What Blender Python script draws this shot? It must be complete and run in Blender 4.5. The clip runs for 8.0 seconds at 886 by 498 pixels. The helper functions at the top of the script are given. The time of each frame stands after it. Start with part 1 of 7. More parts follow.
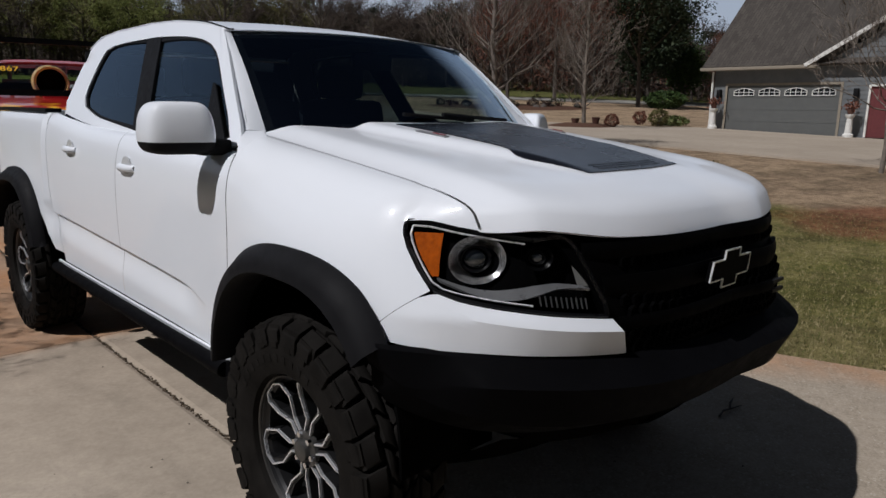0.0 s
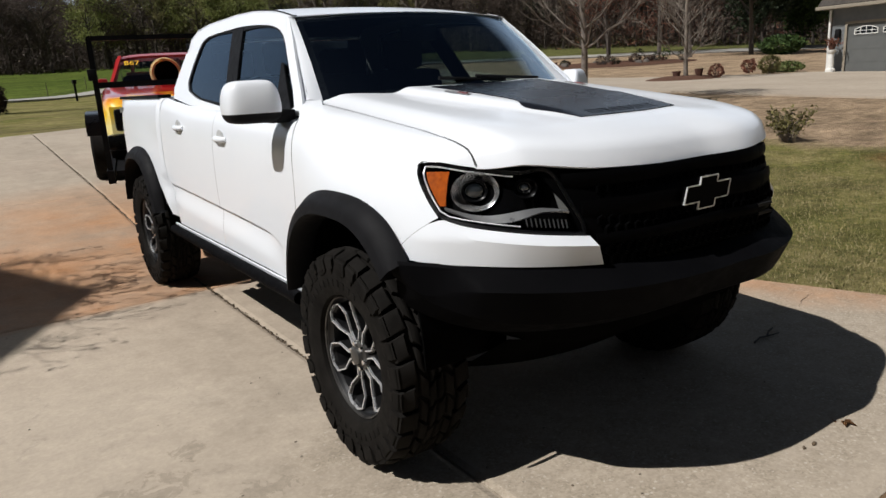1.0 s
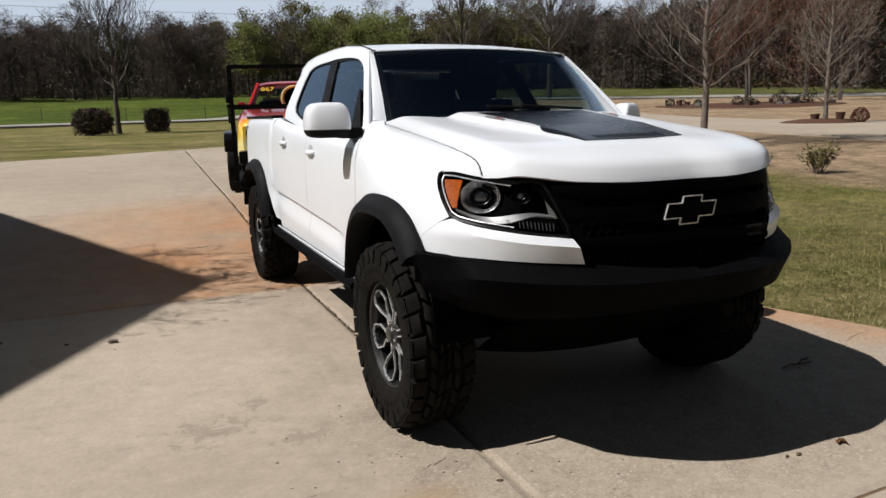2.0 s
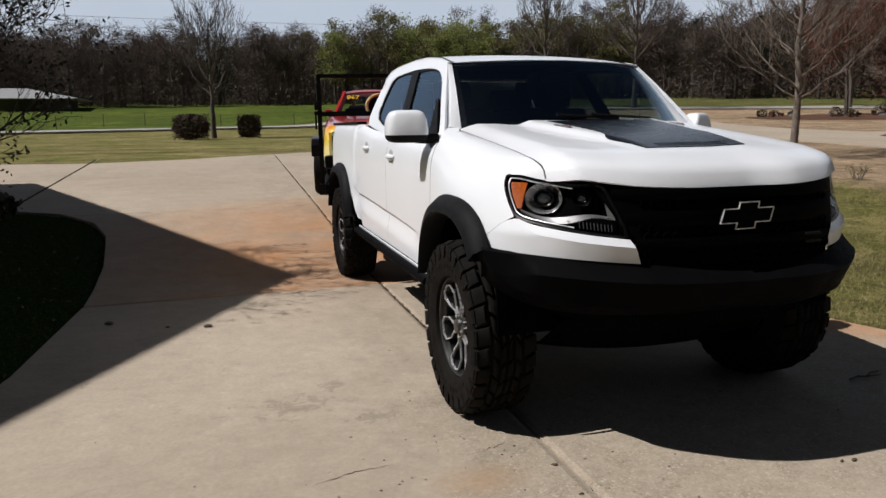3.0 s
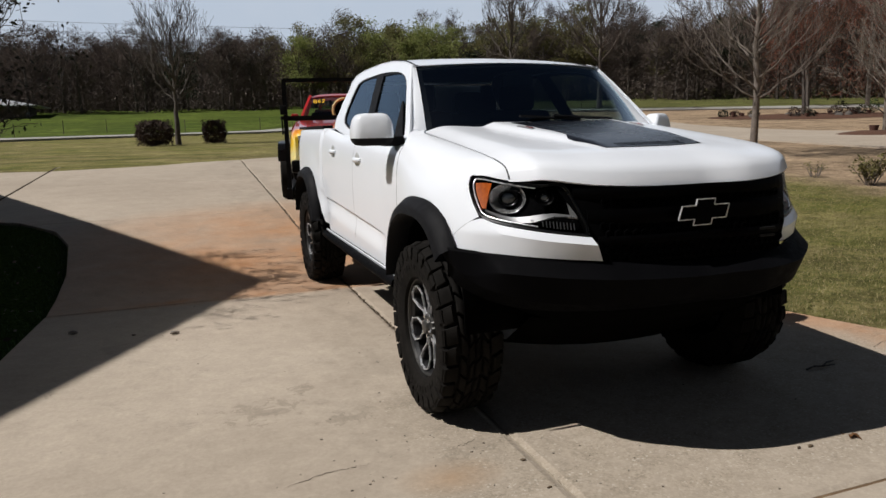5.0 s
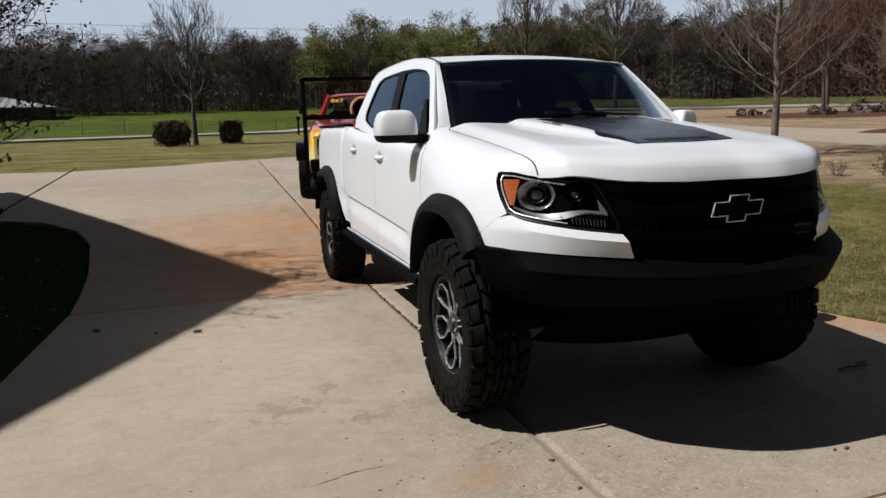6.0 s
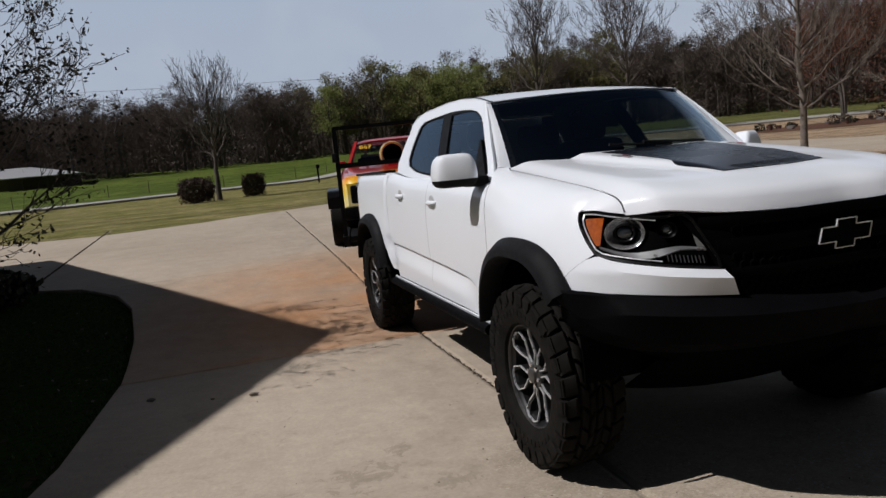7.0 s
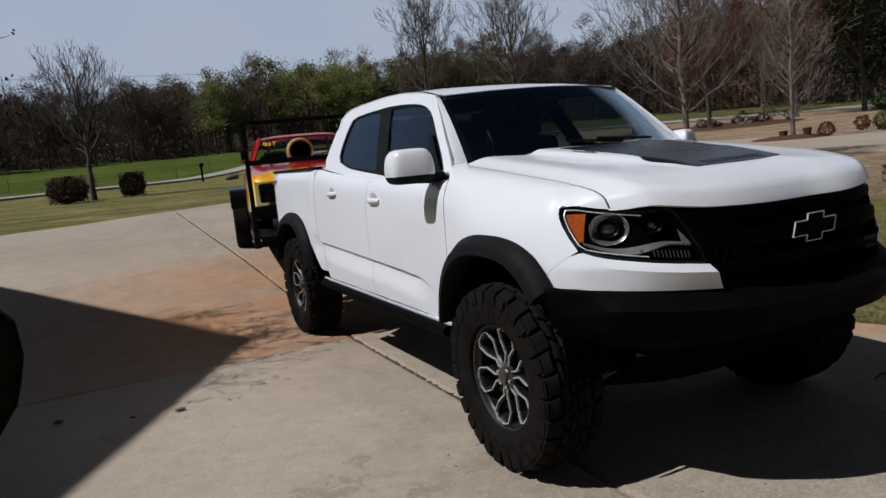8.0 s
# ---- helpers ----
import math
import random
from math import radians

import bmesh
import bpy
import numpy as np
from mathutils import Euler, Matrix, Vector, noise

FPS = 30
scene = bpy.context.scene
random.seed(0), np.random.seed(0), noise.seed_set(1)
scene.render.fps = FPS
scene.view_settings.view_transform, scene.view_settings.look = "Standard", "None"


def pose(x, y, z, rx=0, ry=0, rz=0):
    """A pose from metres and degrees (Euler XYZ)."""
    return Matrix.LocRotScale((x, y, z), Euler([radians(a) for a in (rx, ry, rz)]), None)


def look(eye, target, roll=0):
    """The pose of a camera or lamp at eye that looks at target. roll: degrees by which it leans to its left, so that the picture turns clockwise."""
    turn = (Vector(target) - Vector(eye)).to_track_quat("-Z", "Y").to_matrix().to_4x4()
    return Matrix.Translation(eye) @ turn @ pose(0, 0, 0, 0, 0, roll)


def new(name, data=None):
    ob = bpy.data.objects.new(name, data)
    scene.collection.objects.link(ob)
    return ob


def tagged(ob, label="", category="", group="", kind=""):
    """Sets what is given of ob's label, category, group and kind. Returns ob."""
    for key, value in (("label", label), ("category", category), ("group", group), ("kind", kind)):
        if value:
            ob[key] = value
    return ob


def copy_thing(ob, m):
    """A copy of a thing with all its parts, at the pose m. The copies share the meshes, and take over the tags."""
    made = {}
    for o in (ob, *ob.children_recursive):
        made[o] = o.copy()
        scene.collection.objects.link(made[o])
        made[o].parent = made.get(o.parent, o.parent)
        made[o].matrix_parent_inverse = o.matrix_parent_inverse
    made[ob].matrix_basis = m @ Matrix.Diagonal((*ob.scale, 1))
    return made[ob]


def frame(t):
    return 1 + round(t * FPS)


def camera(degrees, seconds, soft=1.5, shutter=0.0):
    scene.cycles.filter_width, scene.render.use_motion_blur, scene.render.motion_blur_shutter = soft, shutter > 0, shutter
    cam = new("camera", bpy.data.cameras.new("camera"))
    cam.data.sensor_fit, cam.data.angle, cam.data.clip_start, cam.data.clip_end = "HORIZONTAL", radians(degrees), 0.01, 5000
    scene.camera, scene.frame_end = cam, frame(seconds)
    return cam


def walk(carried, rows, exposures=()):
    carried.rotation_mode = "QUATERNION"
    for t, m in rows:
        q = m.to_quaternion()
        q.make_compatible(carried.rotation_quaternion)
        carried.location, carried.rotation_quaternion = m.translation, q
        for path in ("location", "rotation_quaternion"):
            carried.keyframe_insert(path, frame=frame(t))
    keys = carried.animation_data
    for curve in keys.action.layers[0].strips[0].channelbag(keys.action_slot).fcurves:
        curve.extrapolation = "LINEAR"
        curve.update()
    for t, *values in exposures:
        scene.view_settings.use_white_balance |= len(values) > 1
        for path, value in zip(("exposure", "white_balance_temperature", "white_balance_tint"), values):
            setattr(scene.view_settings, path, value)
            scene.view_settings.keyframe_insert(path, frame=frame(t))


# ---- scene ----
cam = camera(65.4, 8.0, soft=1.5)
PATH = [
    (0, (-1.902, -1.683, 1.418), (-0.561, -0.254, 1.019), 0.8),
    (0.2, (-1.922, -1.784, 1.393), (-0.628, -0.294, 1.071), -0.3),
    (0.5, (-1.947, -1.935, 1.374), (-0.734, -0.412, 0.913), -1.9),
    (0.7, (-1.956, -2.037, 1.378), (-0.831, -0.478, 0.827), -0.9),
    (0.8, (-1.959, -2.088, 1.383), (-0.802, -0.539, 0.871), -1.6),
    (0.9, (-1.960, -2.141, 1.390), (-0.837, -0.560, 0.902), -2.7),
    (1, (-1.961, -2.195, 1.398), (-0.874, -0.587, 0.915), -3.3),
    (1.1, (-1.929, -2.251, 1.406), (-0.894, -0.597, 0.967), -1.9),
    (1.2, (-1.893, -2.309, 1.410), (-0.980, -0.562, 1.066), -2.4),
    (2.3, (-1.86, -2.914, 1.335), (-1.145, -1.089, 0.935), -1.3),
    (2.5, (-1.888, -2.966, 1.339), (-1.279, -1.104, 0.938), -1.6),
    (3, (-1.901, -3.01, 1.341), (-1.314, -1.13, 0.991), -0.8),
    (3.2, (-1.898, -3.025, 1.340), (-1.270, -1.149, 1.043), -1.0),
    (3.5, (-1.892, -3.041, 1.336), (-1.197, -1.192, 1.026), -1.3),
    (4, (-1.896, -3.043, 1.325), (-1.205, -1.193, 1.009), -1.8),
    (4.5, (-1.895, -3.054, 1.337), (-1.199, -1.207, 1.011), -1.7),
    (5.8, (-1.925, -3.018, 1.328), (-1.31, -1.149, 0.969), -1.0),
    (6, (-1.938, -3.003, 1.321), (-1.308, -1.136, 0.98), -1.6),
    (6.5, (-2.007, -2.908, 1.337), (-1.408, -1.025, 1.028), -1.7),
    (6.7, (-2.045, -2.851, 1.351), (-1.439, -0.966, 1.070), -2.6),
    (7, (-2.102, -2.774, 1.363), (-1.521, -0.874, 1.131), -5.8),
    (7.2, (-2.137, -2.742, 1.353), (-1.671, -0.815, 1.088), -4.5),
    (7.5, (-2.2, -2.692, 1.334), (-1.767, -0.76, 1.05), -2.6),
    (7.7, (-2.260, -2.633, 1.343), (-1.732, -0.727, 1.044), -2.8),
    (8, (-2.369, -2.515, 1.375), (-1.492, -0.738, 1.111), -5.5),
]
EXPOSURES = [(0, -0.64, 6150, 13), (0.3, -0.78, 6150, 12), (0.5, -0.76, 6150, 11), (0.7, -0.20, 6300, 10), (0.8, -0.05, 6350, 10), (1.0, -0.02, 6400, 10), (1.2, 0.08, 6450, 10), (2.3, 0.05, 6500, 11), (2.5, 0.05, 6450, 11), (3.0, -0.11, 6500, 12), (3.5, -0.17, 6500, 11), (4.5, -0.13, 6450, 11), (6.0, -0.12, 6450, 11), (6.5, -0.24, 6450, 12), (7.0, -0.42, 6300, 13), (7.5, -0.41, 6280, 14), (8.0, -0.49, 6170, 13)]
walk(cam, [(t, look(eye, target, roll)) for t, eye, target, roll in PATH], EXPOSURES)


# ---- light ----
SUN = Vector((-0.79, 0.12, 1.0)).normalized()
world = bpy.data.worlds.new("sky")
scene.world = world
world.use_nodes = True
wn = world.node_tree
wn.nodes.clear()
sky = wn.nodes.new("ShaderNodeTexSky")
sky.sky_type, sky.sun_disc = "NISHITA", False
sky.sun_elevation, sky.sun_rotation = math.asin(SUN.z), math.atan2(SUN.x, SUN.y)
sky.air_density, sky.dust_density, sky.ozone_density = 1.0, 1.0, 1.0
bg = wn.nodes.new("ShaderNodeBackground")
bg.inputs["Strength"].default_value = 0.0115
wout = wn.nodes.new("ShaderNodeOutputWorld")
wn.links.new(sky.outputs[0], bg.inputs["Color"])
wn.links.new(bg.outputs[0], wout.inputs["Surface"])
sun = new("sun", bpy.data.lights.new("sun", "SUN"))
sun.data.energy, sun.data.angle, sun.data.color = 4.8, radians(0.55), (1.0, 0.97, 0.93)
sun.matrix_world = look(SUN * 60, (0, 0, 0))


# ---- materials ----
class Nodes:
    """A short hand for node trees."""

    def __init__(self, name):
        self.mat = bpy.data.materials.new(name)
        self.mat.use_nodes = True
        self.tree = self.mat.node_tree
        self.bsdf = self.tree.nodes["Principled BSDF"]
        self.out = self.tree.nodes["Material Output"]

    def add(self, kind, **values):
        node = self.tree.nodes.new("ShaderNode" + kind)
        for key, value in values.items():
            node.inputs[key.replace("_", " ")].default_value = value
        return node

    def link(self, a, b):
        self.tree.links.new(a, b)

    def coords(self, world_space=False):
        if world_space:
            return self.add("NewGeometry").outputs["Position"]
        return self.add("TexCoord").outputs["Object"]

    def noise(self, scale, detail=5.0, rough=0.55, at=None, distort=0.0):
        node = self.add("TexNoise", Scale=scale, Detail=detail, Roughness=rough, Distortion=distort)
        self.link(at or self.coords(), node.inputs["Vector"])
        return node.outputs["Fac"]

    def ramp(self, fac, stops):
        node = self.tree.nodes.new("ShaderNodeValToRGB")
        while len(node.color_ramp.elements) < len(stops):
            node.color_ramp.elements.new(0.5)
        for el, (pos, col) in zip(node.color_ramp.elements, stops):
            el.position = pos
            el.color = (col, col, col, 1) if isinstance(col, (int, float)) else (*col, 1)
        self.link(fac, node.inputs["Fac"])
        return node.outputs["Color"]

    def mix(self, fac, a, b, how="MIX"):
        node = self.tree.nodes.new("ShaderNodeMix")
        node.data_type, node.blend_type = "RGBA", how
        for value, slot in ((fac, 0), (a, 6), (b, 7)):
            if isinstance(value, (int, float)):
                node.inputs[slot].default_value = value if slot == 0 else (value, value, value, 1)
            elif isinstance(value, tuple):
                node.inputs[slot].default_value = (*value, 1)
            else:
                self.link(value, node.inputs[slot])
        return node.outputs[2]

    def math(self, how, a, b=0.0, clamp=False):
        node = self.tree.nodes.new("ShaderNodeMath")
        node.operation, node.use_clamp = how, clamp
        for value, slot in ((a, 0), (b, 1)):
            if isinstance(value, (int, float)):
                node.inputs[slot].default_value = value
            else:
                self.link(value, node.inputs[slot])
        return node.outputs[0]

    def bump(self, height, strength=0.3, distance=0.01):
        node = self.add("Bump", Strength=strength, Distance=distance)
        self.link(height, node.inputs["Height"])
        self.link(node.outputs[0], self.bsdf.inputs["Normal"])

    def set(self, color=None, rough=None, metal=None, coat=None, spec=None):
        for value, slot in ((color, "Base Color"), (rough, "Roughness"), (metal, "Metallic"), (coat, "Coat Weight"), (spec, "Specular IOR Level")):
            if value is None:
                continue
            if isinstance(value, tuple):
                self.bsdf.inputs[slot].default_value = (*value, 1)
            elif isinstance(value, (int, float)):
                self.bsdf.inputs[slot].default_value = value
            else:
                self.link(value, self.bsdf.inputs[slot])
        return self


def plain(name, color, rough, metal=0.0, coat=0.0, vary=0.12, scale=9.0, bump=0.0, bump_scale=120.0):
    """A surface of one colour with a little dirt in colour and gloss."""
    n = Nodes(name)
    dark = tuple(c * (1 - vary) for c in color)
    light = tuple(min(1.0, c * (1 + vary * 0.6)) for c in color)
    n.set(color=n.ramp(n.noise(scale), [(0.3, dark), (0.7, light)]), metal=metal, coat=coat)
    n.set(rough=n.ramp(n.noise(scale * 3), [(0.3, max(0.02, rough * 0.85)), (0.7, min(1.0, rough * 1.12))]))
    if bump:
        n.bump(n.noise(bump_scale), bump, 0.004)
    return n.mat


def glass(name, tint, rough=0.02, ior=1.5, sheen=(1, 1, 1)):
    """Thin automotive glass: dimmed view with mirror gloss by angle."""
    n = Nodes(name)
    through_it, gloss, both = n.add("BsdfTransparent"), n.add("BsdfGlossy", Roughness=rough), n.add("MixShader")
    through_it.inputs["Color"].default_value = (*tint, 1)
    gloss.inputs["Color"].default_value = (*sheen, 1)
    face = n.add("LayerWeight", Blend=0.5)
    base = ((ior - 1) / (ior + 1)) ** 2
    n.link(n.math("ADD", n.math("MULTIPLY", n.math("POWER", face.outputs["Facing"], 5.0), 1 - base), base), both.inputs[0])
    n.link(through_it.outputs[0], both.inputs[1])
    n.link(gloss.outputs[0], both.inputs[2])
    n.link(both.outputs[0], n.out.inputs["Surface"])
    return n.mat


def concrete():
    n = Nodes("concrete")
    at = n.coords(True)
    sep = n.add("SeparateXYZ")
    n.link(at, sep.inputs[0])
    x, y = sep.outputs[0], sep.outputs[1]
    big, mid, fine = n.noise(0.45, 4, 0.6, at), n.noise(3.2, 6, 0.65, at), n.noise(45, 4, 0.7, at)
    col = n.ramp(mid, [(0.28, (0.330, 0.276, 0.216)), (0.55, (0.405, 0.342, 0.270)), (0.8, (0.455, 0.388, 0.312))])
    col = n.mix(0.5, col, n.ramp(big, [(0.35, (0.350, 0.293, 0.230)), (0.65, (0.455, 0.388, 0.312))]))
    rnd = n.add("ObjectInfo").outputs["Random"]
    col = n.mix(0.16, col, n.ramp(rnd, [(0.0, 0.36), (1.0, 0.55)]), "OVERLAY")
    # red clay washed over the slabs behind the rear wheel and along the lawn edge
    dx, dy = n.math("SUBTRACT", x, -0.55), n.math("SUBTRACT", y, 4.6)
    d2 = n.math("ADD", n.math("MULTIPLY", n.math("MULTIPLY", dx, dx), 0.16), n.math("MULTIPLY", n.math("MULTIPLY", dy, dy), 0.16))
    clay = n.math("SUBTRACT", 1.45, n.math("SQRT", d2), True)
    clay = n.math("MULTIPLY", clay, n.ramp(n.noise(0.9, 5, 0.6, at), [(0.3, 0.35), (0.62, 1.0)]), True)
    step = n.math("MULTIPLY", n.math("SUBTRACT", y, 2.72), 14.0, True)
    clay = n.math("MULTIPLY", clay, n.math("ADD", 0.12, n.math("MULTIPLY", step, 0.88)))
    edge = n.math("ADD", n.math("MULTIPLY", x, 1.0), n.math("MULTIPLY", y, 0.36))
    strip = n.math("MULTIPLY", n.math("SUBTRACT", n.math("ADD", edge, n.math("MULTIPLY", n.noise(1.7, 4, 0.6, at), 0.5)), 1.98), 3.0, True)
    strip = n.math("MULTIPLY", strip, n.math("MULTIPLY", n.math("LESS_THAN", y, 6.0), n.math("LESS_THAN", x, 6.0)))
    clay = n.math("MAXIMUM", clay, n.math("MULTIPLY", strip, 0.75))
    # clay washed along the cross joint
    wash = n.math("SUBTRACT", 1.0, n.math("MULTIPLY", n.math("ABSOLUTE", n.math("SUBTRACT", y, 2.85)), 5.0), True)
    wash = n.math("MULTIPLY", wash, n.math("MULTIPLY", n.math("ADD", x, 3.3), 0.8, True))
    wash = n.math("MULTIPLY", wash, n.ramp(n.noise(3.1, 5, 0.6, at), [(0.32, 0.35), (0.60, 1.0)]))
    clay = n.math("MAXIMUM", clay, n.math("MULTIPLY", wash, n.math("LESS_THAN", x, -0.3)))
    col = n.mix(n.math("MULTIPLY", clay, 0.95), col, n.ramp(mid, [(0.3, (0.39, 0.185, 0.080)), (0.7, (0.50, 0.275, 0.145))]))
    # worn spots and damp looking scuffs
    spots = n.ramp(n.noise(1.9, 7, 0.72, at, 0.6), [(0.58, 0.0), (0.64, 1.0)])
    col = n.mix(n.math("MULTIPLY", spots, 0.22), col, (0.23, 0.20, 0.16))
    flakes = n.ramp(n.noise(4.5, 8, 0.78, at, 1.2), [(0.615, 0.0), (0.635, 1.0)])
    flakes = n.math("MULTIPLY", flakes, n.ramp(n.noise(0.6, 3, 0.5, at), [(0.46, 0.0), (0.58, 1.0)]))
    col = n.mix(n.math("MULTIPLY", flakes, 0.35), col, (0.22, 0.195, 0.165))
    grime = n.math("MULTIPLY", n.ramp(n.noise(2.6, 6, 0.7, at), [(0.42, 0.0), (0.66, 1.0)]), n.math("SUBTRACT", 1.0, n.math("MULTIPLY", n.math("ABSOLUTE", n.math("ADD", x, 0.95)), 1.3), True))
    col = n.mix(n.math("MULTIPLY", grime, 0.35), col, (0.185, 0.155, 0.12))
    # scaled patches in front of the truck and a small rust stain
    def blot(px, py, rx, ry):
        ax, ay = n.math("DIVIDE", n.math("SUBTRACT", x, px), rx), n.math("DIVIDE", n.math("SUBTRACT", y, py), ry)
        return n.math("SUBTRACT", 1.0, n.math("SQRT", n.math("ADD", n.math("MULTIPLY", ax, ax), n.math("MULTIPLY", ay, ay))), True)

    scale_noise = n.math("MULTIPLY", n.math("SUBTRACT", n.noise(11, 6, 0.7, at, 0.8), 0.5), 1.9)
    for px, py, rx, ry in ((-1.66, 0.26, 0.45, 0.34), (-1.67, 2.38, 0.40, 0.28), (-1.42, 0.5, 0.25, 0.14), (-1.30, 0.0, 0.34, 0.18), (-0.90, 0.08, 0.3, 0.25), (-0.85, -0.5, 0.36, 0.16)):
        patch_ = n.math("ADD", n.math("MULTIPLY", blot(px, py, rx, ry), 0.8), scale_noise)
        col = n.mix(n.ramp(patch_, [(0.58, 0.0), (0.60, 0.55), (0.70, 0.35), (0.78, 0.55)]), col, (0.235, 0.20, 0.155))
    # worn surface with the gravel showing, before the truck
    worn = n.math("MULTIPLY", n.math("SUBTRACT", n.math("ADD", x, n.math("MULTIPLY", n.noise(2.2, 5, 0.65, at), 1.1)), -0.72), 2.6, True)
    worn = n.math("MULTIPLY", worn, n.math("MULTIPLY", n.math("SUBTRACT", 0.6, y), 1.6, True))
    worn = n.math("MULTIPLY", worn, n.math("MULTIPLY", n.math("ADD", y, 1.5), 2.5, True))
    pebble = n.add("TexVoronoi", Scale=115.0, Randomness=1.0)
    n.link(at, pebble.inputs["Vector"])
    stones = n.add("SeparateColor")
    n.link(pebble.outputs["Color"], stones.inputs[0])
    gravel = n.ramp(stones.outputs[0], [(0.0, (0.17, 0.14, 0.10)), (0.55, (0.31, 0.26, 0.195)), (0.94, (0.39, 0.335, 0.26)), (1.0, (0.58, 0.53, 0.46))])
    col = n.mix(n.math("MULTIPLY", worn, n.ramp(n.noise(7.5, 6, 0.7, at), [(0.34, 0.12), (0.66, 0.62)])), col, gravel)
    col = n.mix(n.math("MULTIPLY", n.math("MULTIPLY", blot(-1.04, -0.7, 0.24, 0.16), mid), 0.7), col, (0.36, 0.19, 0.07))
    col = n.mix(0.15, col, n.ramp(n.noise(13, 7, 0.75, at, 0.5), [(0.34, 0.25), (0.68, 0.72)]), "OVERLAY")
    col = n.mix(0.16, col, n.ramp(fine, [(0.3, 0.24), (0.7, 0.76)]), "OVERLAY")
    n.set(color=col, rough=0.9, spec=0.15)
    n.bump(n.math("ADD", n.noise(160, 3, 0.7, at), n.math("MULTIPLY", mid, 0.6)), 0.16, 0.004)
    return n.mat


def lawn():
    """Spring lawn: green and straw, red clay where it is bare, straw towards the far drive."""
    n = Nodes("lawn")
    at = n.coords(True)
    sep = n.add("SeparateXYZ")
    n.link(at, sep.inputs[0])
    x, y = sep.outputs[0], sep.outputs[1]
    patch_, tuft = n.noise(0.55, 5, 0.65, at), n.noise(14, 6, 0.75, at)
    green = n.ramp(tuft, [(0.25, (0.036, 0.052, 0.010)), (0.5, (0.104, 0.112, 0.022)), (0.78, (0.25, 0.214, 0.07))])
    straw = n.ramp(tuft, [(0.25, (0.182, 0.124, 0.076)), (0.55, (0.315, 0.230, 0.150)), (0.8, (0.415, 0.320, 0.220))])
    dry = n.ramp(tuft, [(0.25, (0.115, 0.098, 0.034)), (0.55, (0.245, 0.204, 0.090)), (0.8, (0.40, 0.325, 0.17))])
    far = n.math("MULTIPLY", n.math("SUBTRACT", n.math("ADD", x, n.math("MULTIPLY", patch_, 2.4)), 9.3), 0.9, True)
    far = n.math("MULTIPLY", far, n.math("LESS_THAN", y, 58.0))
    col = n.mix(n.ramp(patch_, [(0.36, 0.12), (0.62, 0.92)]), green, dry)
    col = n.mix(far, col, straw)
    field = n.math("MULTIPLY", n.math("SUBTRACT", y, 58.0), 0.8, True)
    beyond = n.math("ADD", n.math("MULTIPLY", x, 0.643), n.math("MULTIPLY", y, 0.766))
    field = n.math("MAXIMUM", field, n.math("MULTIPLY", n.math("SUBTRACT", beyond, 77.5), 0.8, True))
    worn = n.math("MULTIPLY", n.math("SUBTRACT", x, 18.0), 0.06, True)
    col = n.mix(field, col, n.ramp(n.noise(0.12, 5, 0.6, at), [(0.3, (0.047, 0.070, 0.010)), (0.7, (0.088, 0.116, 0.020))]))
    col = n.mix(n.math("MULTIPLY", n.math("MULTIPLY", field, worn), 0.75), col, n.ramp(n.noise(0.5, 5, 0.7, at), [(0.3, (0.075, 0.080, 0.026)), (0.7, (0.135, 0.120, 0.052))]))
    cx, cy = n.math("SUBTRACT", x, 8.5), n.math("SUBTRACT", y, 0.6)
    d = n.math("SQRT", n.math("ADD", n.math("MULTIPLY", n.math("MULTIPLY", cx, cx), 0.5), n.math("MULTIPLY", n.math("MULTIPLY", cy, cy), 0.40)))
    bare = n.math("MULTIPLY", n.math("SUBTRACT", n.math("ADD", 0.75, n.math("MULTIPLY", n.noise(1.3, 5, 0.6, at), 0.8)), d), 3.0, True)
    col = n.mix(n.math("MULTIPLY", bare, 0.85), col, n.ramp(tuft, [(0.3, (0.15, 0.055, 0.028)), (0.7, (0.28, 0.13, 0.07))]))
    col = n.mix(0.7, col, n.ramp(n.noise(2.3, 6, 0.8, at, 0.5), [(0.32, 0.22), (0.68, 0.80)]), "OVERLAY")
    col = n.mix(0.55, col, n.ramp(n.noise(0.8, 9, 0.85, at, 0.8), [(0.36, 0.24), (0.64, 0.76)]), "OVERLAY")
    stretch = n.add("Mapping")
    stretch.inputs["Scale"].default_value = (0.22, 0.75, 1.0)
    n.link(at, stretch.inputs["Vector"])
    col = n.mix(0.65, col, n.ramp(n.noise(1.0, 6, 0.7, stretch.outputs[0], 0.6), [(0.34, 0.26), (0.66, 0.78)]), "OVERLAY")
    n.set(color=col, rough=0.95, spec=0.1)
    n.bump(n.noise(60, 5, 0.8, at), 0.9, 0.03)
    return n.mat


def blades():
    n = Nodes("grass_blade")
    rnd = n.add("NewGeometry").outputs["Random Per Island"]
    n.set(color=n.ramp(rnd, [(0.0, (0.050, 0.066, 0.014)), (0.33, (0.11, 0.118, 0.030)), (0.58, (0.23, 0.20, 0.085)), (1.0, (0.43, 0.355, 0.20))]), rough=0.8, spec=0.2)
    return n.mat


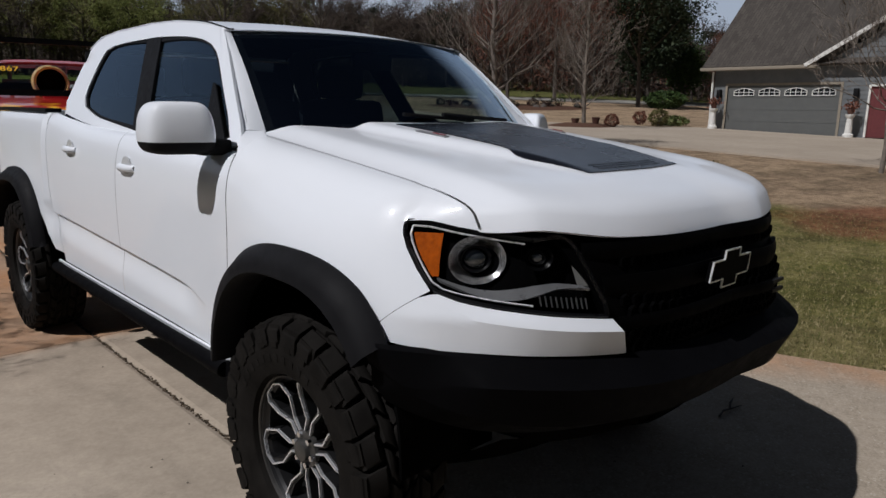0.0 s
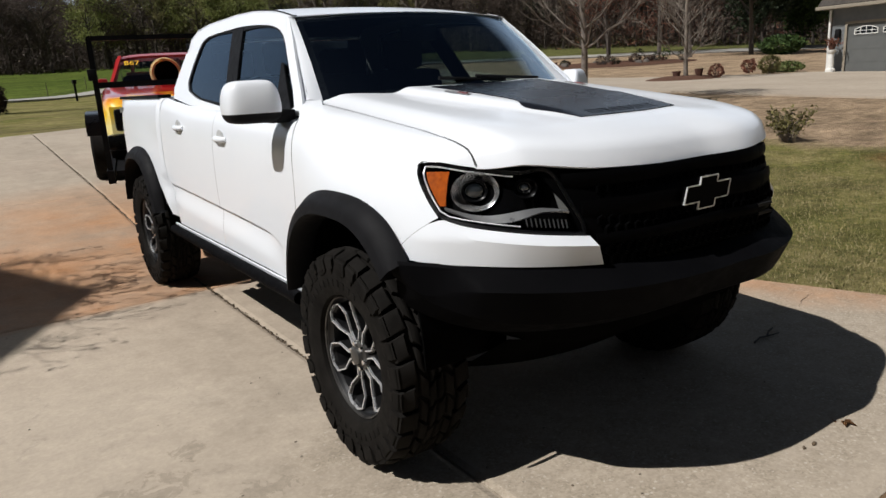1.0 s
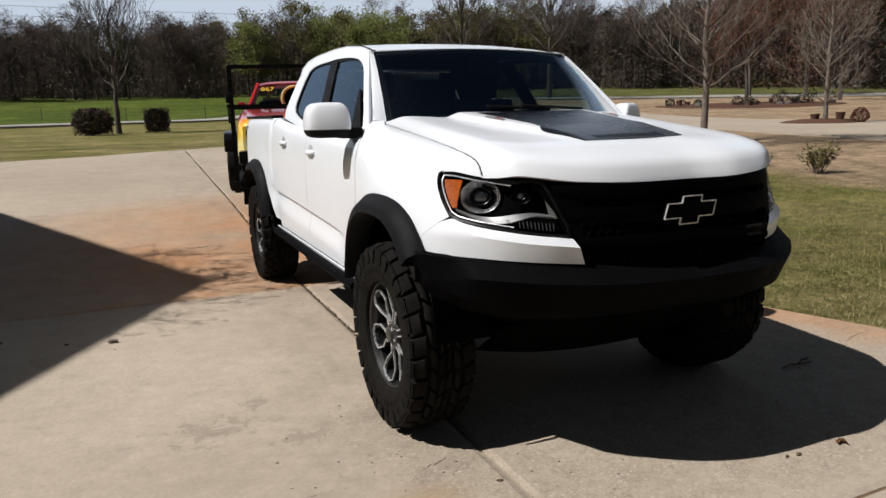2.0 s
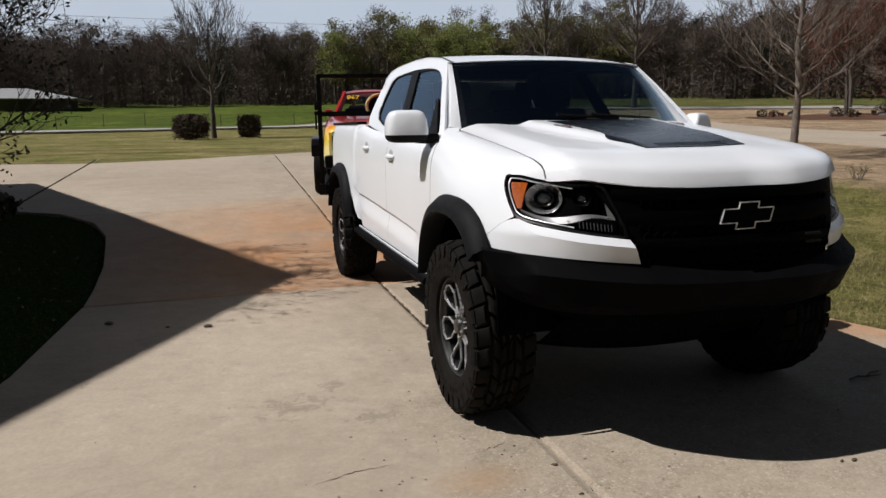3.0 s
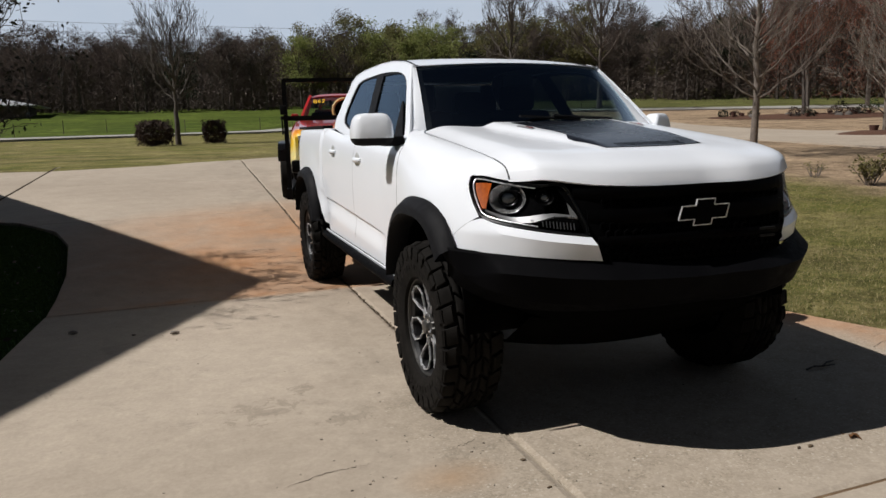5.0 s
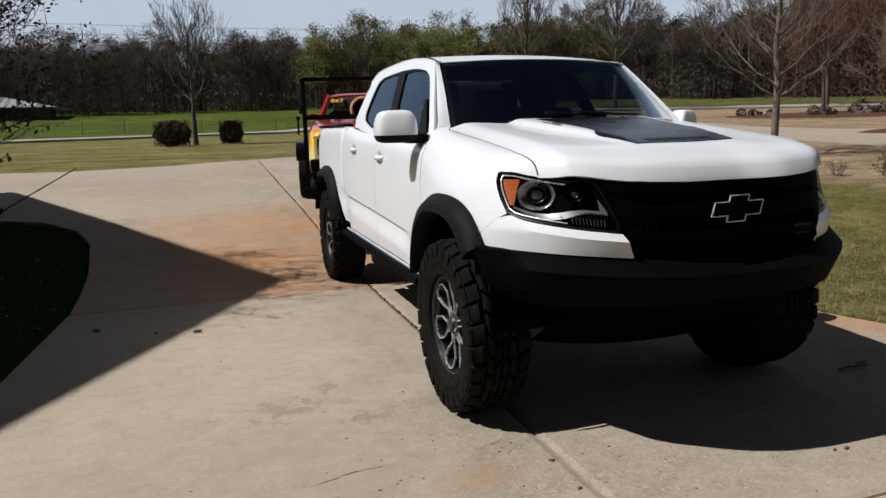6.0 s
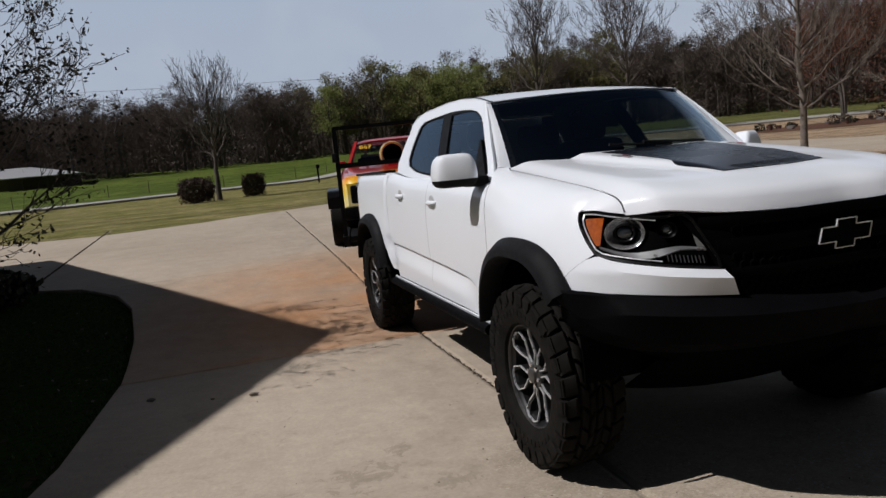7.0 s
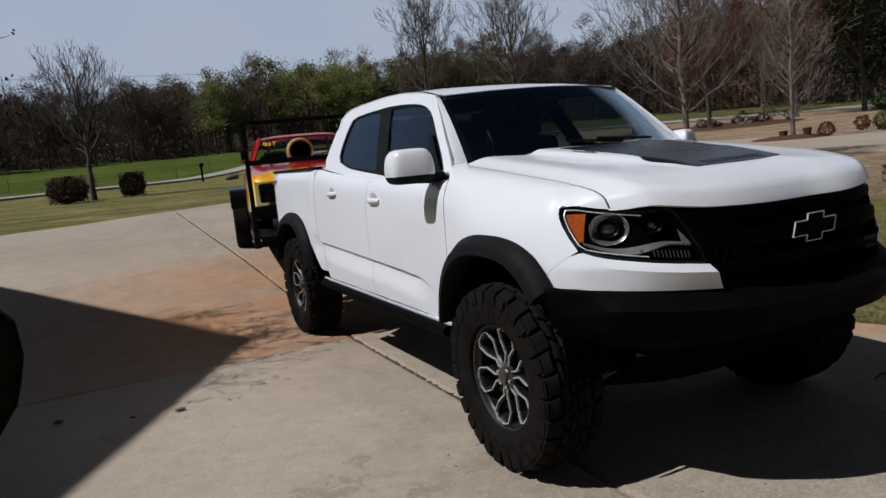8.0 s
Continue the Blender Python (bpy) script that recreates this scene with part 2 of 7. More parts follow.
def leafy(name, dark, light, rough=0.7, thin=0.0):
    """Leaves, twigs or crumbs, each of its own shade; thin leaves let some light through."""
    n = Nodes(name)
    rnd = n.add("NewGeometry").outputs["Random Per Island"]
    col = n.ramp(rnd, [(0.0, dark), (1.0, light)])
    n.set(color=col, rough=rough, spec=0.25)
    if thin:
        glow, both = n.add("BsdfTranslucent"), n.add("MixShader")
        both.inputs[0].default_value = thin
        n.link(col, glow.inputs["Color"])
        n.link(n.bsdf.outputs[0], both.inputs[1])
        n.link(glow.outputs[0], both.inputs[2])
        n.link(both.outputs[0], n.out.inputs["Surface"])
    return n.mat


def bark(name, dark, light):
    n = Nodes(name)
    at = n.coords()
    n.set(color=n.ramp(n.noise(7, 6, 0.7, at, 0.4), [(0.3, dark), (0.7, light)]), rough=0.9)
    n.bump(n.noise(40, 4, 0.7, at), 0.5, 0.01)
    return n.mat


def siding():
    n = Nodes("lap_siding")
    at = n.coords(True)
    n.set(color=n.ramp(n.noise(2.5, 5, 0.6, at), [(0.3, (0.12, 0.13, 0.135)), (0.7, (0.165, 0.175, 0.18))]), rough=0.7)
    return n.mat


def shingles():
    n = Nodes("roof_shingles")
    at = n.coords(True)
    brick = n.add("TexBrick", Scale=1.0)
    brick.inputs["Color1"].default_value, brick.inputs["Color2"].default_value = (0.052, 0.046, 0.041, 1), (0.088, 0.078, 0.068, 1)
    brick.inputs["Mortar"].default_value = (0.03, 0.028, 0.026, 1)
    for key, v in (("Brick Width", 0.33), ("Row Height", 0.14), ("Mortar Size", 0.008)):
        brick.inputs[key].default_value = v
    n.link(at, brick.inputs["Vector"])
    n.set(color=n.mix(0.4, brick.outputs[0], n.ramp(n.noise(1.2, 5, 0.6, at), [(0.3, (0.05, 0.044, 0.039)), (0.7, (0.092, 0.081, 0.071))])), rough=0.95, spec=0.15)
    return n.mat


def flames():
    """Race paint: red body with yellow flames licking back from the nose."""
    n = Nodes("flame_paint")
    at = n.coords(True)
    sep = n.add("SeparateXYZ")
    n.link(at, sep.inputs[0])
    wave = n.noise(2.4, 3, 0.5, at, 1.4)
    back = n.math("MULTIPLY", n.math("SUBTRACT", sep.outputs[1], 5.85), 0.42)
    up = n.math("MULTIPLY", n.math("SUBTRACT", sep.outputs[2], 1.12), 1.25)
    lick = n.math("MULTIPLY", n.math("SUBTRACT", wave, 0.5), 1.1)
    col = n.ramp(n.math("ADD", n.math("ADD", back, up), lick), [(0.10, (0.92, 0.80, 0.35)), (0.34, (0.90, 0.62, 0.04)), (0.50, (0.85, 0.33, 0.02)), (0.60, (0.42, 0.02, 0.014)), (1.0, (0.32, 0.01, 0.012))])
    n.set(color=col, rough=0.28, coat=0.8)
    return n.mat


WHITE = plain("white_paint", (0.81, 0.84, 0.885), 0.35, coat=0.5, vary=0.012, scale=2.0)
WHITE.node_tree.nodes["Principled BSDF"].inputs["Coat Roughness"].default_value = 0.05
WHITE.node_tree.nodes["Principled BSDF"].inputs["Specular IOR Level"].default_value = 0.12
MATT = plain("matt_black_decal", (0.010, 0.011, 0.015), 0.27, vary=0.06, scale=1.2)
PLASTIC = plain("black_textured_plastic", (0.010, 0.010, 0.0112), 0.6, vary=0.2, bump=0.25, bump_scale=420)
PLASTIC.node_tree.nodes["Principled BSDF"].inputs["Specular IOR Level"].default_value = 0.15
# copy of the flare plastic, darkened to carry the bumper's shade in its colour
DARKPLASTIC = plain("darkened_black_plastic", (0.0032, 0.0032, 0.0038), 0.65, vary=0.2, bump=0.25, bump_scale=420)
GLOSSBLACK = plain("gloss_black", (0.004, 0.004, 0.0045), 0.3, coat=0.1)
# near-black without gloss; on the valance it stands in for shade
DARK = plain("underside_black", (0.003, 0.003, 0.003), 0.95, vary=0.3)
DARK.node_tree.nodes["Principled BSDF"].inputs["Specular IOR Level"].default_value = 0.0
RUBBER = plain("tyre_rubber", (0.0115, 0.0105, 0.0095), 0.75, vary=0.35, scale=14, bump=0.25, bump_scale=200)
RUBBER.node_tree.nodes["Principled BSDF"].inputs["Specular IOR Level"].default_value = 0.3
SILVER = plain("machined_alloy", (0.84, 0.85, 0.88), 0.30, metal=0.7, vary=0.1)
GREYRIM = plain("dark_alloy", (0.018, 0.018, 0.019), 0.35, metal=0.4)
LIPRIM = plain("grey_alloy_lip", (0.13, 0.127, 0.122), 0.42, metal=0.8)
CHROME = plain("chrome", (0.85, 0.86, 0.88), 0.08, metal=1.0, vary=0.02)
SATIN = plain("satin_grey_trim", (0.30, 0.30, 0.31), 0.35, metal=0.6)
GRILLE = plain("deep_black_plastic", (0.0016, 0.0016, 0.0018), 0.6)
GRILLE.node_tree.nodes["Principled BSDF"].inputs["Specular IOR Level"].default_value = 0.02
REFLECTOR = plain("lamp_reflector", (0.80, 0.81, 0.83), 0.28, metal=0.35, coat=0.5)
SWOOSH = plain("satin_silver_trim", (0.24, 0.245, 0.25), 0.3, metal=0.6)
# the mottled tone imitates broken reflections in the chrome
BOWL = plain("chrome_bowl", (0.84, 0.85, 0.87), 0.2, metal=0.8, coat=0.3, vary=0.35, scale=45)
LED = plain("led_strip", (0.06, 0.06, 0.063), 0.3, coat=0.5)
AMBER = plain("amber_lens", (0.36, 0.072, 0.003), 0.3, vary=0.3, scale=60)
LENS = plain("projector_lens", (0.03, 0.035, 0.04), 0.05, coat=1.0)
# grey copy of the white paint: the recess shade of the handle cups
CUP = plain("shaded_white_paint", (0.55, 0.56, 0.57), 0.3, coat=0.6)
REDLENS = plain("red_lens", (0.30, 0.02, 0.02), 0.15, coat=1.0)
CABIN = plain("cabin_grey", (0.028, 0.028, 0.03), 0.75)
LINING = plain("grey_pillar_cloth", (0.30, 0.30, 0.29), 0.9, vary=0.1, bump=0.1)
SEAM = plain("panel_gap", (0.05, 0.05, 0.05), 0.9)
WINDSHIELD = glass("windshield_glass", (0.46, 0.55, 0.55), ior=2.5, sheen=(0.75, 0.88, 1.0))
DOORGLASS = glass("door_glass", (0.55, 0.62, 0.62), ior=1.6, sheen=(0.42, 0.55, 0.70))
RACEGLASS = glass("race_glass", (0.80, 0.84, 0.86), ior=1.5)
TINTED = glass("tinted_glass", (0.16, 0.20, 0.21), ior=1.6, sheen=(0.42, 0.55, 0.70))
CLEAR = glass("clear_lens", (0.97, 0.97, 0.97), ior=1.15, sheen=(0.30, 0.32, 0.35))
CONCRETE, LAWN, BLADES = concrete(), lawn(), blades()
ASPHALT = plain("pale_road", (0.33, 0.315, 0.29), 0.9, vary=0.15, scale=0.6)
SAND = leafy("joint_sand", (0.25, 0.21, 0.16), (0.36, 0.31, 0.25))
GRIT = leafy("grit", (0.05, 0.035, 0.022), (0.50, 0.44, 0.36))
CLAYFILL = leafy("joint_clay", (0.13, 0.082, 0.045), (0.23, 0.155, 0.09))
DEADLEAF = leafy("dead_leaf", (0.16, 0.075, 0.03), (0.26, 0.13, 0.055))
CRUMBS = leafy("joint_debris", (0.035, 0.026, 0.018), (0.13, 0.095, 0.06))
STEEL = plain("black_painted_steel", (0.008, 0.008, 0.009), 0.5, vary=0.3)
FLAME = flames()
CREAM = plain("cream_flame_paint", (0.80, 0.62, 0.30), 0.3, coat=0.6)
RED = plain("red_paint", (0.40, 0.012, 0.014), 0.35, coat=0.25)
YELLOW = plain("yellow_lettering", (0.9, 0.55, 0.03), 0.5)
BARK_GREY = bark("grey_bark", (0.10, 0.085, 0.07), (0.24, 0.20, 0.165))
BARK_MID = bark("brown_grey_bark", (0.085, 0.069, 0.058), (0.235, 0.195, 0.165))
BARK_WOODS = bark("woodland_bark", (0.040, 0.032, 0.027), (0.085, 0.070, 0.059))
BARK_DARK = bark("dark_bark", (0.055, 0.045, 0.038), (0.12, 0.10, 0.085))
TWIGS = leafy("bare_twigs", (0.074, 0.056, 0.047), (0.128, 0.098, 0.083), thin=0.3)
REDBUD = leafy("red_buds", (0.105, 0.042, 0.028), (0.22, 0.088, 0.055))
SPRING = leafy("spring_leaves", (0.17, 0.20, 0.06), (0.29, 0.31, 0.11), thin=0.45)
OLIVE = leafy("olive_leaves", (0.11, 0.105, 0.042), (0.19, 0.17, 0.072), thin=0.4)
DEEPGREEN = leafy("deep_green_leaves", (0.018, 0.035, 0.01), (0.06, 0.105, 0.025))
PINE = leafy("pine_needles", (0.012, 0.022, 0.01), (0.035, 0.05, 0.022))
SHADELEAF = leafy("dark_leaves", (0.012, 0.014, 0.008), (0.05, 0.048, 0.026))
HEDGE = leafy("maroon_hedge_leaves", (0.022, 0.012, 0.01), (0.07, 0.04, 0.028))
STRAGGLE = leafy("straggly_leaves", (0.07, 0.06, 0.022), (0.19, 0.17, 0.06))
SHRUB = leafy("shrub_leaves", (0.05, 0.08, 0.02), (0.16, 0.17, 0.06))
# lawn in the house's shade, with that shade mixed into its green
SHADEGRASS = plain("shade_dark_grass", (0.030, 0.048, 0.012), 0.95, vary=0.5, scale=25, bump=0.8, bump_scale=50)
MULCH = plain("red_mulch", (0.115, 0.062, 0.042), 0.95, vary=0.5, scale=30, bump=0.8, bump_scale=60)
BRUSH = leafy("dark_brush", (0.062, 0.047, 0.036), (0.105, 0.079, 0.061))
WOODFLOOR = plain("leaf_litter", (0.105, 0.083, 0.067), 0.95, vary=0.45, scale=0.5)
for m, gloss in ((PLASTIC, 0.08), (GRILLE, 0.02), (DARK, 0.0), (RUBBER, 0.05), (MATT, 0.25), (STEEL, 0.15), (DARKPLASTIC, 0.025), (AMBER, 0.08), (CABIN, 0.1), (GLOSSBLACK, 0.2), (SHADEGRASS, 0.0), (MULCH, 0.1)):
    m.node_tree.nodes["Principled BSDF"].inputs["Specular IOR Level"].default_value = gloss
SIDING, SHINGLES = siding(), shingles()
TRIM = plain("white_trim", (0.72, 0.71, 0.67), 0.6)
TAN = plain("tan_trim", (0.26, 0.225, 0.175), 0.7)
DOORGREY = plain("grey_garage_door", (0.10, 0.104, 0.101), 0.6, vary=0.08, scale=2)
MAROON = plain("maroon_door", (0.13, 0.028, 0.03), 0.5)
PANE = plain("dark_pane", (0.02, 0.024, 0.028), 0.08, coat=0.8)
METALROOF = plain("grey_metal_roof", (0.42, 0.43, 0.45), 0.45, metal=0.3)
POT = plain("clay_pot", (0.10, 0.045, 0.032), 0.85, vary=0.3)
STONE = plain("grey_stone", (0.115, 0.10, 0.088), 0.9, vary=0.35, scale=6, bump=0.5)


def haze():
    """Hazy spring sky low over the woods, fading out upwards into the open sky."""
    n = Nodes("hazy_sky")
    sep = n.add("SeparateXYZ")
    n.link(n.coords(True), sep.inputs[0])
    up = n.math("DIVIDE", sep.outputs[2], 900.0, True)
    glow, clear, both = n.add("Emission", Strength=0.9), n.add("BsdfTransparent"), n.add("MixShader")
    cloud = n.noise(0.004, 4, 0.5, n.coords(True), 0.4)
    col = n.ramp(up, [(0.0, (0.74, 0.78, 0.82)), (0.17, (0.60, 0.685, 0.79)), (0.6, (0.52, 0.625, 0.775))])
    n.link(n.mix(n.ramp(cloud, [(0.45, 0.0), (0.7, 0.22)]), col, (0.80, 0.83, 0.87)), glow.inputs["Color"])
    n.link(n.ramp(up, [(0.7, 0.0), (0.98, 1.0)]), both.inputs[0])
    n.link(glow.outputs[0], both.inputs[1])
    n.link(clear.outputs[0], both.inputs[2])
    n.link(both.outputs[0], n.out.inputs["Surface"])
    return n.mat


HAZE = haze()


# ---- shared builders ----
def finish(bm, name, material, sharp=35):
    mesh = bpy.data.meshes.new(name)
    bm.to_mesh(mesh)
    bm.free()
    mesh.materials.append(material)
    mesh.shade_smooth()
    mesh.set_sharp_from_angle(angle=radians(sharp))
    return mesh


def part(name, bm, material, parent, label="", sharp=35):
    """Links a bmesh, given in world places, as one mesh under a thing or a part."""
    ob = new(name, finish(bm, name, material, sharp))
    ob.parent = parent
    base, up = Matrix(), parent
    while up is not None:
        base = up.matrix_basis if up.parent is None else base
        up = up.parent
    if parent.parent is None:
        ob.matrix_parent_inverse = base.inverted()
    return tagged(ob, label)


def thing(name, label, category, at=(0, 0, 0), group="", kind=""):
    ob = new(name)
    ob.empty_display_size = 0.2
    ob.matrix_basis = Matrix.Translation(at)
    return tagged(ob, label, category, group, kind)


def solid(name, bm, material, label, category, group="", kind="", sharp=35):
    return tagged(new(name, finish(bm, name, material, sharp)), label, category, group, kind)


def box(bm, x0, x1, y0, y1, z0, z1, bevel=0.0, turn=None):
    m = Matrix.Translation(((x0 + x1) / 2, (y0 + y1) / 2, (z0 + z1) / 2)) @ (turn or Matrix()) @ Matrix.Diagonal((abs(x1 - x0), abs(y1 - y0), abs(z1 - z0), 1))
    made = bmesh.ops.create_cube(bm, size=1, matrix=m)
    if bevel:
        edges = {e for v in made["verts"] for e in v.link_edges}
        bmesh.ops.bevel(bm, geom=list(edges), offset=bevel, segments=2, affect="EDGES", profile=0.6)
    return bm


def bar(bm, a, b, r0, r1=None, sides=6, caps=True):
    """A round bar from a to b."""
    a, b = Vector(a), Vector(b)
    r1 = r0 if r1 is None else r1
    turn = (b - a).to_track_quat("Z", "Y").to_matrix()
    rings = []
    for p, r in ((a, r0), (b, r1)):
        rings.append([bm.verts.new(p + turn @ Vector((r * math.cos(k * math.tau / sides), r * math.sin(k * math.tau / sides), 0))) for k in range(sides)])
    for k in range(sides):
        bm.faces.new((rings[0][k], rings[0][(k + 1) % sides], rings[1][(k + 1) % sides], rings[1][k]))
    if caps:
        bm.faces.new(rings[0][::-1])
        bm.faces.new(rings[1])
    return bm


def beam(bm, a, b, w, h, up=(0, 0, 1)):
    """A square beam from a to b, w wide and h high."""
    a, b = Vector(a), Vector(b)
    along = (b - a).normalized()
    side = along.cross(Vector(up)).normalized()
    top = side.cross(along)
    quad = [[bm.verts.new(p + side * (i * w / 2) + top * (j * h / 2)) for i, j in ((-1, -1), (1, -1), (1, 1), (-1, 1))] for p in (a, b)]
    for k in range(4):
        bm.faces.new((quad[0][k], quad[0][(k + 1) % 4], quad[1][(k + 1) % 4], quad[1][k]))
    bm.faces.new(quad[0][::-1])
    bm.faces.new(quad[1])
    return bm


def skin(fn, nu, nv, thick=0.0, core=None, bm=None):
    """A sheet of nu x nv fields through fn(u, v), facing away from core, thickened inwards."""
    bm = bm or bmesh.new()
    grid = [[bm.verts.new(fn(i / nu, j / nv)) for j in range(nv + 1)] for i in range(nu + 1)]
    faces = [bm.faces.new((grid[i][j], grid[i + 1][j], grid[i + 1][j + 1], grid[i][j + 1])) for i in range(nu) for j in range(nv)]
    bm.normal_update()
    if core is not None:
        out = sum((f.calc_center_median() - Vector(core)).dot(f.normal) * f.calc_area() for f in faces)
        if out < 0:
            bmesh.ops.reverse_faces(bm, faces=faces)
            bm.normal_update()
    if thick:
        bmesh.ops.solidify(bm, geom=faces, thickness=thick)
    return bm


def lathe(bm, profile, sides=48, at=(0, 0, 0), axis="X"):
    """A turned body: profile is a list of (along the axis, radius)."""
    rings = []
    for t, r in profile:
        ring = []
        for k in range(sides):
            a = k * math.tau / sides
            p = {"X": (t, r * math.cos(a), r * math.sin(a)), "Z": (r * math.cos(a), r * math.sin(a), t), "Y": (r * math.cos(a), t, r * math.sin(a))}[axis]
            ring.append(bm.verts.new(Vector(at) + Vector(p)))
        rings.append(ring)
    for one, two in zip(rings, rings[1:]):
        for k in range(sides):
            bm.faces.new((one[k], one[(k + 1) % sides], two[(k + 1) % sides], two[k]))
    return bm


def lerp(a, b, t):
    return a + (b - a) * t


def smooth(a, b, x):
    u = min(1.0, max(0.0, (x - a) / (b - a)))
    return u * u * (3 - 2 * u)


def along(x, *pairs):
    """A smooth line through (x, value) pairs."""
    if x <= pairs[0][0]:
        return pairs[0][1]
    for k, ((x0, v0), (x1, v1)) in enumerate(zip(pairs, pairs[1:])):
        if x <= x1:
            s0 = (v1 - pairs[k - 1][1]) / (x1 - pairs[k - 1][0]) if k else (v1 - v0) / (x1 - x0)
            s1 = (pairs[k + 2][1] - v0) / (pairs[k + 2][0] - x0) if k + 2 < len(pairs) else (v1 - v0) / (x1 - x0)
            h, t = x1 - x0, (x - x0) / (x1 - x0)
            return (2 * t**3 - 3 * t**2 + 1) * v0 + (t**3 - 2 * t**2 + t) * h * s0 + (3 * t**2 - 2 * t**3) * v1 + (t**3 - t**2) * h * s1
    return pairs[-1][1]


def level(x, y):
    """The lie of the land."""
    near = np.interp(y, (3.4, 7, 15, 35, 50, 60, 100, 130, 400), (0, 0.25, 0.68, 0.93, 1.28, 1.5, 4.8, 6.2, 13))
    side = np.interp(y, (-10, 0, 8, 16, 25, 35, 50, 60, 100, 130, 400), (0, 0.25, 0.5, 0.75, 1.0, 1.5, 2.3, 2.9, 5.0, 6.4, 13))
    side += 0.012 * max(0.0, x - 40)
    side += 0.036 * max(0.0, 0.643 * (x + 2) + 0.766 * (y + 3) - 81) * smooth(22, 45, x)
    return float(lerp(near, side, smooth(4, 18, x)))


# ---- ground ----
def build_ground():
    bm = bmesh.new()
    xs = sorted({*np.arange(-16, 18, 1.0), *np.arange(-80, -16, 8.0), *np.arange(18, 60, 3.0), *np.arange(60, 140, 10.0), -900, -400, -160, 200, 400, 900})
    ys = sorted({*np.arange(-12, 20, 1.0), 3.4, *np.arange(20, 64, 2.0), *np.arange(64, 140, 8.0), -900, -300, -60, -25, 200, 400, 900})
    rows = [[bm.verts.new((x, y, level(x, y) - 0.05)) for y in ys] for x in xs]
    for i in range(len(xs) - 1):
        for j in range(len(ys) - 1):
            bm.faces.new((rows[i][j], rows[i + 1][j], rows[i + 1][j + 1], rows[i][j + 1]))
    solid("ground", bm, LAWN, "spring lawn of green and straw grass with bare red clay", "lawn", kind="structure")


build_ground()

DRIVE = [(4.4, -7), (2.9, -2), (2.36, -0.46), (2.0, 0.62), (1.75, 2.0), (1.65, 5), (1.8, 10), (2.6, 17.4), (0.76, 16.6), (-0.8, 15.5), (-2.7, 14.5), (-4.8, 14.1), (-7.7, 14.6), (-13, 15.4),
         (-13, 8.5), (-6.5, 8.2), (-4.9, 7.75), (-4.05, 7.25), (-3.5, 6.45), (-3.25, 5.6), (-3.08, 4.2), (-3.02, 2.8), (-3.12, 1.2), (-3.3, 0.3), (-3.6, -2), (-4.2, -7)]
JOINT_X, JOINT_Y = (-13.5, -9.0, -4.78, -0.67, 5.0), (-7.5, -1.34, 2.78, 7.02, 11.1, 18)


def clip(poly, axis, limit, keep_below):
    out = []
    for a, b in zip(poly, poly[1:] + poly[:1]):
        ia, ib = ((p[axis] <= limit) == keep_below for p in (a, b))
        if ia:
            out.append(a)
        if ia != ib:
            t = (limit - a[axis]) / (b[axis] - a[axis])
            out.append((lerp(a[0], b[0], t), lerp(a[1], b[1], t)))
    return out


def slab(poly, knots, thick, lift=0.0, rims=()):
    """A slab of concrete on the lie of the land, with tooled edges that dip along its rims."""
    bm = bmesh.new()
    face = bm.faces.new([bm.verts.new((x, y, 0)) for x, y in poly])
    if face.normal.z < 0 or face.calc_area() and bm.normal_update() is None and face.normal.z < 0:
        bmesh.ops.reverse_faces(bm, faces=[face])
    for axis, value in knots:
        bmesh.ops.bisect_plane(bm, geom=bm.verts[:] + bm.edges[:] + bm.faces[:], plane_co=(value, value, 0), plane_no=(1, 0, 0) if axis == 0 else (0, 1, 0))
    bmesh.ops.triangulate(bm, faces=bm.faces[:])
    top = bm.faces[:]
    made = bmesh.ops.extrude_face_region(bm, geom=top)
    low = [v for v in made["geom"] if isinstance(v, bmesh.types.BMVert)]
    lowset = set(low)
    for v in bm.verts:
        dip = 0.009 if any(abs(v.co[axis] - value) < 1e-4 for axis, value in rims) else 0.0
        v.co.z = level(v.co.x, v.co.y) + lift - (dip if v in lowset else thick)
    bmesh.ops.recalc_face_normals(bm, faces=bm.faces[:])
    return bm


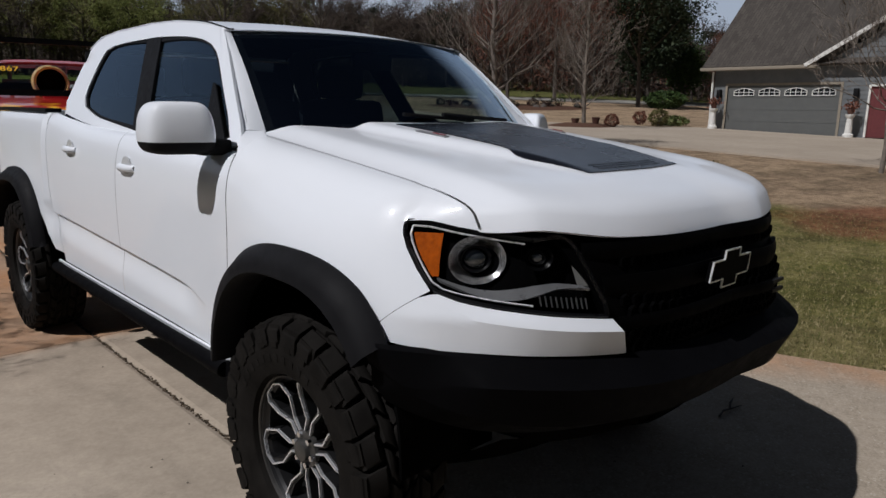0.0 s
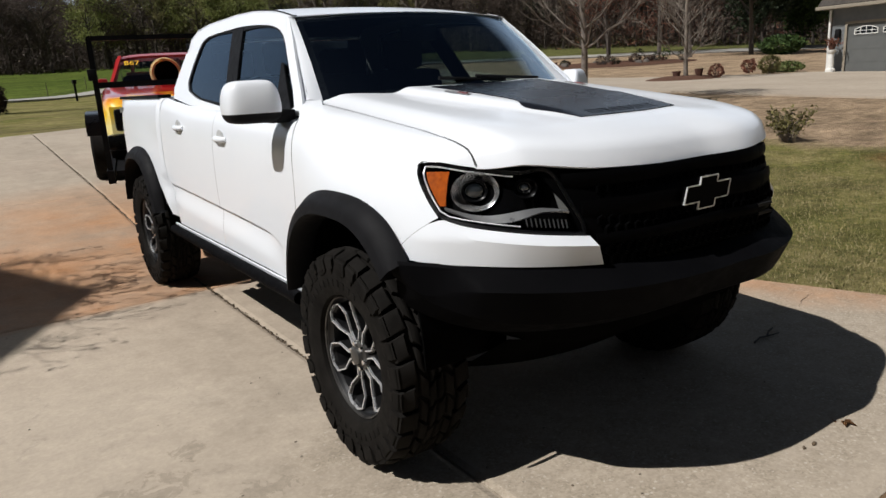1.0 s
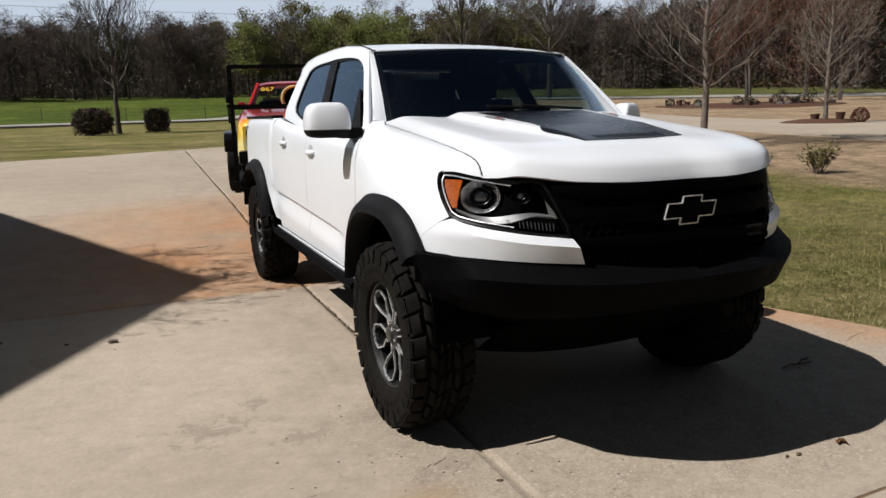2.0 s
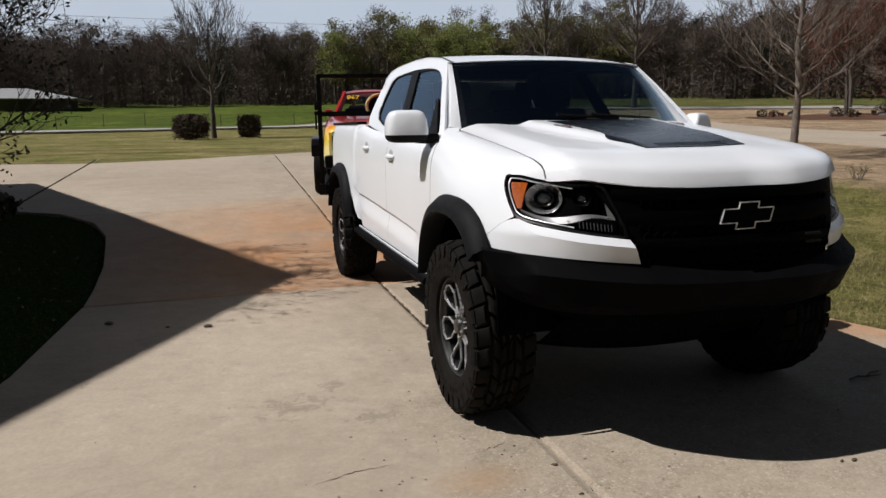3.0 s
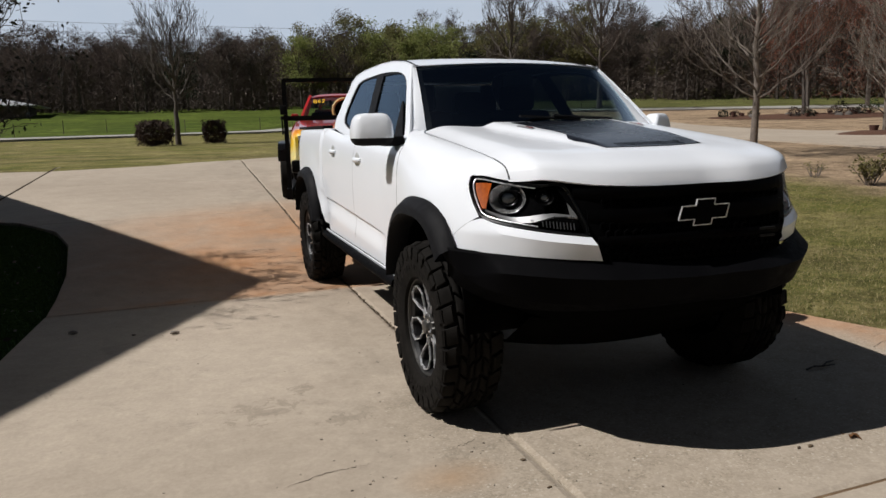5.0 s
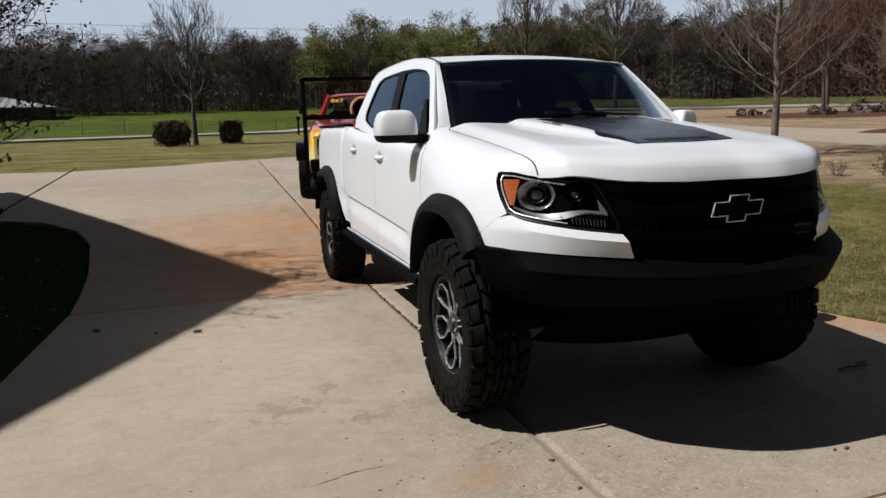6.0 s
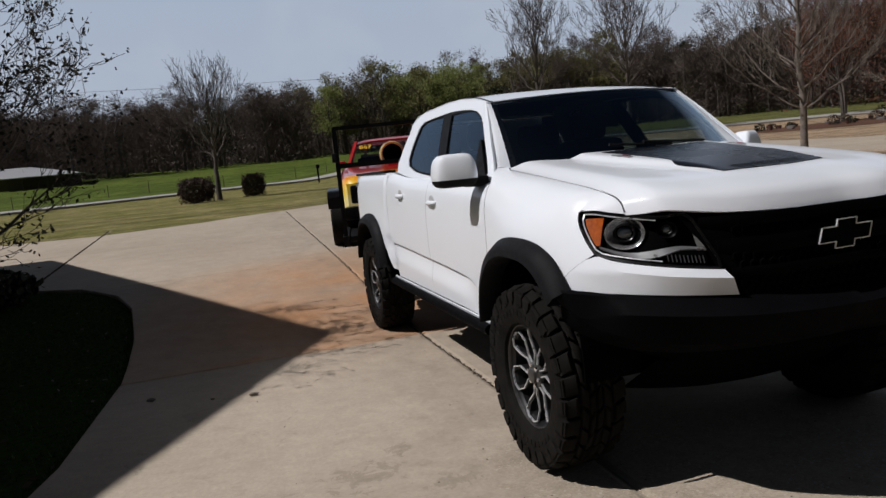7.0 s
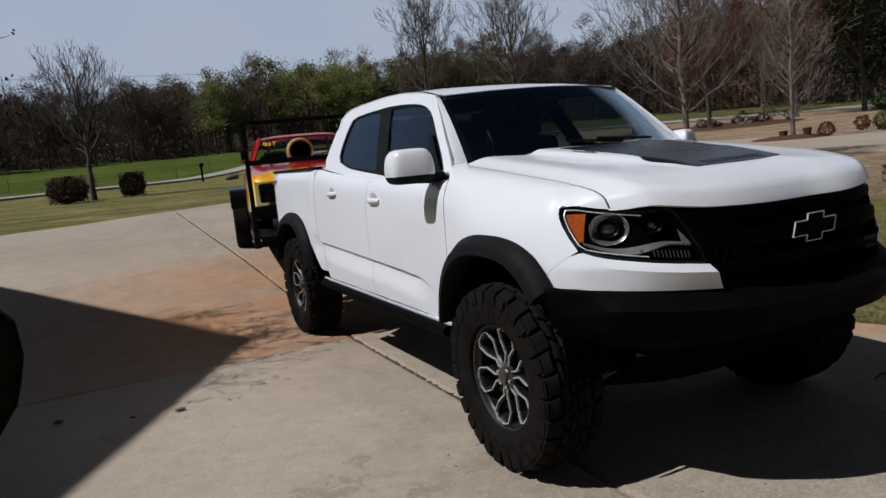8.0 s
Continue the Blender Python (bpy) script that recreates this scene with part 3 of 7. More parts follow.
def build_driveway():
    drive = tagged(new("driveway"), "pale concrete driveway in jointed slabs, stained with red clay", "driveway", kind="structure")
    for x0, x1 in zip(JOINT_X, JOINT_X[1:]):
        for y0, y1 in zip(JOINT_Y, JOINT_Y[1:]):
            poly = DRIVE
            rims = ((0, x0 + 0.007), (0, x1 - 0.007), (1, y0 + 0.007), (1, y1 - 0.007))
            for (axis, limit), below in zip(rims, (False, True, False, True)):
                poly = clip(poly, axis, limit, below)
                if len(poly) < 3:
                    break
            if len(poly) >= 3:
                part("concrete_slab", slab(poly, [(1, 3.4), (1, 7), (1, 5.2), (1, 15), (0, x0 + 0.034), (0, x1 - 0.034), (1, y0 + 0.03), (1, y1 - 0.03)], 0.09, rims=rims), CONCRETE, drive, sharp=7)
    # dirt and crumbs lodged in the long joint, and hairline cracks
    rnd = random.Random(31)
    bm = bmesh.new()
    for k in range(3200):
        y = rnd.uniform(0.1, 4.2) if rnd.random() < 0.35 else rnd.uniform(4.2, 15.0)
        line = -0.67
        if k % 2:
            y, line = rnd.uniform(7.8, 15.0), -4.78
        thick_here = noise.noise(Vector((y * 1.3, 4, 0)))
        x = line - 0.004 + rnd.gauss(0, 0.006 + 0.010 * max(0, thick_here))
        r = rnd.uniform(0.003, 0.0085) * (1.9 if k % 2 else 1.0)
        z = level(x, y) - 0.010 + 0.005 * rnd.random()
        a = rnd.uniform(0, math.tau)
        pts = [bm.verts.new((x + r * 1.5 * math.cos(a + k * math.tau / 3), y + r * 1.5 * math.sin(a + k * math.tau / 3), z)) for k in range(3)]
        tip = bm.verts.new((x, y, z + r))
        for k in range(3):
            bm.faces.new((pts[k], pts[(k + 1) % 3], tip))
    solid("joint_debris", bm, CRUMBS, "dark dirt and crumbs lodged in the driveway joints", "debris", kind="stuff")
    # loose grit on the slabs
    bm = bmesh.new()
    for _ in range(260):
        x, y = rnd.uniform(-3.4, 1.2), rnd.uniform(-2.6, 4.5)
        if rnd.random() < 0.4:
            x, y = -1.1 + rnd.gauss(0, 0.5), -0.7 + rnd.gauss(0, 0.6)
        r = rnd.uniform(0.002, 0.006)
        bmesh.ops.create_icosphere(bm, subdivisions=1, radius=r, matrix=Matrix.Translation((x, y, level(x, y) + r * 0.3)) @ Matrix.Diagonal((rnd.uniform(0.7, 1.6), 1, 0.6, 1)))
    solid("grit", bm, GRIT, "scattered grit and crumbs on the concrete", "grit", kind="stuff")
    bm = bmesh.new()
    for x in JOINT_X[1:-1]:
        for y in [v * 0.5 for v in range(-14, 31)]:
            if x < -3 and y < 7.5:
                continue
            pts = [(x - 0.018, y), (x + 0.018, y), (x + 0.018, y + 0.5), (x - 0.018, y + 0.5)]
            bm.faces.new([bm.verts.new((a, b, level(a, b) - 0.014)) for a, b in pts])
    solid("joint_sand", bm, SAND, "sandy filling in the driveway joints", "joint filling", kind="stuff")
    bm = bmesh.new()
    for x in [-3.0 + 0.2 * k for k in range(26)]:
        for y, end in ((-1.34, 2.1), (2.78, 1.5)):
            if x < end:
                pts = [(x, y - 0.014), (x + 0.2, y - 0.014), (x + 0.2, y + 0.014), (x, y + 0.014)]
                bm.faces.new([bm.verts.new((a, b, level(a, b) - 0.0105)) for a, b in pts])
    solid("joint_clay", bm, CLAYFILL, "brown clay filling the cross joints of the driveway", "joint filling", kind="stuff")
    # broken hairline cracks
    for ends in (((-1.70, -0.55), (-1.52, -0.496), (-1.39, -0.478), (-1.31, -0.478)), ((-0.95, -0.473), (-0.885, -0.464), (-0.81, -0.425)), ((1.81, -0.235), (1.95, -0.17), (2.14, -0.142))):
        bm = bmesh.new()
        last = None
        steps = 8 * (len(ends) - 1)
        for k in range(steps + 1):
            i = min(k // 8, len(ends) - 2)
            t = k / 8 - i
            x, y = (lerp(ends[i][c], ends[i + 1][c], t) + rnd.gauss(0, 0.0035) for c in (0, 1))
            w = 0.0024 * rnd.uniform(0.15, 1.2) * math.sin(math.pi * (k + 0.6) / (steps + 1.2))
            pair = [bm.verts.new((x, y + w * q, level(x, y) + 0.0015)) for q in (-1, 1)]
            if last:
                bm.faces.new((last[0], pair[0], pair[1], last[1]))
            last = pair
        solid("crack", bm, CRUMBS, "thin dark hairline crack in the concrete", "crack", group="cracks")
    # the drive before the neighbouring garage, and the road
    far = [(15.6, -12), (29.9, -12), (29.9, 14.6), (27.5, 15.3), (24.5, 20.5), (25.5, 30), (31, 44), (24, 44), (19.5, 30), (16.8, 19.8), (15.6, 9)]
    solid("garage_drive", slab(far, [(1, k) for k in (-10, -5, 0, 4, 8, 12, 16, 20, 25, 30, 35, 40)] + [(0, 18), (0, 21), (0, 25)], 0.09), CONCRETE, "pale concrete drive in front of the grey garage", "driveway", kind="structure")
    way = [(-90, 22), (-40, 40), (-12.5, 51.5), (5, 58), (25, 60.5), (45, 57), (70, 44), (120, 12)]
    bm = bmesh.new()
    prev = None
    for k in range(141):
        u = k / 140 * (len(way) - 1)
        i = min(int(u), len(way) - 2)
        x, y = (along(u, *[(n, p[c]) for n, p in enumerate(way)]) for c in (0, 1))
        nx, ny = way[i + 1][1] - way[i][1], way[i][0] - way[i + 1][0]
        s = 2.6 / math.hypot(nx, ny)
        pair = [bm.verts.new((x + nx * s * q, y + ny * s * q, level(x + nx * s * q, y + ny * s * q) - 0.025)) for q in (-1, 1)]
        if prev:
            bm.faces.new((prev[0], pair[0], pair[1], prev[1]))
        prev = pair
    bm.normal_update()
    bmesh.ops.recalc_face_normals(bm, faces=bm.faces[:])
    bmesh.ops.solidify(bm, geom=bm.faces[:], thickness=0.12)
    solid("road", bm, ASPHALT, "pale country road along the edge of the field", "road", kind="structure")


build_driveway()


# ---- the white pickup ----
HUB, BASE = 0.38, 3.258
CORE = (0, 1.4, 0.95)


def nose(x, z):
    """How far forward the front reaches."""
    return -0.83 + 0.56 * abs(x) ** 2.9 + max(0.0, z - 0.92) * (0.3 + 0.5 * smooth(0.6, 0.8, abs(x)))


def prow(x, z):
    """The nose along the hood's lip and the grille, a little fuller towards the driver's side."""
    return nose(x, z) - 0.04 * smooth(0.05, 0.30, x) * (1 - smooth(0.45, 0.72, x))


def arch(d, a, b):
    """Height of a wheel opening, d metres from the hub."""
    return 0.45 + b * max(0.0, 1 - (abs(d) / a) ** 2.6) ** (1 / 2.6)


def shoulder(y):
    """Height of the body's top edge along the side."""
    return hood_at(0.70, min(y, 0.53)).z


def belt(y):
    return along(y, (0.45, 1.262), (1.3, 1.288), (2.0, 1.308), (2.3, 1.335), (2.55, 1.362), (2.75, 1.368))


def nose_side(y, z):
    """Half width at which the rounded front meets the place y."""
    lean = max(0.0, z - 0.92) * 0.8
    return (max(0.001, y + 0.83 - lean) / 0.56) ** (1 / 2.9)


def wide(y, z):
    """Half width of the body side."""
    full = lerp(0.905, 0.874, smooth(-0.1, 0.9, y)) - 0.035 * max(0.0, -y / 0.4) ** 2
    if y < 0.466:
        w = smooth(-0.05, 0.46, y)
        top, inner, low, p = shoulder(y) + 0.001, 0.692, lerp(0.90, 1.05, w), lerp(2.3, 2.5, w)
    elif y < 2.70:
        top, inner, low, p = belt(y), 0.79, 1.02, 2.6
    else:
        top, inner, low, p, full = 1.37, 0.80, 1.05, 2.6, 0.885 - 0.06 * smooth(3.7, 4.12, y) ** 2
    if z > low:
        q = min(1.0, (z - low) / max(0.01, top - low))
        x = inner + (full - inner) * max(0.0, 1 - q**p) ** (1 / p)
    else:
        x = full - 0.012 * ((low - z) / 0.4) ** 2
    # the bodyside crease: a sharp tuck, swelling out again to the sill
    if 0.6 < y < 2.72:
        line = crease(y)
        fade = smooth(0.66, 0.95, y)
        if z < line:
            x -= 0.016 * fade * smooth(line, line - 0.012, z) - 0.022 * fade * smooth(line - 0.012, line - 0.15, z)
    # the haunches over the wheels
    for hub, reach in ((0.0, 0.62), (BASE, 0.72)):
        d = math.hypot((y - hub) / reach, (z - 0.72) / 0.5)
        x += 0.018 * (1 - smooth(0.5, 1.05, d))
    # the front corner rolls round into the nose
    if y < 0.0:
        n = nose_side(y, z)
        h = max(0.0, 0.05 - abs(x - n)) / 0.05
        x = min(x, n) - h * h * 0.0125
    return x


def straight(x, *pairs):
    """A line of straight runs through (x, value) pairs."""
    for (x0, v0), (x1, v1) in zip(pairs, pairs[1:]):
        if x <= x1:
            return lerp(v0, v1, (x - x0) / (x1 - x0))
    return pairs[-1][1]


def crease(y):
    """Height of the bodyside crease."""
    return along(y, (0.65, 0.69), (0.79, 0.738), (1.0, 0.757), (1.5, 0.779), (2.36, 0.812), (2.7, 0.82))


def lamp_edge(z):
    """Half width of the headlight's outer edge."""
    return along(z, (0.984, 0.802), (0.995, 0.808), (1.03, 0.812), (1.075, 0.812), (1.11, 0.806), (1.137, 0.795))


def fender_front(z):
    """The fender's front edge, along the bumper and the headlight."""
    if z > 1.137:
        return -0.37
    if z > 0.984:
        return min(-0.37, nose(lamp_edge(z) + 0.004, z))
    return straight(z, (0.60, -0.36), (0.86, -0.362), (0.893, -0.370), (0.984, -0.478))


def side_panel(s, y0, y1, bottom, top, nu, nv, front=None, rear=None, creased=False, thick=0.014):
    def fn(u, v):
        y = lerp(y0, y1, u)
        lo, hi = bottom(y), top(y)
        if creased:
            line = crease(max(0.7, y))
            z = straight(v, (0, lo), (0.20, line - 0.10), (0.33, line - 0.012), (0.45, line), (0.467, line + 0.006), (0.6, lerp(line, hi, 0.45)), (0.75, lerp(line, hi, 0.75)), (0.9, lerp(line, hi, 0.96)), (1.0, hi))
        else:
            z = lerp(lo, hi, 1 - (1 - v) ** 1.9)
        a = front(z) if front else y0
        b = rear(z) if rear else y1
        y = lerp(a, b, u)
        return (s * wide(y, z), y, z)

    return skin(fn, nu, nv, 0.0 if creased else thick, CORE)


def ring(outer, inner, centre, place, count=72, thick=0.012):
    """A frame between two outlines seen from centre; place turns (y, z) into a point."""
    def reach(poly, a):
        d, best = Vector((math.cos(a), math.sin(a))), None
        for p, q in zip(poly, poly[1:] + poly[:1]):
            p, q = Vector(p) - Vector(centre), Vector(q) - Vector(centre)
            e = q - p
            den = d.x * e.y - d.y * e.x
            if abs(den) > 1e-9:
                t, k = (p.x * e.y - p.y * e.x) / den, (p.x * d.y - p.y * d.x) / den
                if t > 0 and -1e-6 <= k <= 1 + 1e-6 and (best is None or t < best):
                    best = t
        return Vector(centre) + d * (best or 0.1)

    def fn(u, v):
        a = u * math.tau
        p = reach(inner, a).lerp(reach(outer, a), v) if inner else Vector(centre).lerp(reach(outer, a), v)
        return place(p.x, p.y)

    bm = skin(fn, count, 6, 0.0, CORE)
    bmesh.ops.remove_doubles(bm, verts=bm.verts[:], dist=1e-5)
    if thick:
        bm.normal_update()
        bmesh.ops.solidify(bm, geom=bm.faces[:], thickness=thick)
    return bm


def round_poly(poly, r=0.06, steps=5):
    """The outline with its corners rounded."""
    out = []
    for k, p in enumerate(poly):
        p, a, b = Vector(p), Vector(poly[k - 1]), Vector(poly[(k + 1) % len(poly)])
        ra, rb = min(r, (a - p).length * 0.45), min(r, (b - p).length * 0.45)
        p0, p1 = p + (a - p).normalized() * ra, p + (b - p).normalized() * rb
        for j in range(steps + 1):
            t = j / steps
            out.append(tuple(p0 * (1 - t) ** 2 + p * 2 * t * (1 - t) + p1 * t * t))
    return out


def cabin_x(z):
    return 0.80 - 0.36 * (z - 1.28) - 0.10 * (z - 1.28) ** 2


CAB_OUT = [(0.47, 1.262), (0.50, 1.318), (0.62, 1.43), (0.80, 1.60), (0.93, 1.712), (1.19, 1.757), (1.45, 1.78), (1.74, 1.79), (2.2, 1.785), (2.43, 1.768), (2.535, 1.73), (2.65, 1.428), (2.66, 1.368), (2.5, 1.352), (2.3, 1.328), (2.0, 1.303), (1.3, 1.283)]
WIN_OUT = [(0.575, 1.272), (0.60, 1.335), (0.90, 1.612), (1.0, 1.66), (1.139, 1.688), (1.35, 1.708), (1.6, 1.72), (2.0, 1.718), (2.27, 1.706), (2.335, 1.56), (2.352, 1.45), (2.32, 1.405), (2.05, 1.352), (1.36, 1.292)]
FRONT_PANE = [(0.585, 1.268), (0.61, 1.335), (0.90, 1.602), (1.0, 1.65), (1.139, 1.678), (1.35, 1.698), (1.62, 1.712), (1.44, 1.30), (1.36, 1.286)]
REAR_PANE = [(1.60, 1.712), (2.0, 1.71), (2.25, 1.698), (2.325, 1.56), (2.342, 1.45), (2.31, 1.41), (2.05, 1.357), (1.42, 1.295)]


def shrink(poly, by):
    c = Vector((sum(p[0] for p in poly) / len(poly), sum(p[1] for p in poly) / len(poly)))
    return [tuple(Vector(p) - (Vector(p) - c).normalized() * by) for p in poly]


def hood_place(u, v, lift=0.0):
    x = lerp(-0.70, 0.70, u)
    yf, yc = prow(x, 1.12) - 0.012, 0.30 + 0.48 * x * x
    y = lerp(yf, yc, v)
    run = y - yf
    z = along(run, (0.0, 1.092), (0.010, 1.130), (0.035, 1.166), (0.07, 1.188), (0.12, 1.207), (0.2, 1.230), (0.34, 1.250), (0.75, 1.300), (1.2, 1.352))
    if run < 0.2:
        lip = 1.094 + 0.04 * (x / 0.70) ** 2
        z = lip + (z - 1.092) * (1.230 - lip) / 0.138
    z += 0.009 * smooth(0.40, 0.60, abs(x)) - 0.020 * smooth(0.60, 0.70, abs(x))
    half = along(y, (-0.56, 0.215), (-0.30, 0.250), (0.0, 0.315), (0.30, 0.355))
    bulge = 1 - smooth(half, half + 0.075, abs(x))
    z += bulge * along(y, (-0.62, 0.0), (-0.54, 0.003), (-0.40, 0.014), (-0.25, 0.020), (0.0, 0.024), (0.3, 0.024))
    return Vector((x, y, z + lift))


def hood_at(x, y, lift=0.0):
    yf, yc = prow(x, 1.12) - 0.012, 0.30 + 0.48 * x * x
    return hood_place((x + 0.70) / 1.40, (y - yf) / (yc - yf), lift)


def glass_place(u, v):
    x = lerp(-1, 1, u)
    low = Vector((0.685 * x, 0.30 + 0.225 * x * x, 1.352 - 0.025 * x * x))
    high = Vector((0.605 * x, 0.79 + 0.13 * x * x, 1.714 - 0.014 * x * x))
    p = low.lerp(high, v)
    p.z += 0.022 * math.sin(math.pi * v)
    return p


def roof_place(u, v, lift=0.0):
    x = lerp(-1, 1, u)
    y0 = 0.785 + 0.13 * x * x
    y = lerp(y0, 2.60 - 0.05 * x * x, v**1.6)
    rim = straight(y, (0.90, 1.704), (1.0, 1.728), (1.1, 1.745), (1.19, 1.759), (1.45, 1.784), (1.74, 1.794), (2.2, 1.789), (2.43, 1.772), (2.62, 1.68)) if y > 0.90 else 1.704
    front = 1.716 - 0.012 * x * x
    z = lerp(front, rim + 0.022 * (1 - x * x), 1 - math.exp(-(y - y0) / 0.10))
    return Vector(((cabin_x(rim) + 0.004) * x, y, z - lift))


def make_wheel_meshes():
    """Meshes of one wheel about the hub, outer face towards -x."""
    R, W = 0.398, 0.135
    bm = bmesh.new()
    side = [(-0.085, 0.222), (-0.118, 0.235), (-0.132, 0.27), (-0.134, 0.31), (-0.130, 0.345), (-0.118, 0.368), (-0.095, 0.378), (0, 0.381)]
    lathe(bm, side + [(-t, r) for t, r in side[-2::-1]], 72)

    def block(t0, t1, a0, a1, r0, r1, skew=0.0, drop0=0.0, drop1=0.0, soft=0.006):
        """One tread block with a rounded top edge."""
        quad = []
        for r, inset in ((r0, -0.002), (r1 - soft, 0.0), (r1 - soft * 0.25, soft * 0.35), (r1, soft)):
            for t, a, d, back in ((t0, a0, drop0, 0), (t1, a0, drop1, 1), (t1, a1, drop1, 1), (t0, a1, drop0, 0)):
                t_in = t + math.copysign(inset, (t0 + t1) / 2 - t)
                aa = a + math.copysign(inset / R, (a0 + a1) / 2 - a) + (skew if back else 0)
                quad.append(bm.verts.new((t_in, (r - d) * math.cos(aa), (r - d) * math.sin(aa))))
        bm.faces.new(quad[12:16])
        for ring_k in range(3):
            for k in range(4):
                i, j = ring_k * 4 + k, ring_k * 4 + (k + 1) % 4
                bm.faces.new((quad[i], quad[j], quad[j + 4], quad[i + 4]))

    count = 28
    step = math.tau / count
    for k in range(count):
        a = k * step
        for s in (-1, 1):
            off = a + (0 if s < 0 else step / 2)
            long_one = k % 2 == 0
            # shoulder lug, rolled over the edge of the sidewall
            block(s * 0.129, s * (0.070 if long_one else 0.082), off, off + step * 0.87, 0.36, R, s * 0.03, 0.013, 0.0, 0.010)
            block(s * 0.139, s * 0.126, off + 0.004, off + step * (0.87 if long_one else 0.72), 0.338 if long_one else 0.350, 0.388, 0.0, 0.016, 0.004, 0.007)
            block(s * 0.1385, s * 0.128, off + step * 0.12, off + step * 0.58, 0.316, 0.337, 0.0, 0.0, 0.0, 0.003)
            # zigzag centre rows, alternately long and short
            block(s * 0.066, s * (0.030 if long_one else 0.037), off + step * 0.42, off + step * 1.27, 0.37, R + 0.001, -s * 0.065, soft=0.010)
            block(s * (0.026 if long_one else 0.032), s * 0.003, off + step * 0.04, off + step * 0.89, 0.37, R + 0.001, s * 0.065, soft=0.010)
    # ring of lettering bars on the sidewall
    for k in range(22):
        a = k * math.tau / 44 + (0.3 if k < 11 else 2.1)
        block(-0.1355, -0.13, a, a + 0.07, 0.272, 0.296, soft=0.001)
    bmesh.ops.recalc_face_normals(bm, faces=bm.faces[:])
    tyre = finish(bm, "tyre", RUBBER, 30)

    bm = bmesh.new()
    lathe(bm, [(0.10, 0.20), (0.09, 0.205), (-0.03, 0.196), (-0.075, 0.205), (-0.098, 0.2275), (-0.102, 0.222), (-0.092, 0.2165), (-0.06, 0.205), (-0.012, 0.196), (0.0, 0.17), (0.0, 0.03), (-0.05, 0.03), (-0.05, 0.0005)], 64)
    bmesh.ops.recalc_face_normals(bm, faces=bm.faces[:])
    barrel = finish(bm, "wheel", GREYRIM, 30)
    bm = bmesh.new()
    lathe(bm, [(-0.088, 0.2155), (-0.101, 0.2195), (-0.104, 0.2245), (-0.100, 0.2285)], 64)
    bmesh.ops.solidify(bm, geom=bm.faces[:], thickness=0.003)
    lip = finish(bm, "rim_lip", LIPRIM)

    def face_x(r):
        return along(r, (0.03, -0.072), (0.10, -0.068), (0.16, -0.075), (0.205, -0.088), (0.22, -0.092))

    # one spoke: a long pointed frame with a bright edge and a dark hollow
    outline = [(0.045, -0.014), (0.095, -0.013), (0.150, -0.050), (0.196, -0.054), (0.213, -0.026), (0.213, 0.026), (0.196, 0.054), (0.150, 0.050), (0.095, 0.013), (0.045, 0.014)]
    bm = bmesh.new()
    for (r0, t0), (r1, t1) in zip(outline, outline[1:]):
        beam(bm, (face_x(r0), t0, r0), (face_x(r1), t1, r1), 0.0048, 0.010, (1, 0, 0))
    bright = finish(bm, "spoke_edge", SILVER)
    bm = bmesh.new()
    for sgn in (-1, 1):
        pts = [(0.045, 0.012), (0.097, 0.012), (0.152, 0.047), (0.200, 0.045), (0.214, 0.024)]
        for (r0, t0), (r1, t1) in zip(pts, pts[1:]):
            beam(bm, (face_x(r0) + 0.018, sgn * t0, r0), (face_x(r1) + 0.018, sgn * t1, r1), 0.017, 0.03, (1, 0, 0))
    web = finish(bm, "spoke", GREYRIM)
    bm = bmesh.new()
    lathe(bm, [(-0.062, 0.0585), (-0.076, 0.056), (-0.080, 0.034), (-0.094, 0.031), (-0.097, 0.026), (-0.097, 0.0005)], 24)
    hub = finish(bm, "hub_cap", LIPRIM)
    bm = bmesh.new()
    bar(bm, (-0.06, 0, 0), (-0.088, 0, 0), 0.0105, 0.009, 6)
    nut = finish(bm, "lug_nut", CHROME)
    bm = bmesh.new()
    lathe(bm, [(-0.02, 0.165), (-0.02, 0.05), (0.01, 0.05), (0.01, 0.165), (-0.02, 0.165)], 40)
    disc = finish(bm, "brake_disc", STEEL)
    return tyre, barrel, lip, web, bright, hub, nut, disc


def build_wheels(truck, centre_x, radius_scale, places, meshes, inverse):
    tyre, barrel, lip, web, bright, hub, nut, disc = meshes
    for s, y, z, spin in places:
        m = pose(s * centre_x, y, z, 0, 0, 0 if s < 0 else 180) @ pose(0, 0, 0, spin, 0, 0) @ Matrix.Diagonal((radius_scale,) * 3 + (1,))
        wheel = new("wheel", barrel)
        wheel.parent, wheel.matrix_parent_inverse, wheel.matrix_basis = truck, inverse, m
        for name, mesh, label in (("tyre", tyre, "chunky black mud terrain tyre"), ("rim_lip", lip, ""), ("hub_cap", hub, ""), ("brake_disc", disc, "")):
            ob = tagged(new(name, mesh), label)
            ob.parent = wheel
        for k in range(6):
            turn = pose(0, 0, 0, 60 * k, 0, 0)
            for name, mesh in (("spoke", web), ("spoke_edge", bright)):
                ob = new(name, mesh)
                ob.parent, ob.matrix_basis = wheel, turn
            ob = new("lug_nut", nut)
            ob.parent, ob.matrix_basis = wheel, pose(0, 0, 0, 60 * k + 30, 0, 0) @ pose(0, 0, 0.046)


WHEEL = make_wheel_meshes()


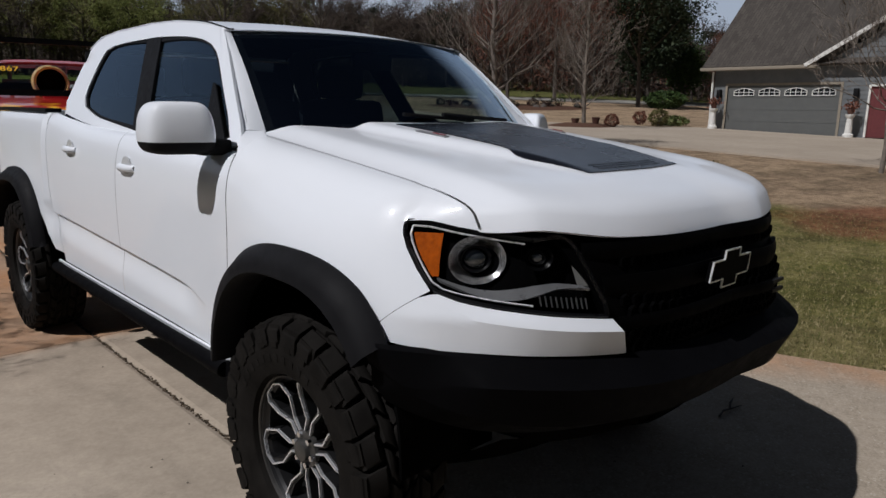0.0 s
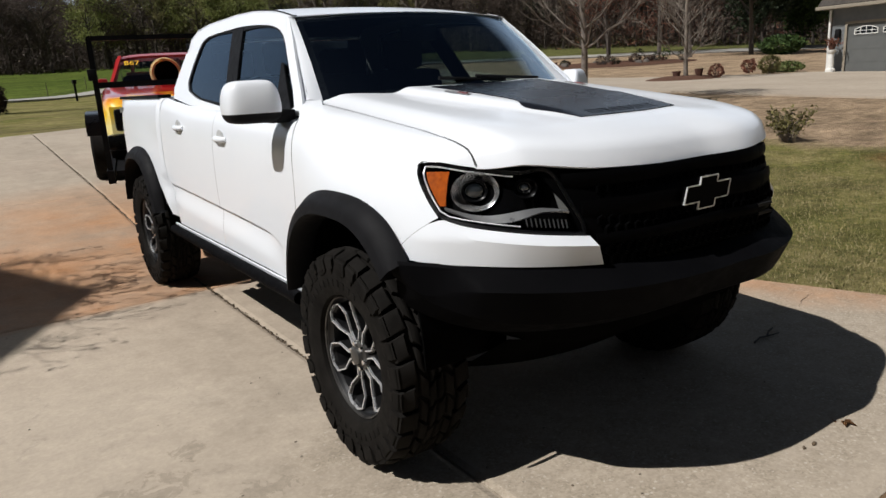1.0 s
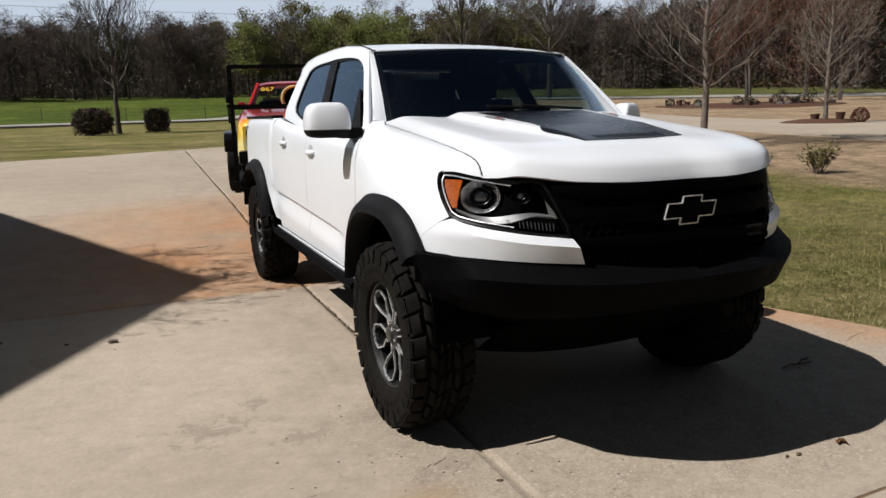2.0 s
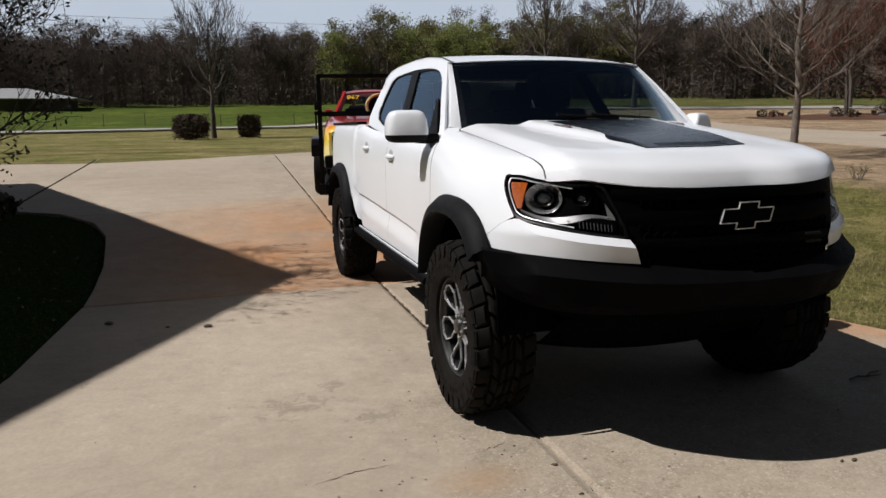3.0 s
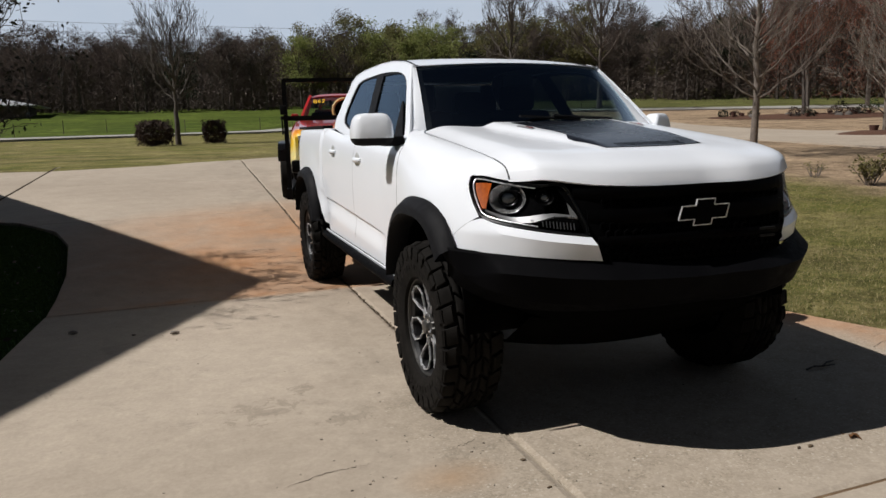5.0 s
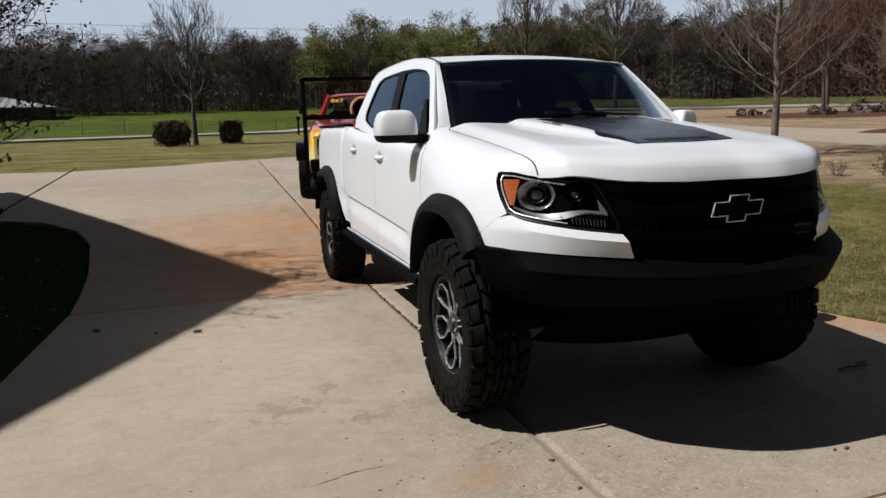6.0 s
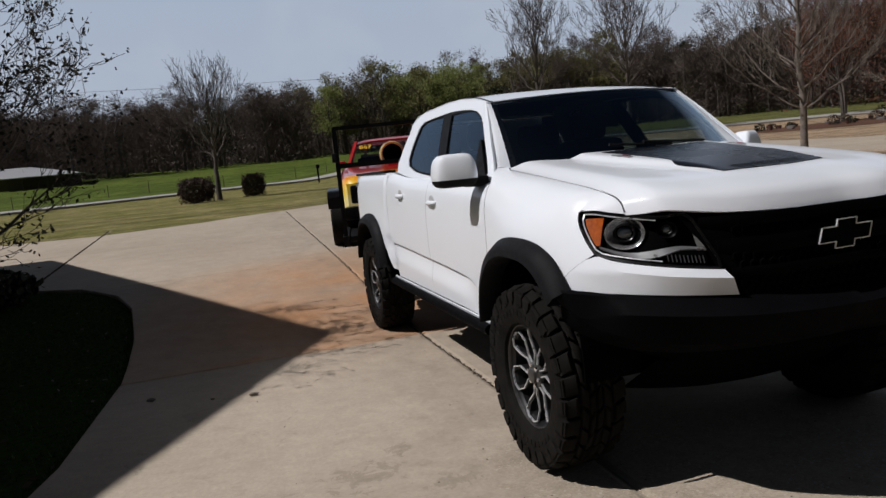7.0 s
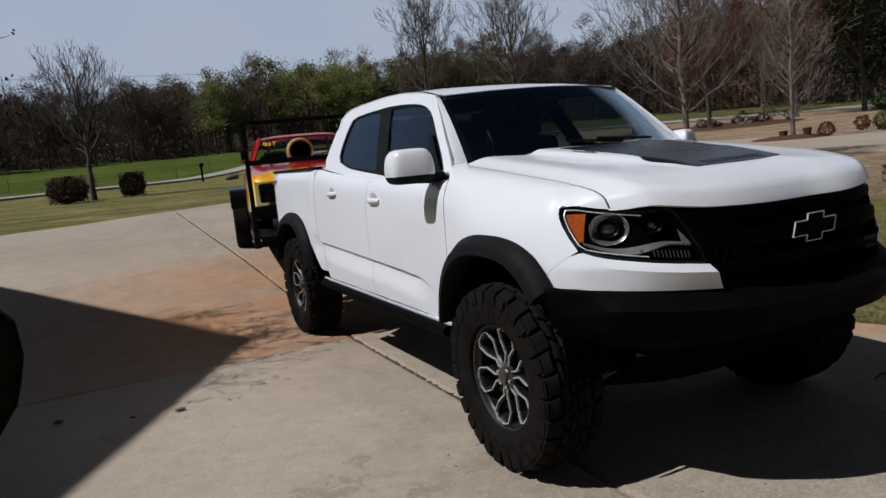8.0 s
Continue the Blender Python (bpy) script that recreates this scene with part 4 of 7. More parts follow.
def build_truck():
    truck = thing("pickup_truck", "white crew cab pickup truck with black hood decal, on the driveway", "pickup truck", (0, 1.6, 0))

    def add(name, bm, material, label="", under=None, sharp=35):
        return part(name, bm, material, under or truck, label, sharp)

    # hood with its matt decal and side vents
    hood = add("hood", skin(lambda u, v: hood_place(u, v), 104, 64, 0.018, CORE), WHITE, "white hood with raised centre", sharp=50)

    def decal(u, v):
        y = lerp(-0.535, 0.27, v)
        half = along(y, (-0.535, 0.243), (-0.42, 0.268), (-0.33, 0.288), (-0.28, 0.284), (-0.22, 0.256), (-0.14, 0.254), (0.28, 0.300))
        x = half * lerp(-1, 1, u)
        return hood_at(x, y + 0.012 * (abs(x) / 0.3) ** 2, 0.004)

    part("hood_decal", skin(decal, 52, 52, 0.003, CORE), MATT, hood, "matt black centre panel on the hood", 60)
    for k in range(3):
        def louvre(u, v, k=k):
            return hood_at(lerp(-0.17, 0.17, u), -0.508 + 0.018 * k + 0.006 * v, 0.0055)
        part("louvre", skin(louvre, 10, 1, 0.003, CORE), MATT, hood)
    for s in (-1, 1):
        def slot(u, v, s=s):
            return hood_at(s * (lerp(0.306, 0.326, u) + 0.016 * v), lerp(-0.005, 0.125, v), 0.005)
        vent = part("vent", skin(slot, 8, 2, 0.004, CORE), SATIN, hood, "grey hood vent with a red badge bar")
        def red_bar(u, v, s=s):
            p = slot(lerp(0.25, 0.75, u), lerp(0.06, 0.46, v), s)
            p.z += 0.003
            return p
        part("badge_bar", skin(red_bar, 4, 1, 0.002, CORE), REDLENS, hood)

    # the gap beside the hood above the headlights
    for s in (-1, 1):
        bm = bmesh.new()
        edge = prow(0.70, 1.12) - 0.012
        pts = [hood_at(s * 0.699, lerp(edge + 0.002, edge + 0.17, k / 9), 0.0008) for k in range(10)]
        for k, (a, b) in enumerate(zip(pts, pts[1:])):
            bar(bm, a, b, 0.0036 * (1 - k / 10), 0.0036 * (1 - (k + 1) / 10), 6, caps=False)
        part("hood_gap", bm, SEAM, hood)

    # sides
    for s in (-1, 1):
        door_front = lambda z: 0.47 + 0.02 * smooth(0.9, 0.55, z) - 0.03 * math.sin(math.pi * min(1, max(0, (z - 0.6) / 0.7)))  # noqa: E731
        low_line = lambda y: max(0.56, arch(y, 0.47, 0.545)) if abs(y) < 0.47 else 0.60  # noqa: E731
        sheet = side_panel(s, -0.37, 0.465, low_line, shoulder, 48, 34, front=fender_front, rear=lambda z: door_front(z) - 0.005, thick=0.0)
        z_rows = [lerp(low_line(-0.37), shoulder(-0.37), 1 - (1 - j / 34) ** 1.9) for j in range(34, -1, -1)]
        z_rows = [z for z in z_rows if z > 1.137]
        count = len(z_rows) - 1
        def tip(u, v, s=s):
            edge = nose(0.699, 1.12) - 0.012
            z_back = z_rows[round(u * count)]
            back_p = Vector((wide(-0.37, z_back), -0.37, z_back))
            x = lerp(0.699, 0.796, (z_rows[0] - z_back) / (z_rows[0] - z_rows[-1]))
            near = smooth(0, 0.15, u)
            z_lamp = lerp(hood_at(0.70, edge).z, along(x, (0.62, 1.110), (0.72, 1.131), (0.76, 1.143), (0.797, 1.141)), near)
            front_p = Vector((x, lerp(edge, nose(x, z_lamp) - 0.008, near), z_lamp))
            p = front_p.lerp(back_p, v)
            rise = (hood_at(0.70, lerp(edge, -0.37, v)).z - hood_at(0.70, edge).z) / (shoulder(-0.37) - hood_at(0.70, edge).z)
            p.z = lerp(front_p.z, back_p.z, lerp(rise, v, u))
            return (s * p.x, p.y, p.z)
        patch = skin(tip, count, 12, 0.0, CORE)
        spare = bpy.data.meshes.new("spare")
        patch.to_mesh(spare)
        sheet.from_mesh(spare)
        bpy.data.meshes.remove(spare)
        bmesh.ops.remove_doubles(sheet, verts=sheet.verts[:], dist=0.0004)
        bmesh.ops.recalc_face_normals(sheet, faces=sheet.faces[:])
        add("fender", sheet, WHITE, sharp=75)
        mid = lambda z: 1.56 - 0.03 * smooth(0.9, 1.35, z)  # noqa: E731
        bottom = lambda y: 0.545 + 0.01 * smooth(0.5, 1.0, y)  # noqa: E731
        front = add("front_door", side_panel(s, 0.47, 1.56, bottom, belt, 40, 60, door_front, lambda z: mid(z) - 0.0014, True), WHITE, sharp=60)
        arc = lambda z: lerp(2.50, 2.66, smooth(0.55, 1.0, z)) - 0.0  # noqa: E731
        rear = add("rear_door", side_panel(s, 1.56, 2.62, bottom, belt, 32, 60, lambda z: mid(z) + 0.0014, arc, True), WHITE, sharp=60)
        add("bed_side", side_panel(s, 2.64, 4.09, lambda y: max(0.60, arch(y - BASE, 0.47, 0.545)) if abs(y - BASE) < 0.47 else 0.60, lambda y: 1.365, 64, 26,
            front=lambda z: arc(z) + 0.005 + 0.02 * smooth(1.25, 1.4, z)), WHITE, sharp=60)
        bm = bmesh.new()
        beam(bm, (s * 0.80, 2.72, 1.378), (s * 0.79, 4.06, 1.378), 0.085, 0.022)
        add("bed_rail_cap", bm, PLASTIC, "black rail cap on the bed side")
        # model mark on the bed side, plain bars
        bm = bmesh.new()
        for k in range(3):
            y = 3.80 + k * 0.05
            box(bm, s * (wide(3.87, 1.28) - 0.004), s * (wide(3.87, 1.28) + 0.006), y, y + 0.04, 1.265, 1.305)
        add("badge", bm, SATIN)
        # sill and step bar
        bm = skin(lambda u, v, s=s: (s * lerp(0.80, 0.872, math.sin(math.pi * v / 2)), lerp(0.50, 2.62, u), lerp(0.46, 0.545, v)), 12, 5, 0.01, CORE)
        add("sill", bm, WHITE)
        bm = bmesh.new()
        bar(bm, (s * 0.892, 0.50, 0.512), (s * 0.892, 2.58, 0.512), 0.029, sides=14)
        box(bm, s * 0.80, s * 0.872, 0.52, 2.56, 0.500, 0.516, 0.004)
        for y in (0.5, 2.58):
            bar(bm, (s * 0.892, y, 0.512), (s * 0.74, y + (0.10 if y < 1 else -0.10), 0.49), 0.028, sides=12)
        step = add("step_bar", bm, DARKPLASTIC, "black tubular rock slider under the doors")
        for y in (0.95, 1.75, 2.35):
            bm = box(bmesh.new(), s * 0.60, s * 0.88, y - 0.03, y + 0.03, 0.472, 0.497)
            part("bracket", bm, STEEL, step)
        # cab side above the belt: frame, seal, glass
        place = lambda y, z, s=s: Vector((s * cabin_x(z), y, z))  # noqa: E731
        add("cab_frame", ring(CAB_OUT, round_poly(WIN_OUT), (1.55, 1.5), place, 96), WHITE, sharp=60)
        inner = shrink(round_poly(WIN_OUT), 0.022)
        add("window_seal", ring(round_poly(WIN_OUT), inner, (1.55, 1.5), lambda y, z, s=s: Vector((s * (cabin_x(z) - 0.006), y, z)), 96, 0.008), PLASTIC)
        bm = bmesh.new()
        def pillar(u, v, s=s):
            z = lerp(1.285, 1.72, v)
            return (s * (cabin_x(z) - 0.003), lerp(1.355, 1.525, u) + 0.205 * v, z)
        add("door_pillar", skin(pillar, 3, 10, 0.01, CORE), PLASTIC, "black pillar between the side windows")
        for poly, centre, glazing, words in ((FRONT_PANE, (1.2, 1.5), DOORGLASS, "side glass of the front door"), (REAR_PANE, (1.95, 1.55), TINTED, "dark tinted side glass of the rear door")):
            pane = add("side_window", ring(round_poly(poly, 0.03), None, centre, lambda y, z, s=s: Vector((s * (cabin_x(z) - 0.013), y, z)), 72, 0.0), glazing, words)
            pane.visible_shadow = False
        bm = skin(lambda u, v, s=s: (s * (cabin_x(lerp(1.285, 1.50, v)) - 0.001), lerp(0.61 + 0.23 * v, 0.79 + 0.07 * v, u), lerp(1.285, 1.50, v)), 4, 8, 0.006, CORE)
        add("mirror_sail", bm, PLASTIC)
        # door handles in their cups
        for y, z in ((1.40, 1.152), (2.21, 1.188)):
            door = front if y < 1.6 else rear
            cup = bmesh.new()
            w = wide(y, z)
            bmesh.ops.create_uvsphere(cup, u_segments=24, v_segments=12, radius=1, matrix=Matrix.Translation((s * (w - 0.001), y + 0.005, z - 0.002)) @ Matrix.Diagonal((0.004, 0.062, 0.052, 1)))
            part("handle_cup", cup, CUP, door)
            grip = skin(lambda u, v, w=w, y=y, z=z, s=s: (s * (w + 0.030 - 0.022 * abs(2 * u - 1) ** 4 - 0.010 * abs(2 * v - 1) ** 2), y + lerp(-0.088, 0.088, u), z + (0.017 - 0.004 * abs(2 * u - 1) ** 3) * (2 * v - 1)), 16, 6, 0.010, CORE)
            part("door_handle", grip, WHITE, door)
        # flares and wheel wells
        for hub in (0.0, BASE):
            def flare(u, v, s=s, hub=hub):
                a = lerp(-0.10, math.pi + (0.10 if hub else -0.655), u)
                c, n = math.cos(a), math.sin(a)
                def at(ra, rb):
                    y = ra * math.copysign(abs(c) ** (2 / 2.6), c)
                    z = 0.45 + rb * math.copysign(abs(n) ** (2 / 2.6), n)
                    return y, z
                k = v * 5
                rows = ((0.500, 0.582, 0.0), (0.496, 0.578, 0.022), (0.472, 0.545, 0.062), (0.435, 0.500, 0.074), (0.428, 0.492, 0.062), (0.425, 0.488, -0.10))
                i = min(4, int(k))
                (a0, b0, x0), (a1, b1, x1) = rows[i], rows[i + 1]
                y, z = at(lerp(a0, a1, k - i), lerp(b0, b1, k - i))
                z = max(z, 0.60 if hub else 0.58)
                return (s * (0.895 + lerp(x0, x1, k - i)), hub + y, z)
            bm = skin(flare, 60, 10, 0.0, None)
            bmesh.ops.recalc_face_normals(bm, faces=bm.faces[:])
            add("wheel_flare", bm, PLASTIC, "textured black wheel arch flare", sharp=40)
            def well(u, v, s=s, hub=hub):
                a = lerp(0.02, math.pi - 0.02, u)
                c, n = math.cos(a), math.sin(a)
                return (s * lerp(0.86, 0.52, v), hub + 0.43 * math.copysign(abs(c) ** 0.77, c), 0.45 + 0.485 * math.copysign(abs(n) ** 0.77, n))
            bm = skin(well, 30, 2, 0.01, None)
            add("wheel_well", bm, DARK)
        def corner_fill(u, v, s=s):
            z = lerp(1.20, hood_at(0.70, 0.455).z, u)
            a = Vector((wide(0.455, z), 0.452, z))
            b = Vector((lerp(0.838, 0.808, u / 0.45), 0.474, lerp(1.205, 1.264, u / 0.45))) if u < 0.45 else Vector((along(u, (0.45, 0.812), (0.65, 0.792), (0.8, 0.75), (1.0, 0.684)), along(u, (0.45, 0.476), (0.65, 0.515), (0.8, 0.540), (1.0, 0.535)), along(u, (0.45, 1.264), (0.65, 1.318), (0.8, 1.337), (1.0, 1.336))))
            p = a.lerp(b, v)
            return (s * (p.x + 0.004 * math.sin(math.pi * v)), p.y, p.z)
        add("cowl_corner", skin(corner_fill, 16, 6, 0.012, CORE), WHITE, sharp=70)
        # mirror
        bm = bmesh.new()
        def shell(u, v, s=s, z0=0.40, z1=1.0):
            a = u * math.tau
            b = lerp(z0, z1, v) * math.pi - math.pi / 2
            e = lambda q, p: math.copysign(abs(q) ** p, q)  # noqa: E731
            cx, cy, cz = e(math.cos(b), 0.36) * e(math.cos(a), 0.42), e(math.cos(b), 0.36) * e(math.sin(a), 0.42), e(math.sin(b), 0.55)
            taper = 1 - 0.16 * max(0, cz)
            return (s * (0.967 + 0.104 * cx * taper) - (0.10 + 0.02 * cx if s > 0 else 0.0), 0.615 + 0.080 * cy * taper + 0.03 * cx, 1.343 - (0.02 if s > 0 else 0.0) + (0.078 if s > 0 else 0.086) * cz)
        mirror = add("door_mirror", skin(shell, 32, 14, 0.0, (s * 0.985, 0.615, 1.35)), WHITE, "white door mirror with black base", sharp=60)
        part("mirror_base", skin(lambda u, v: shell(u, v, s, 0.0, 0.402), 32, 8, 0.0, (s * 0.985, 0.615, 1.35)), PLASTIC, mirror, sharp=60)
        bm = box(bmesh.new(), s * 0.80, s * 0.91, 0.55, 0.67, 1.252, 1.305, 0.012)
        part("mirror_arm", bm, PLASTIC, mirror)
        # front corner: body coloured bumper end and dark lower bumper
        def corner(u, v, s=s):
            k = max(0.0, (u - 0.72) / 0.28)
            x = lerp(lerp(0.425, 0.462, v), 0.806, min(1.0, u / 0.72))
            z0 = lerp(0.818, 0.850, u)
            z1 = along(x, (0.425, 0.905), (0.475, 0.912), (0.60, 0.926), (0.71, 0.944), (0.77, 0.959), (0.806, 0.979)) if k == 0 else lerp(0.979, 0.890, k)
            z = lerp(z0, z1, v)
            if k == 0:
                lean = straight(v, (0, 0.009), (0.7, 0.025), (1, 0.0)) * (1 - smooth(0.40, 0.72, u))
                return (s * x, nose(x, z) - lean, z)
            y = lerp(lerp(nose(0.806, z0), -0.366, k), lerp(nose(0.806, z1), fender_front(z1) - 0.002, smooth(0, 0.15, k)), v)
            return (s * wide(y, z), y, z)
        add("bumper_end", skin(corner, 34, 10, 0.012, CORE), WHITE, "white painted bumper end below the headlight", sharp=24)

        # headlight: dark housing, projector, amber reflector, chrome line, clear cover
        def spot(x, z, s=s, sink=0.0):
            return Vector((s * (x - sink * 0.2), nose(x, z) - 0.004 + sink, z))

        def low_edge(x):
            return along(x, (0.475, 0.918), (0.60, 0.932), (0.71, 0.950), (0.77, 0.965), (0.798, 0.980), (0.808, 0.997), (0.812, 1.03))

        def high_edge(x):
            return along(x, (0.475, 0.95), (0.49, 0.99), (0.536, 1.102), (0.62, 1.108), (0.72, 1.127), (0.76, 1.139), (0.793, 1.137), (0.806, 1.11), (0.812, 1.075))

        def lamp(u, v, s=s, sink=0.0):
            x = along(u, (0, 0.475), (0.2, 0.536), (0.75, 0.76), (0.9, 0.798), (1.0, 0.812))
            return spot(x, lerp(low_edge(x), high_edge(x), v), s, sink)

        light = add("headlight", skin(lambda u, v: lamp(u, v, s, 0.055), 40, 10, 0.006, CORE), GRILLE, "projector headlight with amber reflector and chrome trim")
        part("lamp_cover", skin(lambda u, v: lamp(u, v, s, 0.0), 40, 10, 0.0, CORE), CLEAR, light).visible_shadow = False
        rim = bmesh.new()
        edge = [lamp(k / 40, 0, s, 0.008) for k in range(41)] + [lamp(1, k / 4, s, 0.008) for k in range(1, 5)] + [lamp(1 - k / 40, 1, s, 0.008) for k in range(1, 41)] + [lamp(0, 1 - k / 4, s, 0.008) for k in range(1, 4)]
        for a, b in zip(edge, edge[1:] + edge[:1]):
            bar(rim, a, b, 0.0065, sides=5, caps=False)
        part("lamp_frame", rim, GLOSSBLACK, light)
        def swoosh(u, v, s=s):
            x = lerp(0.782, 0.502, u)
            mid = along(x, (0.50, 0.986), (0.54, 0.992), (0.58, 0.994), (0.62, 0.986), (0.66, 0.976), (0.70, 0.973), (0.74, 0.982), (0.782, 1.006))
            half = along(x, (0.50, 0.002), (0.54, 0.0035), (0.58, 0.006), (0.62, 0.010), (0.66, 0.012), (0.70, 0.010), (0.74, 0.007), (0.782, 0.003))
            return spot(x, lerp(mid - half, mid + half, v), s, 0.016 + 0.010 * v)
        part("light_strip", skin(swoosh, 32, 3, 0.006, CORE), SWOOSH, light, "satin silver light strip")
        wedge = skin(lambda u, v, s=s: spot(lerp(0.533, 0.503, u) + 0.020 * v * u, lerp(1.080, 0.990, u), s, 0.018 + 0.012 * v), 8, 2, 0.004, CORE)
        part("lamp_wedge", wedge, SWOOSH, light)
        edge_line = bmesh.new()
        pts = [spot(x, low_edge(x) + 0.013, s, 0.012) for x in (0.64, 0.68, 0.72, 0.76, 0.785)] + [spot(lamp_edge(z) - 0.011, z, s, 0.012) for z in (1.0, 1.03, 1.06, 1.09, 1.11)] + [spot(x, high_edge(x) - 0.012, s, 0.012) for x in (0.785, 0.76, 0.72, 0.68, 0.63)]
        for a, b in zip(pts, pts[1:]):
            bar(edge_line, a, b, 0.0029, sides=5, caps=False)
        part("chrome_line", edge_line, REFLECTOR, light)
        amber = skin(lambda u, v, s=s: spot(lerp(0.742 + 0.038 * (1 - v), lamp_edge(lerp(1.012, 1.112, v)) - 0.019, u), lerp(1.012, 1.112, v), s, 0.020), 5, 8, 0.006, CORE)
        part("amber_reflector", amber, AMBER, light)
        for x, z, size, mats in ((0.706, 1.054, 1.0, (BOWL, LENS)), (0.600, 1.06, 0.5, (GLOSSBLACK, LENS))):
            c = spot(x, z, s, 0.036)
            face = Matrix.Translation(c) @ Vector((0.6 * s, -1, 0.05)).to_track_quat("X", "Z").to_matrix().to_4x4() @ Matrix.Diagonal((size, size * 1.04, size * 0.86, 1))
            bowl = lathe(bmesh.new(), [(0.024, 0.071), (0.020, 0.066), (0.006, 0.057), (-0.006, 0.047), (-0.012, 0.039)], 48)
            bmesh.ops.solidify(bowl, geom=bowl.faces[:], thickness=0.003)
            bmesh.ops.transform(bowl, matrix=face, verts=bowl.verts[:])
            part("projector_bowl", bowl, mats[0], light)
            cup = lathe(bmesh.new(), [(-0.014, 0.041), (0.008, 0.040), (0.011, 0.037), (0.008, 0.033), (-0.008, 0.031)], 40)
            bmesh.ops.transform(cup, matrix=face, verts=cup.verts[:])
            part("projector_cup", cup, GLOSSBLACK, light)
            ballb = bmesh.new()
            bmesh.ops.create_uvsphere(ballb, u_segments=24, v_segments=14, radius=0.031, matrix=face @ Matrix.Translation((-0.004, 0, 0)) @ Matrix.Diagonal((0.5, 1, 1, 1)))
            part("projector_lens", ballb, mats[1], light)
        for k in range(10):
            fin = bmesh.new()
            x = 0.518 + k * 0.0115
            bar(fin, spot(x, low_edge(x) + 0.014, s, 0.016), spot(x, low_edge(x) + 0.040, s, 0.016), 0.0022, sides=5)
            part("led_fin", fin, LED, light)

        # lower bumper wing
        def lower(u, v, s=s):
            x = lerp(0.0, 0.948, u)
            ledge = 1 - smooth(0.775, 0.845, x)
            foot = along(x, (0, 0.645), (0.5, 0.650), (0.70, 0.662), (0.80, 0.690), (0.87, 0.730), (0.92, 0.768), (0.948, 0.790))
            top = along(x, (0, 0.79), (0.42, 0.814), (0.89, 0.850), (0.945, 0.858))
            low = lerp(0.755, along(x, (0, 0.745), (0.43, 0.758), (0.80, 0.775)), ledge)
            z = straight(v, (0, foot - 0.05), (0.2, foot), (0.45, max(low - 0.012, foot + 0.01)), (0.52, max(low, foot + 0.02)), (0.92, top - 0.010), (1, top))
            push = straight(v, (0, 0.06), (0.2, 0.0 - 0.035 * ledge), (0.45, -0.012 - 0.070 * ledge), (0.52, -0.012 - 0.076 * ledge), (0.92, -0.014), (1, 0.006))
            if x < 0.88:
                y = nose(x, 0.8) + push
            else:
                k = (x - 0.88) / 0.068
                y = lerp(nose(0.88, 0.8), -0.375, k**1.3) + push * (1 - k)
                x = lerp(0.88 + 0.5 * (x - 0.88), x, smooth(0.2, 0.9, v))
            if s > 0:
                y -= 0.03 * smooth(0.05, 0.30, x) * (1 - smooth(0.45, 0.72, x))
            return (s * x, y, z)
        # the bumper's own lower face; its shade is put into a deeper black
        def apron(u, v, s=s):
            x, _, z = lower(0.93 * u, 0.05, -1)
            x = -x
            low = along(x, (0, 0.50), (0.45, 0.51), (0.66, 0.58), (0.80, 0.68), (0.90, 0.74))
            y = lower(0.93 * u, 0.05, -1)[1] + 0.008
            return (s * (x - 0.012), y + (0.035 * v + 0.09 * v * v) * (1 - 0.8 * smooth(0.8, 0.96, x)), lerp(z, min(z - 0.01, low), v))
        add("valance", skin(apron, 40, 8, 0.0, CORE), DARK, "lower bumper face in near-black, its shade put into the colour", sharp=50)
        add("lower_bumper", skin(lower, 60, 50, 0.0, CORE), DARKPLASTIC, "black textured lower bumper with a bevelled ledge", sharp=28)

    # grille
    def grille(u, v):
        z = lerp(0.80, 1.108, v)
        half = along(z, (0.80, 0.43), (0.92, 0.475), (0.99, 0.50), (1.10, 0.56))
        x = half * lerp(-1, 1, u)
        return Vector((x, prow(x, z) + 0.012, z))

    gr = add("grille", skin(grille, 40, 14, 0.02, CORE), GRILLE, "gloss black grille with honeycomb inserts")
    for z, h in ((1.075, 0.022), (0.985, 0.030), (0.895, 0.018)):
        def slat(u, v, z=z, h=h):
            half = along(z, (0.80, 0.40), (0.92, 0.445), (0.99, 0.47), (1.10, 0.52))
            x = half * lerp(-1, 1, u)
            sunk = 0.016 * abs(2 * u - 1) ** 4
            return (x, prow(x, z) - 0.008 - 0.006 * math.sin(math.pi * v) + sunk, z - h + 2 * h * v)
        part("grille_bar", skin(slat, 30, 4, 0.012, CORE), GRILLE, gr)
    hexes = bmesh.new()
    for row in range(9):
        for col in range(24):
            x, z = -0.41 + 0.0355 * (col + 0.5 * (row % 2)), 0.825 + row * 0.031
            if abs(x) < 0.43 and abs(z - 0.985) > 0.03:
                ringv = [Vector((x + 0.0165 * math.cos(a), prow(x, z) + 0.010, z + 0.0165 * math.sin(a))) for a in (math.pi / 6 + k * math.pi / 3 for k in range(6))]
                for a, b in zip(ringv, ringv[1:] + ringv[:1]):
                    beam(hexes, a, b, 0.003, 0.010, (0, 1, 0))
    tagged(part("honeycomb", hexes, GRILLE, gr), kind="stuff")
    # emblem: a plain bar crossing a block, black with a bright edge
    outline = [(-0.122, -0.028), (-0.045, -0.028), (-0.052, -0.052), (0.035, -0.052), (0.040, -0.028), (0.108, -0.028), (0.122, 0.026), (0.048, 0.026), (0.053, 0.050), (-0.036, 0.050), (-0.041, 0.026), (-0.106, 0.026)]
    at = lambda x, z, d=0.0: Vector((x, -0.836 - d, 0.99 + z))  # noqa: E731
    bm = bmesh.new()
